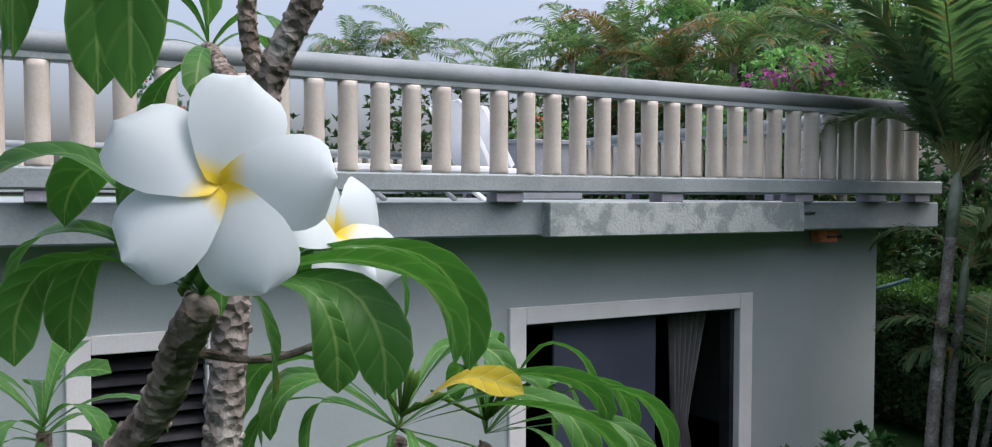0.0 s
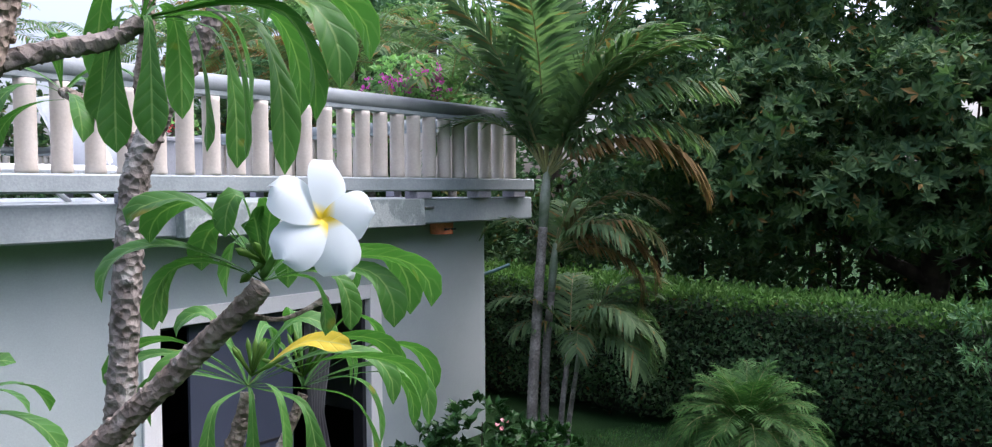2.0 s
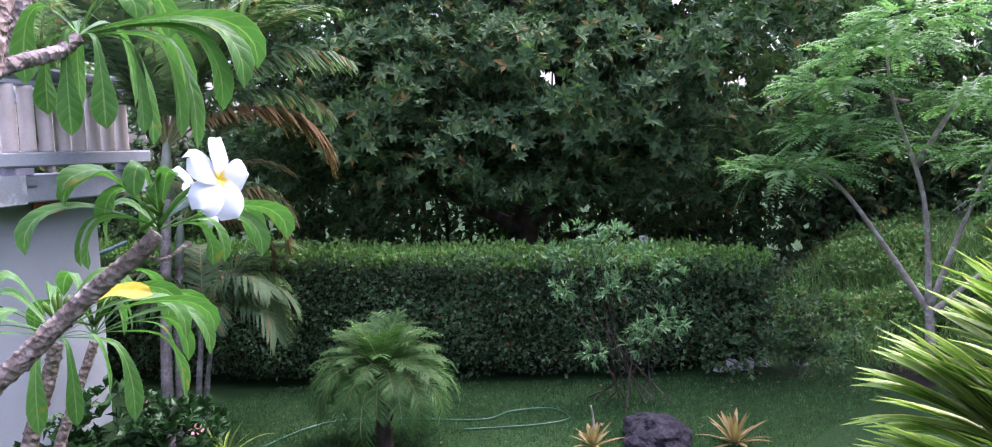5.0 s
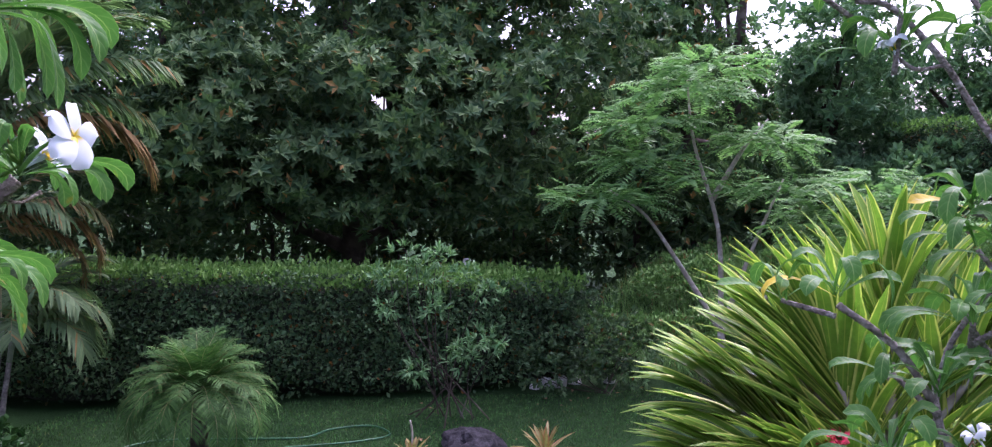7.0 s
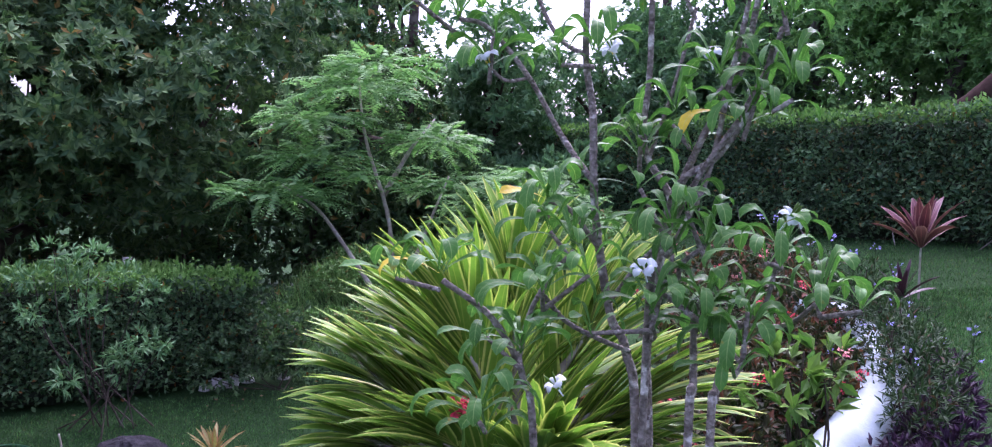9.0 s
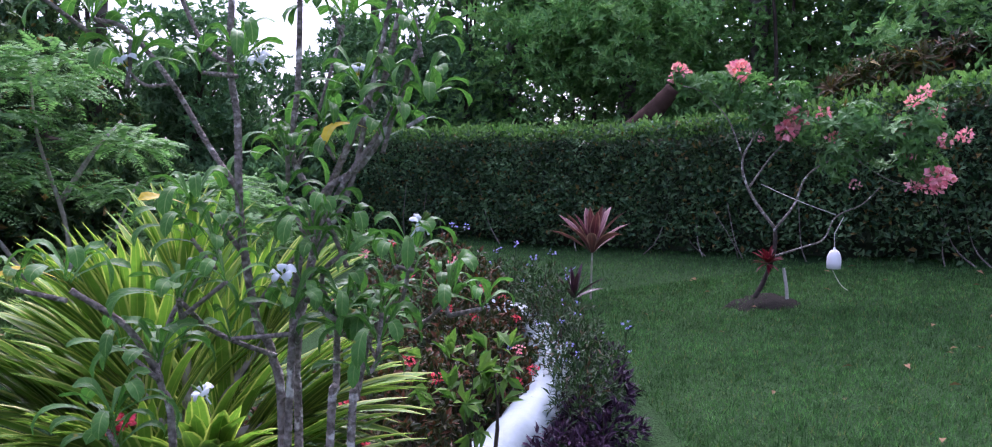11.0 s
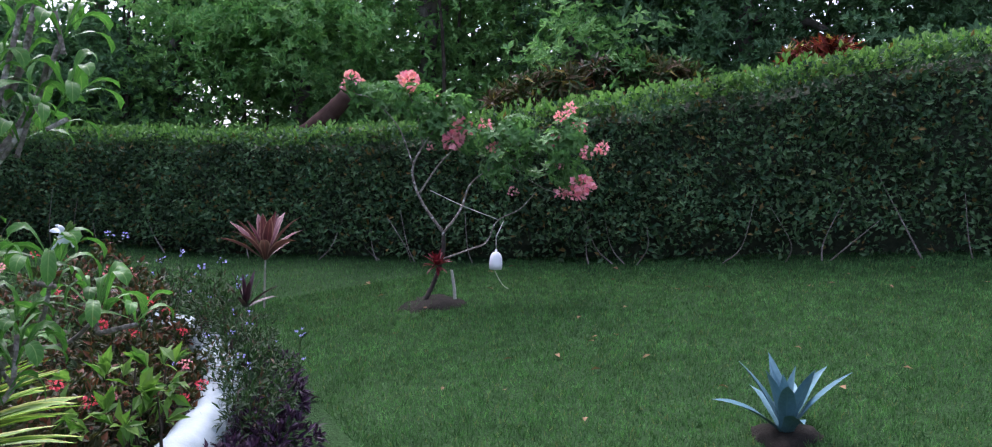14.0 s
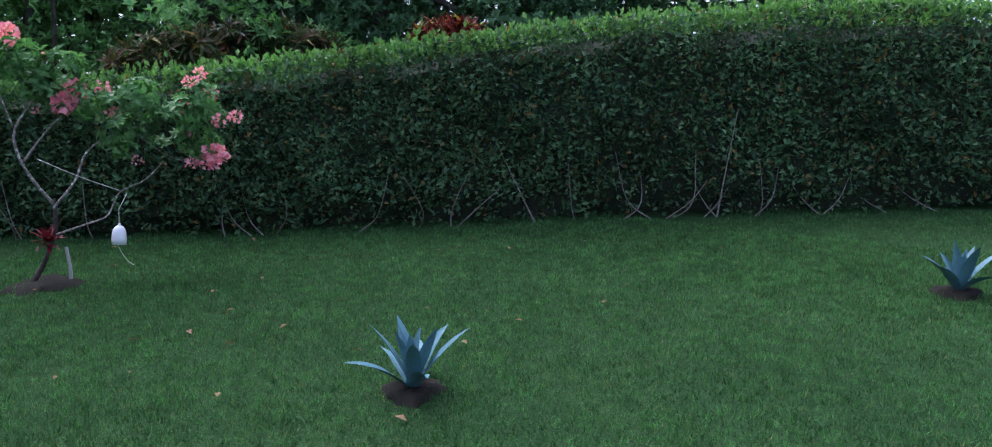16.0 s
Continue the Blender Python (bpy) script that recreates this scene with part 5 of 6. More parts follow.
rp = np.random.default_rng(90)
near = thing("plumeria", on(0.45, 0.85), "white plumeria with scarred grey trunks and one open flower", "plumeria", "plumerias")
solid("trunk", *knobbly([(0.44, 0.87, float(ground(0.45, 0.85)) - 0.05), (0.45, 0.88, 2.2), (0.475, 0.875, 2.65), (0.492, 0.875, 2.85), (0.508, 0.876, 3.05), (0.535, 0.875, 3.13)], 0.0185, 0.0135, 1, 30, 18), PLUMBARK, near, smooth=True)
solid("trunk", *knobbly([(0.30, 0.50, float(ground(0.30, 0.50)) - 0.05), (0.30, 0.48, 2.3), (0.35, 0.475, 2.85), (0.402, 0.477, 3.05), (0.430, 0.482, 3.145), (0.450, 0.49, 3.23), (0.46, 0.50, 3.40)], 0.0205, 0.0165, 9, 24, 18), PLUMTIP, near, smooth=True)
solid("branch", *knobbly([(0.530, 0.875, 3.12), (0.575, 0.87, 3.20), (0.61, 0.87, 3.28), (0.64, 0.87, 3.42)], 0.0120, 0.010, 2), PLUMBARK, near, smooth=True)
solid("branch", *knobbly([(0.522, 0.872, 3.11), (0.517, 0.86, 3.16), (0.525, 0.85, 3.22), (0.53, 0.84, 3.32)], 0.0078, 0.0065, 3), PLUMTIP, near, smooth=True)
solid("branch", *knobbly([(0.430, 0.482, 3.120), (0.468, 0.494, 3.134), (0.500, 0.507, 3.144), (0.519, 0.514, 3.158)], 0.0068, 0.0060, 10), PLUMBARK, near, smooth=True)
solid("branch", *knobbly([(0.515, 0.872, 3.09), (0.48, 0.91, 3.125), (0.45, 0.96, 3.15), (0.433, 0.99, 3.16)], 0.008, 0.006, 4), PLUMTIP, near, smooth=True)
solid("branch", *knobbly([(0.455, 0.87, 2.50), (0.42, 0.76, 2.66), (0.445, 0.69, 2.79), (0.497, 0.651, 2.852), (0.548, 0.625, 2.905), (0.585, 0.575, 2.95), (0.600, 0.560, 2.970)], 0.0125, 0.0085, 5, 18, 18), PLUMTIP, near, smooth=True)
solid("twig", *tube(bend([(0.590, 0.57, 2.948), (0.622, 0.59, 2.941), (0.66, 0.61, 2.953)], 4), [0.0025, 0.0025, 0.0022, 0.002, 0.002, 0.002, 0.002, 0.0026, 0.0036], 7), PLUMTIP, near, "dry flower stalk")
head_of_leaves(near, (0.602, 0.557, 2.975), [(112, 0.128, 0.020, -0.020), (115, 0.100, 0.012, -0.035), (125, 0.050, 0.005, -0.040), (100, 0.065, 0.008, -0.040), (-70, 0.122, 0.030, -0.015), (-100, 0.080, 0.018, -0.030), (-95, 0.095, 0.065, 0.045), (-70, 0.085, 0.062, 0.030), (-110, 0.030, 0.068, 0.035), (-60, 0.050, 0.045, 0.008), (20, 0.090, 0.030, -0.015), (55, 0.100, 0.030, -0.020), (-15, 0.080, 0.030, -0.020), (-150, 0.025, 0.050, 0.048), (160, 0.028, 0.060, 0.055), (-75, 0.075, 0.020, -0.030), (84, 0.120, 0.024, -0.034)], 0.033)
head_of_leaves(near, (0.520, 0.515, 3.160), [(115, 0.155, 0.020, -0.030), (122, 0.140, 0.015, -0.050), (118, 0.120, 0.010, -0.070), (112, 0.095, 0.005, -0.105), (135, 0.085, 0.0, -0.095), (95, 0.060, 0.0, -0.100), (130, 0.050, 0.0, -0.090), (170, 0.030, 0.0, -0.085), (-120, 0.020, 0.005, -0.090), (-60, 0.030, 0.0, -0.070), (80, 0.110, 0.020, -0.060), (50, 0.100, 0.020, -0.060), (20, 0.080, 0.020, -0.060), (-30, 0.060, 0.030, -0.040), (100, 0.080, 0.050, 0.0), (150, 0.060, 0.040, 0.010)], 0.034)
whorl(rp, near, (0.431, 0.995, 3.168), (-0.2, -0.2, 1), 8, 0.12, 0.030, low=-5, high=75, arch=1.8)
solid("flower_stalk", *tube(bend([(0.602, 0.557, 2.98), (0.615, 0.540, 3.005), (0.628, 0.518, 3.022), (0.633, 0.503, 3.030)], 4), np.linspace(0.0032, 0.002, 13), 7), PLUMLEAF, near, "", True)
bloom(near, (0.635, 0.493, 3.024), (0.32, -0.93, 0.14), 0.078, 0.45, 0.20)
bloom(near, (0.655, 0.585, 3.002), (0.70, -0.35, 0.45), 0.070, 2.2, 0.5)
bud_spray(rp, near, (0.602, 0.552, 2.99), (0.0, -0.1, 1), 6, 0.03)

second = thing("plumeria", on(0.60, 1.0), "plumeria with broad arching leaves and a yellowing one", "plumeria", "plumerias")
solid("trunk", *knobbly([(0.50, 1.0, float(ground(0.60, 1.0)) - 0.05), (0.52, 0.98, 2.3), (0.575, 0.95, 2.62), (0.618, 0.935, 2.77), (0.626, 0.93, 2.805)], 0.014, 0.0085, 6, 16), PLUMTIP, second, smooth=True)
solid("branch", *knobbly([(0.55, 0.97, 2.4), (0.63, 0.99, 2.62), (0.70, 0.99, 2.785)], 0.009, 0.0065, 7), PLUMTIP, second, smooth=True)
head_of_leaves(second, (0.626, 0.930, 2.815), [(112, 0.205, 0.035, -0.02), (103, 0.17, 0.04, -0.03), (126, 0.16, 0.0, -0.10), (138, 0.10, -0.005, -0.12), (85, 0.185, 0.05, 0.0), (60, 0.16, 0.04, -0.03), (-65, 0.16, 0.04, -0.04), (-80, 0.15, 0.06, 0.0), (-50, 0.14, 0.01, -0.06), (-100, 0.13, 0.03, -0.05), (-140, 0.08, -0.005, -0.11), (180, 0.05, 0.0, -0.115), (160, 0.09, 0.01, -0.08), (20, 0.14, 0.06, 0.0), (-20, 0.13, 0.06, 0.0), (100, 0.10, 0.08, 0.04), (-75, 0.08, 0.09, 0.06), (116, 0.125, 0.055, 0.045), (-115, 0.11, 0.05, 0.0)], 0.034, yellow=(17,))
head_of_leaves(second, (0.70, 0.99, 2.795), [(95, 0.17, 0.05, -0.02), (112, 0.16, 0.03, -0.05), (70, 0.15, 0.05, -0.02), (40, 0.14, 0.04, -0.03), (140, 0.12, 0.02, -0.06), (-20, 0.12, 0.05, 0.0), (100, 0.10, 0.09, 0.04), (0, 0.10, 0.09, 0.05), (85, 0.15, 0.01, -0.07)], 0.034)
bud_spray(rp, second, (0.63, 0.925, 2.828), (0.05, -0.1, 1), 9, 0.045)
bud_spray(rp, second, (0.70, 0.985, 2.81), (0.1, -0.1, 1), 9, 0.06)
third = thing("plumeria", on(0.32, 0.92), "small plumeria head of leaves below the window", "plumeria", "plumerias")
solid("trunk", *knobbly([(0.33, 0.90, float(ground(0.32, 0.92)) - 0.05), (0.335, 0.89, 2.4), (0.335, 0.877, 2.82)], 0.009, 0.006, 8), PLUMTIP, third, smooth=True)
whorl(rp, third, (0.335, 0.876, 2.83), (0.05, 0, 1), 13, 0.125, 0.036, low=0, high=75, arch=1.9)

rear = thing("plumeria", on(2.00, -0.68), "many-stemmed plumeria with lichened stems and drooping leaf heads", "plumeria", "plumerias")
gz = float(ground(2.00, -0.68)) - 0.05
STEMS = [
    ([(2.02, -0.65, gz), (1.99, -0.64, 2.29), (1.99, -0.61, 2.54), (1.99, -0.57, 2.63), (1.97, -0.53, 2.88), (1.97, -0.52, 3.11), (1.97, -0.50, 3.27), (1.96, -0.51, 3.60)], 0.022, 0.011),
    ([(2.10, -0.69, gz), (2.11, -0.67, 2.24), (2.11, -0.66, 2.52), (2.11, -0.69, 2.76), (2.10, -0.71, 2.90), (2.09, -0.64, 3.04), (2.10, -0.65, 3.25), (2.09, -0.65, 3.66)], 0.021, 0.010),
    ([(2.10, -0.70, 2.86), (2.04, -0.78, 3.06), (2.04, -0.86, 3.21), (2.04, -0.90, 3.39), (2.03, -0.93, 3.61)], 0.016, 0.010),
    ([(2.08, -0.72, 2.86), (1.99, -0.78, 2.98), (1.99, -0.86, 3.10), (1.99, -0.92, 3.22), (1.98, -0.95, 3.31)], 0.013, 0.009),
    ([(1.88, -0.75, gz), (1.90, -0.76, 2.34), (1.94, -0.77, 2.47), (1.97, -0.77, 2.62), (1.98, -0.79, 2.68), (1.98, -0.82, 2.73)], 0.019, 0.010),
    ([(1.87, -0.80, gz), (1.90, -0.81, 2.34), (1.93, -0.82, 2.45), (1.96, -0.84, 2.56), (1.96, -0.85, 2.59), (1.96, -0.86, 2.61), (1.96, -0.87, 2.63)], 0.018, 0.010),
    ([(1.92, -0.64, gz), (1.96, -0.66, 2.57), (2.00, -0.69, 2.82), (2.00, -0.73, 2.95), (2.00, -0.82, 3.02), (1.98, -0.90, 3.16), (1.97, -0.93, 3.27)], 0.018, 0.009),
    ([(1.99, -0.70, 2.77), (2.00, -0.79, 2.96), (1.98, -0.84, 3.21), (1.96, -0.87, 3.36), (1.95, -0.90, 3.6)], 0.012, 0.008),
    ([(1.91, -0.45, gz), (1.85, -0.41, 2.30), (1.85, -0.38, 2.49), (1.84, -0.36, 2.55), (1.83, -0.30, 2.64), (1.79, -0.20, 2.72)], 0.016, 0.010),
    ([(1.85, -0.37, 2.53), (1.87, -0.39, 2.64), (1.88, -0.44, 2.73), (1.88, -0.49, 2.79)], 0.010, 0.008),
    ([(1.98, -0.62, 2.54), (1.93, -0.54, 2.58), (1.91, -0.47, 2.62), (1.82, -0.43, 2.69)], 0.011, 0.008),
    ([(1.97, -0.53, 2.94), (2.02, -0.44, 3.06), (2.00, -0.36, 3.20), (1.98, -0.26, 3.32), (1.96, -0.19, 3.34)], 0.013, 0.008),
    ([(1.97, -0.50, 3.25), (2.03, -0.44, 3.29), (2.07, -0.39, 3.36), (2.05, -0.34, 3.49)], 0.010, 0.008),
    ([(1.97, -0.54, 2.79), (1.97, -0.47, 2.88), (1.96, -0.42, 2.90)], 0.011, 0.008),
    ([(1.96, -0.78, 2.60), (1.94, -0.73, 2.74), (1.92, -0.79, 2.81)], 0.010, 0.008),
    ([(1.98, -0.57, 2.66), (1.93, -0.64, 2.76), (1.92, -0.71, 2.83)], 0.010, 0.008),
    ([(2.09, -0.65, 3.00), (2.13, -0.71, 3.19), (2.15, -0.76, 3.39)], 0.009, 0.007),
    ([(2.00, -0.36, 3.20), (1.96, -0.31, 3.19), (1.95, -0.27, 3.22)], 0.007, 0.006),
    ([(1.95, -0.85, 2.57), (1.88, -0.87, 2.55), (1.83, -0.87, 2.59)], 0.008, 0.007),
    ([(1.95, -0.85, 2.58), (1.89, -0.83, 2.62), (1.88, -0.79, 2.66)], 0.008, 0.007),
    ([(1.97, -0.67, 2.57), (1.88, -0.68, 2.60), (1.83, -0.67, 2.64)], 0.008, 0.007),
    ([(1.96, -0.86, 2.60), (1.90, -0.92, 2.68), (1.85, -0.94, 2.79)], 0.009, 0.007),
    ([(1.96, -0.87, 2.62), (1.93, -0.97, 2.63), (1.88, -1.03, 2.69)], 0.009, 0.007)]
for i, (pts, r0, r1) in enumerate(STEMS):
    solid("stem" if i < 9 else "branch", *knobbly(pts, r0 * 0.58, r1 * 0.68, 20 + i, 10), LICHENBARK if i in (0, 1, 4, 5, 6, 7, 8) else PLUMBARK, rear, smooth=True)
rest = []
for i, p in enumerate([(1.77, -0.20, 2.74), (1.95, -0.27, 3.22), (1.95, -0.52, 3.26), (1.99, -0.81, 3.20), (1.97, -0.96, 3.33), (1.93, -0.97, 3.18), (1.96, -0.42, 2.90), (1.92, -0.71, 2.84), (1.88, -0.79, 2.67), (1.82, -0.87, 2.60), (1.81, -0.38, 2.56), (1.83, -0.67, 2.66),
                       (1.72, -0.31, 2.45), (1.99, -0.87, 3.09), (2.10, -0.71, 3.13), (2.09, -0.63, 3.01), (1.88, -0.49, 2.80), (1.81, -0.43, 2.70), (1.96, -0.19, 3.34), (2.15, -0.76, 3.40), (1.92, -0.79, 2.81), (1.93, -0.84, 2.62), (2.05, -0.34, 3.49), (2.03, -0.93, 3.61), (1.84, -0.945, 2.81), (1.87, -1.035, 2.70)]):
    for k, (V, F, uv) in enumerate(small_head(rp, p, 10, 0.138)):
        old = k == 0 and i in (0, 6, 13)
        solid("leaf", V, F, PLUMYELLOW if old else PLUMLEAF, rear, "yellowing spotted leaf" if old else "", True, uv)
    for k in range(1 if p[2] > 2.7 else 2):
        q = np.array(p) + np.array([0.05 * rp.normal() - 0.02, 0.06 * rp.normal(), 0.03 + 0.05 * rp.normal()])
        solid("twig", *knobbly([tuple(np.array(p) - [0, 0, 0.04]), tuple((np.array(p) + q) / 2 - [0, 0, 0.02]), tuple(q)], 0.006, 0.005, 60 + i, 6, 8), PLUMBARK, rear, smooth=True)
        rest += small_head(rp, q, 5, 0.115)
solid("leaf_rest", *join([(V, F) for V, F, uv in rest]), PLUMLEAF, rear, "", True, np.concatenate([uv for V, F, uv in rest]))["kind"] = "stuff"
for i, (p, f) in enumerate([((1.80, -0.655, 2.752), (-0.5, 0.2, 0.8)), ((1.82, -0.952, 2.87), (-0.4, -0.5, 0.7)), ((2.05, -0.44, 2.42), (-0.3, 0.5, 0.8)), ((2.15, -0.80, 3.26), (-0.3, 0.2, 0.9)), ((2.08, -0.56, 3.27), (-0.5, 0.4, 0.7)), ((1.94, -0.27, 3.23), (-0.2, 0.3, 0.9))]):
    bloom(rear, p, f, 0.056, 3 + i, 1.5)
    bud_spray(rp, rear, p, (0, 0, 1), 5, 0.05)


# ---- strap-leaved plants ----
def sword(v):
    return np.interp(v, [0, 0.1, 0.5, 0.8, 1], [0.7, 0.95, 1.0, 0.7, 0.03])


def rosette_plant(name, base, label, category, heads, W, mat, seed, seg=6, across=2, low=5, high=85, arch=0.9, fold=0.2, stem=None, wood=PALEBARK, profile=sword, group=""):
    """Heads of strap leaves: (place, axis, count, length)."""
    g = np.random.default_rng(seed)
    t = thing(name, base, label, category, group)
    if stem:
        for q, r in stem:
            solid("stem", *limb(q, r, r * 0.7, 8), wood, t, smooth=True)
    for c, axis, n, L in heads:
        axis = unit(np.asarray(axis, float))
        s = unit(np.cross(axis, [0.3, 0.9, 0.1]))
        u = np.cross(axis, s)
        for k in range(n):
            a, f = k * 2.39996 + g.uniform(-0.25, 0.25), (k + 0.5) / n
            el = radians(low + (high - low) * f + g.uniform(-6, 6))
            hd = (s * math.cos(a) + u * math.sin(a)) * math.cos(el) + axis * math.sin(el)
            l = L * g.uniform(0.8, 1.1) * (1 - 0.3 * f**3)
            V, F, uv = straps(np.asarray(c, float)[None] + hd * 0.02, hd[None], [l], [W], [arch * g.uniform(0.5, 1.3) * (1.15 - f)], seg, across, np.array([g.uniform(-0.4, 0.4)]), profile, fold)
            solid("leaf", V, F, mat, t, "", True, uv)
    return t


def screw_pine(base, label, heads, W, seed):
    """Leaning stems, each ending in a ranked fan of strap leaves: (centre, direction, reach, count)."""
    g = np.random.default_rng(seed)
    t = thing("screw_pine", base, label, "screw pine")
    rest = []
    for h, (c, d, reach, n) in enumerate(heads):
        d, c = unit(np.asarray(d, float)), np.asarray(c, float)
        w = unit(np.cross(d, [1.0, 0.15, 0.1]))
        out = np.cross(w, d)
        solid("stem", *limb([tuple(np.array(on(c[0] + 0.1, c[1], -0.05))), tuple(c), tuple(c + d * reach * 0.5)], 0.035, 0.012, 8), PALEBARK, t, smooth=True)
        for k in range(n):
            f = (k + 0.5) / n
            sg = (-1, 1)[k % 2]
            b = c + d * reach * 0.52 * f
            hd = unit(d * (0.75 + 0.5 * f) + w * sg * (0.85 - 0.75 * f) * g.uniform(0.6, 1.1) + out * g.uniform(-0.25, 0.25) + np.array([0, 0, 0.22]))
            l = reach * g.uniform(0.55, 0.68) * (0.8 + 0.35 * math.sin(math.pi * f))
            V, F, uv = straps(b[None], hd[None], [l], [W * g.uniform(0.8, 1.1)], [g.uniform(0.25, 0.75)], 7, 2, np.array([g.uniform(-0.3, 0.3)]), sword, 0.2)
            if h < 6:
                solid("leaf", V, F, PANDLEAF, t, "", True, uv)
            else:
                rest.append((V, F, uv))
    solid("leaf_rest", *join([(V, F) for V, F, uv in rest]), PANDLEAF, t, "", True, np.concatenate([uv for V, F, uv in rest]))["kind"] = "stuff"
    return t


screw_pine(on(3.5, -0.1), "variegated screw pine with yellow-edged strap leaves", [
    ((3.35, 0.02, 1.75), (-0.15, 0.95, 0.14), 0.84, 46), ((3.40, 0.05, 1.85), (-0.05, 0.90, 0.42), 0.84, 50), ((3.45, 0.00, 1.90), (0.05, 0.68, 0.76), 0.84, 46), ((3.35, -0.05, 1.90), (-0.25, 0.35, 0.9), 0.95, 46),
    ((3.50, -0.10, 1.95), (0.05, 0.05, 1.0), 0.98, 46), ((3.55, -0.20, 1.90), (0.10, -0.45, 0.9), 0.95, 44), ((3.45, -0.18, 1.80), (-0.10, -0.85, 0.45), 0.95, 46), ((3.42, -0.15, 1.70), (-0.15, -0.95, 0.10), 0.95, 42),
    ((3.30, -0.05, 1.72), (-0.65, 0.40, 0.55), 0.75, 40), ((3.30, -0.15, 1.70), (-0.65, -0.35, 0.5), 0.80, 40), ((3.60, 0.0, 1.90), (0.5, 0.3, 0.8), 0.9, 30), ((3.30, -0.02, 1.62), (-0.5, 0.7, 0.1), 0.72, 34)], 0.074, 51)
ginger = thing("red_ginger", on(2.90, 0.0), "red ginger flower on a green stalk among the strap leaves", "flower")
solid("stalk", *tube(bend([on(2.90, 0.0), (2.91, 0.0, 1.6), (2.90, 0.0, 2.10)], 4), np.linspace(0.008, 0.006, 9), 6), LIMELEAF, ginger)
blooms(ginger, [(2.90, -0.012, 2.125), (2.90, 0.022, 2.115)], 0.028, REDPET, 61, 24, petal=1.0)
cz = float(ground(9.14, -3.23))
rosette_plant("cordyline", (9.14, -3.23, cz), "wine-red cordyline on a thin bare stem", "cordyline", [((9.14, -3.23, cz + 0.52), (0.03, 0.02, 1), 20, 0.64)], 0.115, CORDYLEAF, 52, 8, 2, 30, 90, 0.85, 0.15, [([(9.14, -3.23, cz - 0.05), (9.15, -3.23, cz + 0.25), (9.14, -3.23, cz + 0.55)], 0.013)], profile=lambda v: np.interp(v, [0, 0.15, 0.5, 0.8, 1], [0.25, 0.5, 1, 0.7, 0.03]))


def agave_width(v):
    return np.interp(v, [0, 0.2, 0.45, 0.75, 1], [0.8, 0.75, 1.0, 0.62, 0.02])


for x, y, L, n, sd in ((3.23, -4.73, 0.50, 15, 53), (0.98, -8.83, 0.46, 15, 54)):
    b = on(x, y)
    rosette_plant("agave", b, "blue-grey agave with stiff pointed leaves in the lawn", "agave", [((x, y, b[2] + 0.02), (0.05, 0.05, 1), n, L)], 0.105, AGAVELEAF, sd, 9, 4, 34, 90, 0.62, 0.16, profile=agave_width, group="agaves on the lawn")
rosette_plant("bromeliad", on(6.95, 4.80), "reddish bromeliad with a dry flower spike", "bromeliad", [(on(6.95, 4.80, 0.03), (0, 0, 1), 20, 0.30)], 0.05, BROMLEAF, 55, 5, 2, 15, 80, 0.5, 0.2, [([on(6.95, 4.8), on(6.96, 4.79, 0.3), on(6.94, 4.8, 0.46)], 0.012)])
rosette_plant("bromeliad", on(7.85, 3.73), "bronze-green bromeliad beside the black rock", "bromeliad", [(on(7.85, 3.73, 0.03), (0, 0, 1), 26, 0.40)], 0.05, BROMLEAF, 56, 5, 2, 12, 82, 0.5, 0.2)
rosette_plant("young_palm_shoot", on(4.35, 7.35), "yellow-green palm shoot beside the hibiscus", "palm shoot", [(on(4.35, 7.35, 0.06), (0, 0, 1), 16, 0.55)], 0.03, PANDLEAF, 57, 6, 2, 20, 80, 1.3, 0.2)

# ---- shrubs of the low garden ----
hb = shrub("hibiscus_bush", on(3.2, 7.2), "dark glossy hibiscus bush with pink flowers by the house wall", [((2.85, 7.35, 0.45), (0.45, 0.40, 0.42)), ((3.25, 7.20, 0.75), (0.40, 0.38, 0.40)), ((3.62, 7.0, 0.50), (0.40, 0.38, 0.42)), ((3.0, 7.0, 0.30), (0.5, 0.4, 0.3)), ((4.0, 7.5, 0.40), (0.45, 0.40, 0.40))], 430, 6, 0.115, 0.072, HIBLEAF, 81)
blooms(hb, [(3.36, 6.85, 1.00), (3.75, 6.68, 0.72), (2.75, 6.85, 0.66), (3.1, 6.65, 0.40), (3.6, 6.6, 0.35)], 0.045, PINKPET, 82, 10)
SILVERHEADS = [(8.34, 5.74, 1.88), (8.51, 5.52, 1.97), (8.36, 5.65, 1.65), (8.07, 5.96, 1.39), (8.09, 6.02, 1.76), (8.4, 5.52, 1.38), (8.5, 5.21, 0.88), (8.65, 5.04, 1.01), (8.74, 4.88, 0.99), (8.76, 5.04, 1.55), (8.48, 5.2, 0.78), (8.13, 5.65, 0.66), (8.25, 5.87, 2.03), (8.63, 5.28, 1.74)]
shrub("silver_shrub", on(8.5, 5.5), "tall airy shrub with silvery variegated leaves before the hedge", [(c, (0.20, 0.20, 0.13)) for c in SILVERHEADS], 230, 6, 0.11, 0.028, SILVERLEAF, 83, stems=14, wood=WOODFAR, inner=0.1, foot=0.24)
shrub("weedy_shrub", on(10.6, 4.3), "loose green shrub at the end of the hedge", [((10.7, 4.6, 0.8), (0.7, 0.7, 0.7)), ((11.0, 4.2, 0.5), (0.6, 0.6, 0.5)), ((10.2, 4.9, 0.45), (0.6, 0.5, 0.45))], 520, 6, 0.085, 0.045, HEDGELEAF, 84)
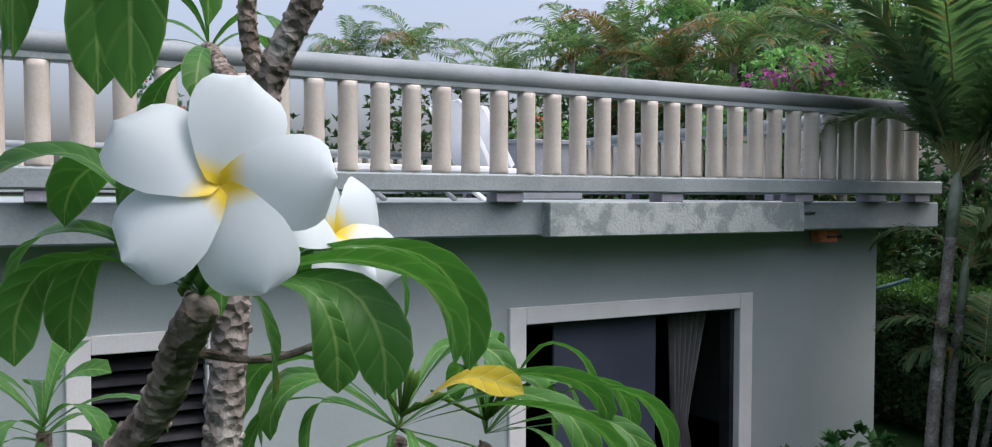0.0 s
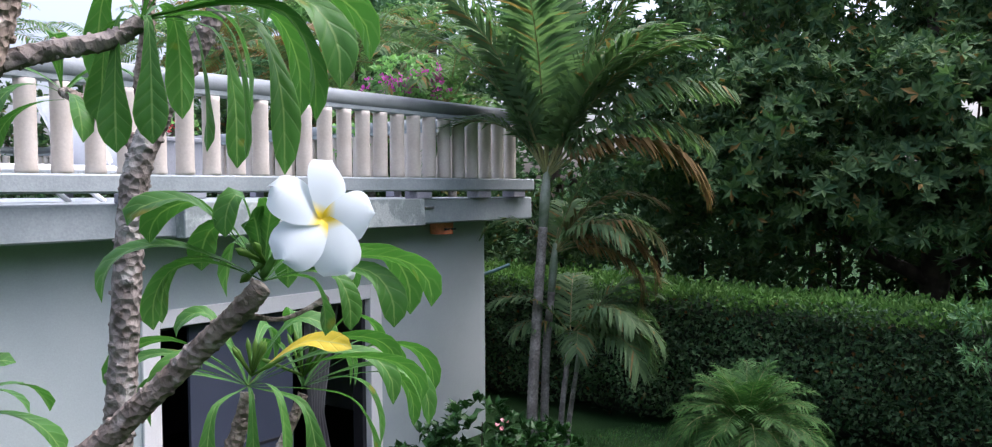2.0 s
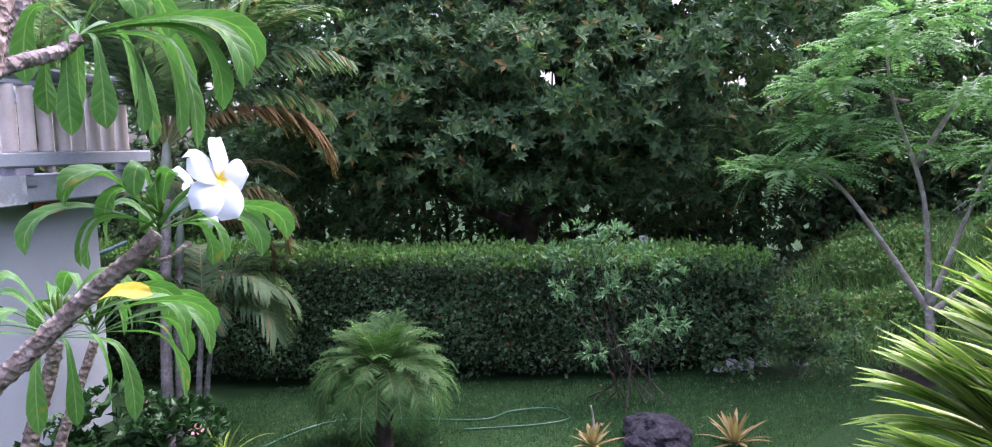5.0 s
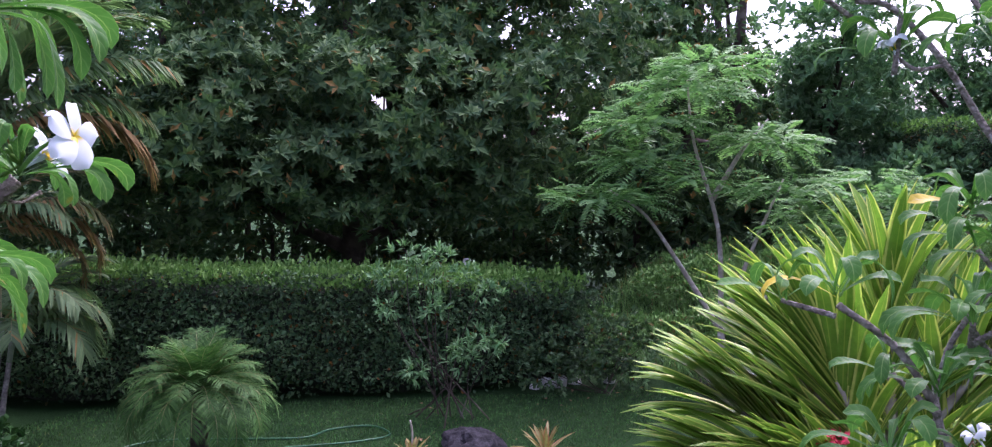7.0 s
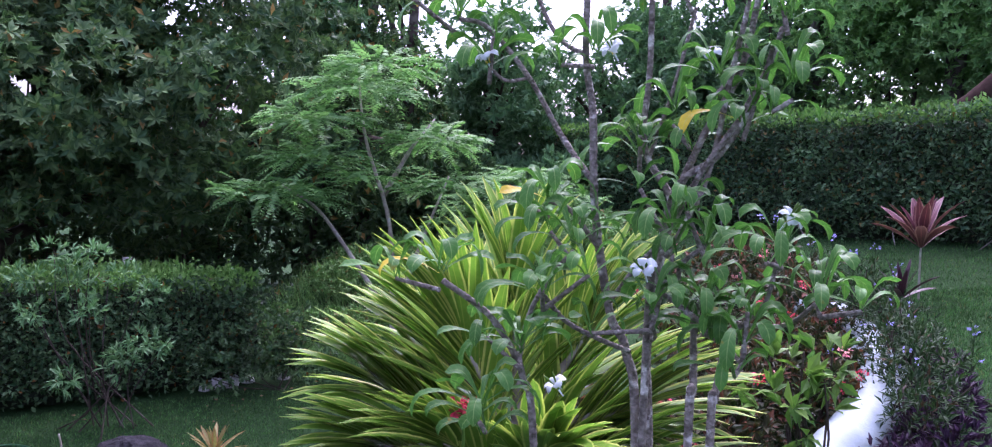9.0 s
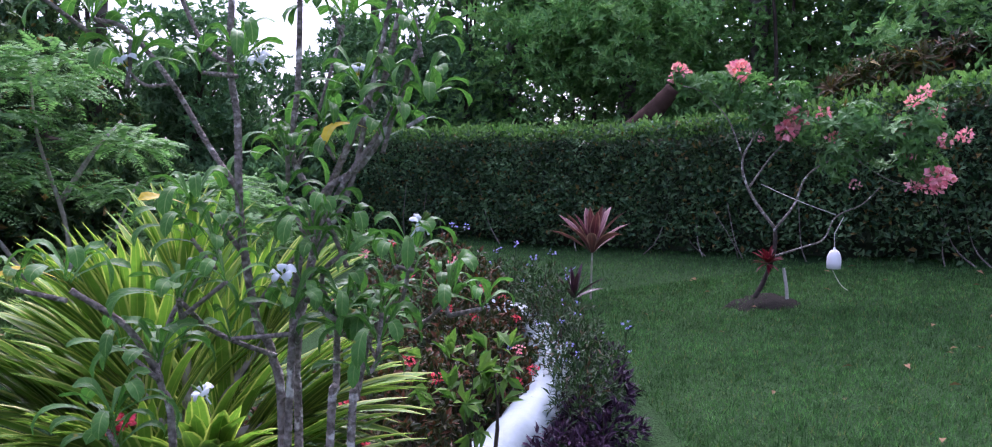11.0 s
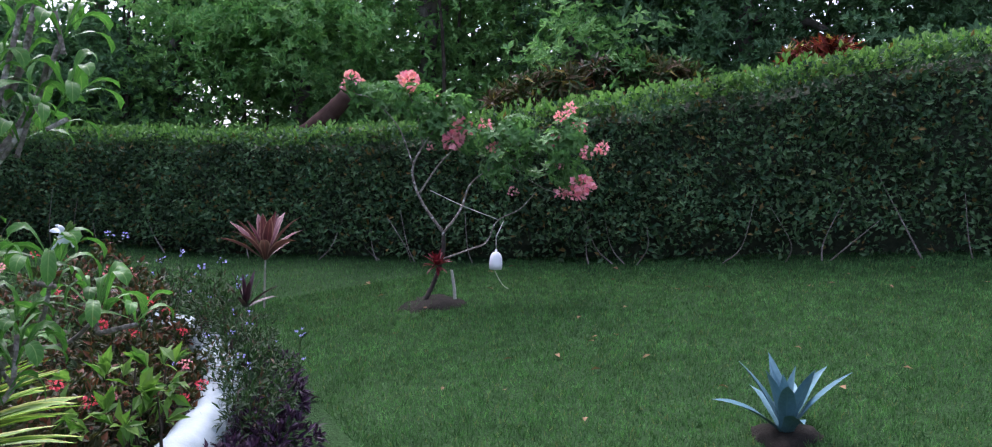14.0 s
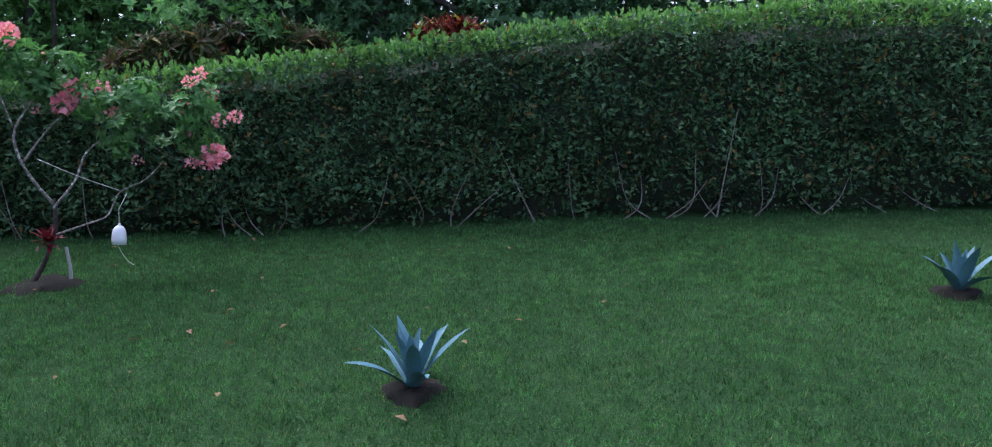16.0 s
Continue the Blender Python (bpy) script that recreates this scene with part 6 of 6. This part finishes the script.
for i, (x, y) in enumerate([(12.4, 5.0), (12.9, 4.0), (13.4, 3.0), (14.2, 4.6), (14.8, 2.6), (15.5, 0.8), (12.6, 6.0), (16.5, 2.0), (13.9, 0.0), (15.4, 4.8)]):
    z = float(ground(x, y))
    shrub("bank_weeds", (x, y, z), "rough green weeds and creepers on the bank", [((x, y, z + 0.2), (0.8, 0.8, 0.3)), ((x + 0.5, y - 0.4, z + 0.35), (0.5, 0.5, 0.35))], 560, 6, 0.10, 0.05, WEED, 200 + i, stems=3, group="weeds on the bank")


def tufts(name, label, centre, radius, n, h, mat, seed, w=0.006, zmax=None):
    """Upright grass in a patch."""
    g = np.random.default_rng(seed)
    a, r = g.uniform(0, 6.3, n), np.sqrt(g.random(n))
    x, y = centre[0] + radius[0] * r * np.cos(a), centre[1] + radius[1] * r * np.sin(a)
    b = np.stack([x, y, ground(x, y) - 0.01], -1)
    ax = np.array([0, 0, 1.0]) + 0.35 * g.normal(size=(n, 3))
    s = g.uniform(0.6, 1.3, n)
    ob = solid(name, *leaves(b, ax, g.normal(size=(n, 3)), h * s, w, 0.1, 0.35), mat)
    return tagged(ob, label, "grass", kind="stuff")


tufts("bank_grass", "long pale grass on the bank behind the young tree", (14.0, 2.8), (2.6, 3.0), 12000, 0.45, WEED, 301, 0.012)
tufts("foot_grass", "longer uncut grass round the foot of the leaning trunk", (8.02, -4.52), (0.24, 0.24), 260, 0.08, GRASSBLADE, 302, 0.008)


# ---- lawn blades ----
BARE = [(3.23, -4.73, 0.20, 1), (0.98, -8.83, 0.20, 2), (7.93, -4.66, 0.36, 3), (11.7, 2.9, 0.7, 4)]


def lawn():
    g = np.random.default_rng(77)
    parts = []
    for (x0, x1, y0, y1, n) in ((0.6, 9.5, -10.5, -2.4, 240000), (9, 16, -6, -0.5, 40000), (4.6, 12, 3.2, 9.5, 80000), (-1, 4, -13, -8, 40000), (-3, 0.6, -8.2, -2.2, 60000)):
        x, y = g.uniform(x0, x1, n), g.uniform(y0, y1, n)
        # stay in front of the hedges and out of the bed
        ok = (x * 0.62 - y * 0.78 < 11.6 + 0.0) | (y > 0)
        bed = (x < 9) & (y > -2.75 - 0.06 * (x - 5)) & (y < 3)
        ok &= ~bed
        ok &= ((x - 6) * 0.77 + (y - 10.25) * 0.64 < -0.15) | (y < 3)
        for cx, cy, r, k in BARE:
            ok &= np.hypot(x - cx, y - cy) > r * g.uniform(0.55, 1.05, n)
        x, y = x[ok], y[ok]
        m = len(x)
        clump = 0.9 + 0.22 * np.sin(x * 5.1 + np.sin(y * 3.7) * 2) * np.sin(y * 6.4 + x * 1.6)
        b = np.stack([x, y, ground(x, y) - 0.004], -1)
        ax = np.array([0, 0, 1.0]) + 0.55 * g.normal(size=(m, 3))
        ax[:, 2] = np.abs(ax[:, 2]) + 0.3
        ax = unit(ax)
        L = 0.045 * g.uniform(0.5, 1.4, m) * np.clip(clump, 0.5, 1.3)
        side = unit(np.cross(ax, g.normal(size=(m, 3)))) * 0.0040
        V = np.stack([b - side, b + side, b + ax * L[:, None]], 1).reshape(-1, 3)
        parts.append((V, np.arange(3 * m).reshape(-1, 3)))
    tagged(solid("lawn_grass", *join(parts), GRASSBLADE), "short mown grass blades of the lawn", "grass", kind="stuff")


lawn()


# ---- flower bed with its white kerb ----
def kerb():
    P = bend([(3.9, -0.98, 0), (4.6, -1.47, 0), (5.2, -1.84, 0), (5.95, -2.14, 0), (6.8, -2.30, 0), (7.7, -2.30, 0), (8.5, -2.1, 0)], 10)
    T = unit(np.gradient(P, axis=0))
    N = np.stack([T[:, 1], -T[:, 0], 0 * T[:, 0]], -1)
    a = np.linspace(-0.35, math.pi + 0.35, 15)
    V = []
    for i, (p, n) in enumerate(zip(P, N)):
        z = float(ground(p[0], p[1]))
        wob = 1 + 0.04 * math.sin(i * 1.3) + 0.03 * math.sin(i * 0.4)
        V.append(np.stack([p[0] + n[0] * 0.17 * wob * np.cos(a), p[1] + n[1] * 0.17 * wob * np.cos(a), z + 0.14 + 0.17 * wob * np.sin(a) - 0.02], -1))
    V = np.array(V)
    k = len(a)
    i, j = np.meshgrid(np.arange(len(P) - 1), np.arange(k - 1), indexing="ij")
    q = (i * k + j).ravel()
    base = V[:, [0, -1]].copy()
    base[..., 2] -= 0.25
    W = np.concatenate([base[:, :1], V, base[:, 1:]], 1)
    k += 2
    i, j = np.meshgrid(np.arange(len(P) - 1), np.arange(k - 1), indexing="ij")
    q = (i * k + j).ravel()
    ob = solid("garden_kerb", W, np.stack([q, q + 1, q + k + 1, q + k], -1), LIME, smooth=True)
    tagged(ob, "rounded white painted kerb curving round the flower bed", "kerb")


kerb()
for i, (x, y, s) in enumerate([(3.7, -0.65, 0.9), (4.3, -1.0, 0.9), (4.9, -1.15, 1.0), (5.4, -1.45, 0.9), (6.0, -1.55, 1.05), (6.6, -1.70, 1.3), (7.3, -1.75, 1.4), (8.0, -1.5, 1.45), (5.6, -0.9, 1.45), (6.8, -1.15, 1.6), (4.5, -0.3, 1.0), (5.65, -1.75, 0.6), (6.4, -2.0, 0.5), (7.2, -2.1, 0.55)]):
    y += 0.10
    z = float(ground(x, y))
    t = shrub("ixora_bush", (x, y, z), "low ixora bush with reddish leaves and coral flower heads", [((x, y, z + 0.36 * s), (0.42, 0.38, 0.34 * s)), ((x + 0.2, y - 0.1, z + 0.5 * s), (0.3, 0.28, 0.24 * s))], 210, 6, 0.07, 0.03, IXLEAF, 400 + i, stems=8, group="ixora in the bed")
    g = np.random.default_rng(500 + i)
    blooms(t, [(x + 0.3 * g.normal(), y + 0.25 * g.normal(), z + s * g.uniform(0.5, 0.8)) for k in range(2)], 0.036, REDPET if i % 3 else PINKPET, 600 + i, 26, petal=0.6)
shrub("green_shrub", on(4.5, -1.45), "bushy shrub with large fresh green leaves by the kerb", [((4.40, -1.28, 1.98), (0.18, 0.2, 0.16)), ((4.48, -1.52, 2.02), (0.15, 0.15, 0.12)), ((4.35, -1.40, 1.78), (0.22, 0.22, 0.18))], 26, 6, 0.12, 0.05, LIMELEAF, 85, stems=8)
for i, (x, y, s) in enumerate([(5.2, -2.45, 0.7), (5.7, -2.55, 0.8), (6.3, -2.62, 0.85), (6.9, -2.72, 0.8), (7.6, -2.75, 0.8), (8.3, -2.75, 0.9), (8.9, -2.5, 0.9), (5.9, -2.5, 0.5), (6.6, -2.68, 0.55), (7.4, -2.6, 0.9)]):
    y += 0.25
    z = float(ground(x, y))
    t = shrub("ruellia", (x, y, z), "straggly ruellia with thin dull leaves and violet flowers", [((x, y, z + 0.28 * s), (0.36, 0.30, 0.28 * s)), ((x, y, z + 0.5 * s), (0.3, 0.26, 0.2 * s))], 150, 5, 0.07, 0.016, RUELEAF, 430 + i, stems=12, group="ruellia along the kerb")
    g = np.random.default_rng(530 + i)
    blooms(t, [(x + 0.2 * g.normal(), y + 0.2 * g.normal(), z + s * g.uniform(0.55, 0.8)) for k in range(2)], 0.022, BLUEPET, 630 + i, 5)
for i, (x, y) in enumerate([(4.7, -2.25), (5.1, -2.55), (5.5, -2.5), (5.9, -2.75), (6.5, -2.85)]):
    y += 0.25
    z = float(ground(x, y))
    shrub("purple_heart", (x, y, z), "low spreading purple-leaved ground cover", [((x, y, z + 0.10), (0.32, 0.28, 0.14))], 130, 5, 0.075, 0.022, PURPLE, 460 + i, stems=4, group="purple ground cover")
rosette_plant("cordyline", on(7.9, -2.75), "small dark purple cordyline among the ruellia", "cordyline", [(on(7.9, -2.75, 0.3), (0, 0, 1), 16, 0.40)], 0.045, DARKCORDY, 58, 5, 2, 20, 85, 0.5, 0.15, [([on(7.9, -2.75), on(7.9, -2.75, 0.32)], 0.012)])
for i, (x, y, z) in enumerate([(7.87, -2.34, 2.32), (7.90, -2.17, 2.44), (7.92, -2.00, 2.38), (7.84, -2.51, 2.37), (8.45, -1.74, 2.56), (8.46, -1.62, 2.58), (5.94, -2.70, 1.99)]):
    g = np.random.default_rng(700 + i)
    t = thing("wild_petunia", on(x, y), "tall ruellia stalk with violet flowers", "flower", "ruellia stalks")
    solid("stalk", *tube(bend([on(x, y), (x + 0.03, y, (z + float(ground(x, y))) / 2), (x, y, z)], 4), np.linspace(0.005, 0.003, 9), 5), RUELEAF, t)
    q = np.array([[x, y, float(ground(x, y)) + h] for h in np.linspace(0.1, z - float(ground(x, y)) - 0.05, 7)])
    solid("foliage", *sprigs(g, q, np.tile([0, 0, 1.0], (7, 1)), 3, 0.09, 0.018), RUELEAF, t)
    blooms(t, [(x, y, z)], 0.03, BLUEPET, 720 + i, 8)

# ---- pink mussaenda with its stake, cord and hanging bottle ----
mus = thing("mussaenda_tree", on(8.0, -4.6), "small pink mussaenda tree with a leaning pale trunk", "tree")
mz = float(ground(8.0, -4.6)) - 0.05
MUS = [([(8.02, -4.57, mz), (7.95, -4.70, 2.14), (7.92, -4.77, 2.43), (7.92, -4.77, 2.65)], 0.030, 0.022),
       ([(7.92, -4.77, 2.64), (8.02, -4.55, 2.97), (8.06, -4.46, 3.29), (8.01, -4.57, 3.57), (7.96, -4.69, 3.76)], 0.020, 0.008),
       ([(7.92, -4.77, 2.64), (7.85, -4.92, 2.88), (7.79, -5.03, 3.19), (7.63, -5.32, 3.41)], 0.016, 0.008),
       ([(8.03, -4.52, 3.03), (7.96, -4.69, 3.32), (7.89, -4.83, 3.51)], 0.013, 0.007),
       ([(8.06, -4.46, 3.35), (8.12, -4.31, 3.73), (8.22, -4.07, 3.99), (8.28, -3.89, 4.05)], 0.010, 0.005),
       ([(8.02, -4.55, 3.54), (8.05, -4.49, 3.86), (8.09, -4.40, 4.08)], 0.008, 0.005),
       ([(7.93, -4.75, 2.36), (7.80, -5.00, 2.47), (7.71, -5.17, 2.56), (7.66, -5.26, 2.78), (7.55, -5.46, 2.91), (7.45, -5.6, 3.1)], 0.012, 0.006),
       ([(7.63, -5.32, 3.41), (7.47, -5.58, 3.47), (7.33, -5.80, 3.71)], 0.008, 0.004),
       ([(7.63, -5.32, 3.41), (7.47, -5.58, 3.19), (7.34, -5.78, 3.09)], 0.008, 0.004)]
for i, (q, a, b) in enumerate(MUS):
    solid("trunk" if i == 0 else "branch", *limb(q, a * 0.85, b * 0.85, 8, 6, 0.08, i), BLOTCHBARK if i == 0 else LICHENBARK, mus, smooth=True)
gm = np.random.default_rng(95)
mparts = []
for c, r in [((7.57, -5.42, 3.69), 0.26), ((7.43, -5.63, 3.45), 0.30), ((7.30, -5.84, 3.56), 0.28), ((7.78, -5.03, 3.62), 0.26), ((8.05, -4.55, 3.98), 0.26), ((7.92, -4.80, 3.95), 0.24), ((7.27, -5.89, 3.74), 0.22), ((7.62, -5.31, 3.35), 0.28), ((7.25, -5.92, 3.30), 0.24), ((8.25, -4.20, 4.08), 0.20), ((8.45, -3.98, 4.12), 0.14), ((7.95, -4.62, 3.70), 0.20)]:
    p, o = shell(gm, int(125 * r), c, (r, r, r * 0.8), 0.2)
    mparts.append(rosettes(gm, p, o + [0, 0, 0.3], 6, 0.105, 0.052, 0.25, droop=0.3))
solid("crown", *join(mparts), MUSLEAF, mus)
for i, p in enumerate([(8.52, -3.94, 4.20), (8.26, -4.47, 4.23), (7.80, -4.88, 3.71), (7.79, -4.79, 3.60), (7.07, -5.92, 3.18), (7.64, -5.18, 3.54), (7.73, -5.12, 3.77), (7.28, -5.78, 3.87), (7.32, -5.91, 3.97), (7.14, -5.90, 3.77), (7.33, -5.71, 3.63), (7.29, -5.76, 3.40), (7.05, -5.95, 3.51), (6.96, -6.08, 3.56), (7.23, -5.77, 3.10), (7.09, -5.88, 3.08), (7.93, -4.61, 3.51), (7.99, -4.70, 4.02), (7.45, -5.32, 3.09)]):
    blooms(mus, [p], 0.10 if i < 5 else 0.045 if i > 15 else 0.062, PINKPET, 800 + i, 60 if i < 5 else 14 if i > 15 else 30, petal=0.75)
solid("cord", *tube(bend([(7.98, -4.63, 3.08), (7.83, -4.94, 2.93), (7.66, -5.26, 2.80)], 6), 0.004, 5), ROPE, mus, "pale cord tied across the branches")
rosette_plant("bromeliad", (7.86, -4.70, 2.28), "dark red bromeliad tied to the trunk", "bromeliad", [((7.86, -4.68, 2.30), (-0.5, 0.2, 0.8), 26, 0.17)], 0.035, BROMRED, 59, 5, 2, 0, 80, 0.6, 0.2)
tagged(solid("stake", *tube([(7.80, -4.88, float(ground(7.8, -4.88)) - 0.1), (7.81, -4.86, 2.08), (7.83, -4.83, 2.26)], [0.019, 0.018, 0.017], 8, 0.1), STAKE), "short grey wooden stake beside the leaning trunk", "stake")


def bottle():
    t = thing("hanging_bottle", (7.595, -5.225, 2.28), "upturned white plastic bottle hanging as a weight on a cord", "bottle")
    prof = [(0.15, 0.014), (0.128, 0.015), (0.124, 0.030), (0.110, 0.052), (0.085, 0.070), (0.05, 0.081), (0.0, 0.085), (-0.055, 0.082), (-0.058, 0.076), (-0.02, 0.072)]
    solid("body", *tube([(0, 0, z + 0.06) for z, r in prof], [r * 0.8 for z, r in prof], 20, 0.02, cap=False), PLASTIC, t, smooth=True, local=True)
    solid("cord", *tube([(0, 0, 0.20), (0.01, 0, 0.34), (0.04, -0.1, 0.50)], 0.004, 5), ROPE, t, local=True)
    solid("tail", *tube(bend([(0.03, 0, 0.0), (0.0, -0.03, -0.08), (-0.02, -0.08, -0.16), (-0.03, -0.14, -0.20)], 4), 0.004, 5), ROPE, t, local=True)


bottle()

# ---- crotons, log and post behind the hedges ----
for i, (x, y, z, r, m) in enumerate([(10.83, -7.65, 4.62, 0.36, CROTON), (10.57, -8.06, 4.74, 0.42, CROTON), (10.33, -8.41, 4.86, 0.40, IXLEAF), (10.11, -8.71, 4.98, 0.34, MUSLEAF), (9.88, -9.01, 4.88, 0.36, CROTON), (9.60, -9.35, 4.82, 0.30, CROTON), (8.20, -10.23, 5.02, 0.20, REDLEAF), (7.88, -10.50, 5.10, 0.18, REDLEAF), (11.05, -7.30, 4.45, 0.36, CROTON)]):
    b = on(x, y)
    g = np.random.default_rng(850 + i)
    t = thing("croton", b, "croton with red and yellow leaves behind the hedge", "croton", "crotons behind the hedge")
    solid("stem", *limb([b, (x, y, (b[2] + z) / 2), (x, y, z)], 0.03, 0.015, 7), WOODFAR, t)
    p, o = shell(g, 26, (x, y, z), (r, r, r * 0.7), 0.2)
    solid("foliage", *rosettes(g, p, o + [0, 0, 0.8], 9, 0.28, 0.055, 0.8, droop=0.35), m, t)
log = thing("leaning_trunk", on(13.7, -4.0), "thick reddish cut trunk leaning behind the hedge", "trunk")
solid("bark", *limb([on(13.7, -4.0, -0.1), (13.45, -4.5, 3.5), (13.11, -5.13, 4.22), (12.97, -5.42, 4.60)], 0.20, 0.13, 12, 6, 0.08), LOG, log, smooth=True)
tagged(solid("garden_post", *tube([(10.4, 6.4, -0.1), (10.4, 6.4, 1.0), (10.4, 6.4, 1.74)], 0.06, 10, 0.06), STONE), "pale stone post behind the hedge", "post")


# ---- small things of the low garden ----
def rock(name, x, y, r, mat, label, seed, category="rock"):
    bm = bmesh.new()
    bmesh.ops.create_icosphere(bm, subdivisions=4, radius=1)
    for v in bm.verts:
        n = noise.fractal(v.co * 1.6 + Vector((seed, 0, 0)), 1.0, 2.0, 4)
        v.co *= 1 + 0.28 * n
        v.co = Vector((v.co.x * r[0], v.co.y * r[1], max(v.co.z, -0.4) * r[2]))
    V, F = np.array([v.co[:] for v in bm.verts]), np.array([[v.index for v in f.verts] for f in bm.faces])
    bm.free()
    ob = solid(name, V, F, mat)
    ob.matrix_basis = pose(*on(x, y, r[2] * 0.3), 0, 0, seed * 40)
    return tagged(ob, label, category)


rock("lava_rock", 7.52, 4.42, (0.54, 0.32, 0.20), ROCKM, "rough black lava rock on the lawn", 1)
for i, (x, y, s) in enumerate([(10.5, 5.15, 0.13), (10.62, 5.0, 0.10), (10.75, 5.05, 0.12), (10.35, 5.25, 0.08), (10.9, 4.9, 0.09), (11.2, 4.5, 0.08)]):
    rock("pale_stone", x, y, (s, s * 0.8, s * 0.8), STONE, "pale stone at the hedge's foot", 3 + i)


def line_on(pts, r, n=8):
    P = bend([(x, y, 0) for x, y in pts], n)
    P[:, 2] = ground(P[:, 0], P[:, 1]) + r * 1.3
    return tube(P, r, 6)


tagged(solid("garden_hose", *line_on([(4.9, 7.6), (5.6, 7.75), (6.1, 7.6), (6.6, 6.9), (7.0, 6.35), (7.4, 6.3), (7.75, 6.0), (7.6, 5.6), (7.2, 5.75), (6.6, 6.3)], 0.011), HOSE, smooth=True), "thin green garden hose lying in the grass", "hose")


def litter():
    g = np.random.default_rng(99)
    for i in range(70):
        if i < 46:
            x, y = g.uniform(3.0, 9.5), g.uniform(-9.0, -3.5)
        else:
            x, y = g.uniform(6.0, 11.0), g.uniform(3.6, 6.2)
        if x * 0.62 - y * 0.78 > 11.2 or (x < 9 and y > -3.2 and y < 3):
            continue
        b = np.array([on(x, y, 0.035)])
        L = g.uniform(0.05, 0.10)
        ob = solid("fallen_leaf", *leaves(b, g.normal(size=(1, 3)) * [1, 1, 0.1], np.array([[0, 0, 1.0]]) + 0.3 * g.normal(size=(1, 3)), L, L * 0.5), DEADLEAF)
        tagged(ob, "dry fallen leaf on the grass", "leaf", "fallen leaves")


litter()


def dirt(x, y, r, seed):
    """A low mound of bare earth round a plant."""
    g = np.random.default_rng(seed)
    a = np.linspace(0, 2 * np.pi, 28, endpoint=False)
    rings = [np.array([on(x, y, 0.055)])]
    for f, h in ((0.4, 0.052), (0.75, 0.042), (1.0, -0.02)):
        q = r * f * (1 + 0.18 * np.sin(3 * a + seed) + 0.1 * g.normal(size=28))
        X, Y = x + q * np.cos(a), y + q * np.sin(a)
        rings.append(np.stack([X, Y, ground(X, Y) + h], -1))
    V = np.concatenate(rings)
    j = np.arange(28)
    k = (j + 1) % 28
    F = [np.stack([0 * j, 1 + j, 1 + k], -1)] + [np.stack([1 + 28 * i + j, 29 + 28 * i + j, 29 + 28 * i + k, 1 + 28 * i + k], -1) for i in range(2)]
    tagged(solid("bare_earth", V, [F[0], np.concatenate(F[1:])], SOIL, smooth=True), "patch of bare earth in the lawn", "earth", kind="structure")


for x, y, r, s in BARE:
    dirt(x, y, r, s)

# terrace planter with its climbing flowers
pl = thing("planter", hw(6.88, 9.87, 2.966), "long grey planter box with a flowering climber on the terrace", "planter", turn=31.4)
V, F = box(-0.52, 0.52, -0.24, 0.24, 0, 0.78, 0.015)
V[:, :2] *= (0.9 + 0.1 * V[:, 2:3] / 0.78)
solid("box", V, F, PLANTER, pl, local=True)
solid("rim", *box(-0.56, 0.56, -0.28, 0.28, 0.74, 0.80, 0.012), PLANTER, pl, local=True)
cl = shrub("bougainvillea", hw(6.88, 9.87, 3.74), "small bougainvillea with red flowers growing in the planter", [(hw(6.75, 9.87, 4.0), (0.32, 0.2, 0.22)), (hw(7.1, 9.9, 3.95), (0.25, 0.2, 0.18)), (hw(6.5, 9.9, 3.9), (0.2, 0.2, 0.14))], 90, 4, 0.085, 0.055, FARBRIGHT, 86)
blooms(cl, [hw(6.6 + 0.55 * a, 9.7 + 0.2 * b, 3.85 + 0.25 * c) for a, b, c in np.random.default_rng(8).random((7, 3))], 0.045, REDPET, 87, 9)
pot = copy_thing(pl, Matrix.Translation(hw(2.20, 10.44, 2.966)) @ TURN)
pot["label"] = "grey planter box with a tall coral-flowered climber on the terrace"
tall = shrub("bougainvillea", hw(2.20, 10.44, 3.74), "leggy bougainvillea with coral flowers growing in the planter", [(hw(1.97, 10.44, 4.2), (0.22, 0.2, 0.30)), (hw(2.30, 10.44, 4.0), (0.2, 0.2, 0.22)), (hw(2.60, 10.5, 4.15), (0.25, 0.2, 0.3)), (hw(1.80, 10.4, 3.9), (0.2, 0.2, 0.15))], 120, 4, 0.075, 0.05, FARLEAF, 88)
blooms(tall, [hw(1.85 + 0.8 * a, 10.2 + 0.2 * b, 3.95 + 0.4 * c) for a, b, c in np.random.default_rng(9).random((16, 3))], 0.045, REDPET, 89, 10)
tagged(solid("drain_pipe", *tube([hw(9.02, 6.36, 0), hw(9.02, 6.36, 1.0), hw(9.02, 6.36, 2.0)], 0.03, 8), GREENPIPE), "dark green pipe up the house corner", "pipe")
tagged(solid("tap_arm", *tube([hw(9.02, 6.36, 1.97), hw(9.35, 6.38, 2.0), hw(9.75, 6.42, 2.05)], 0.025, 8), GREENPIPE), "dark green arm of the corner pipe", "pipe")
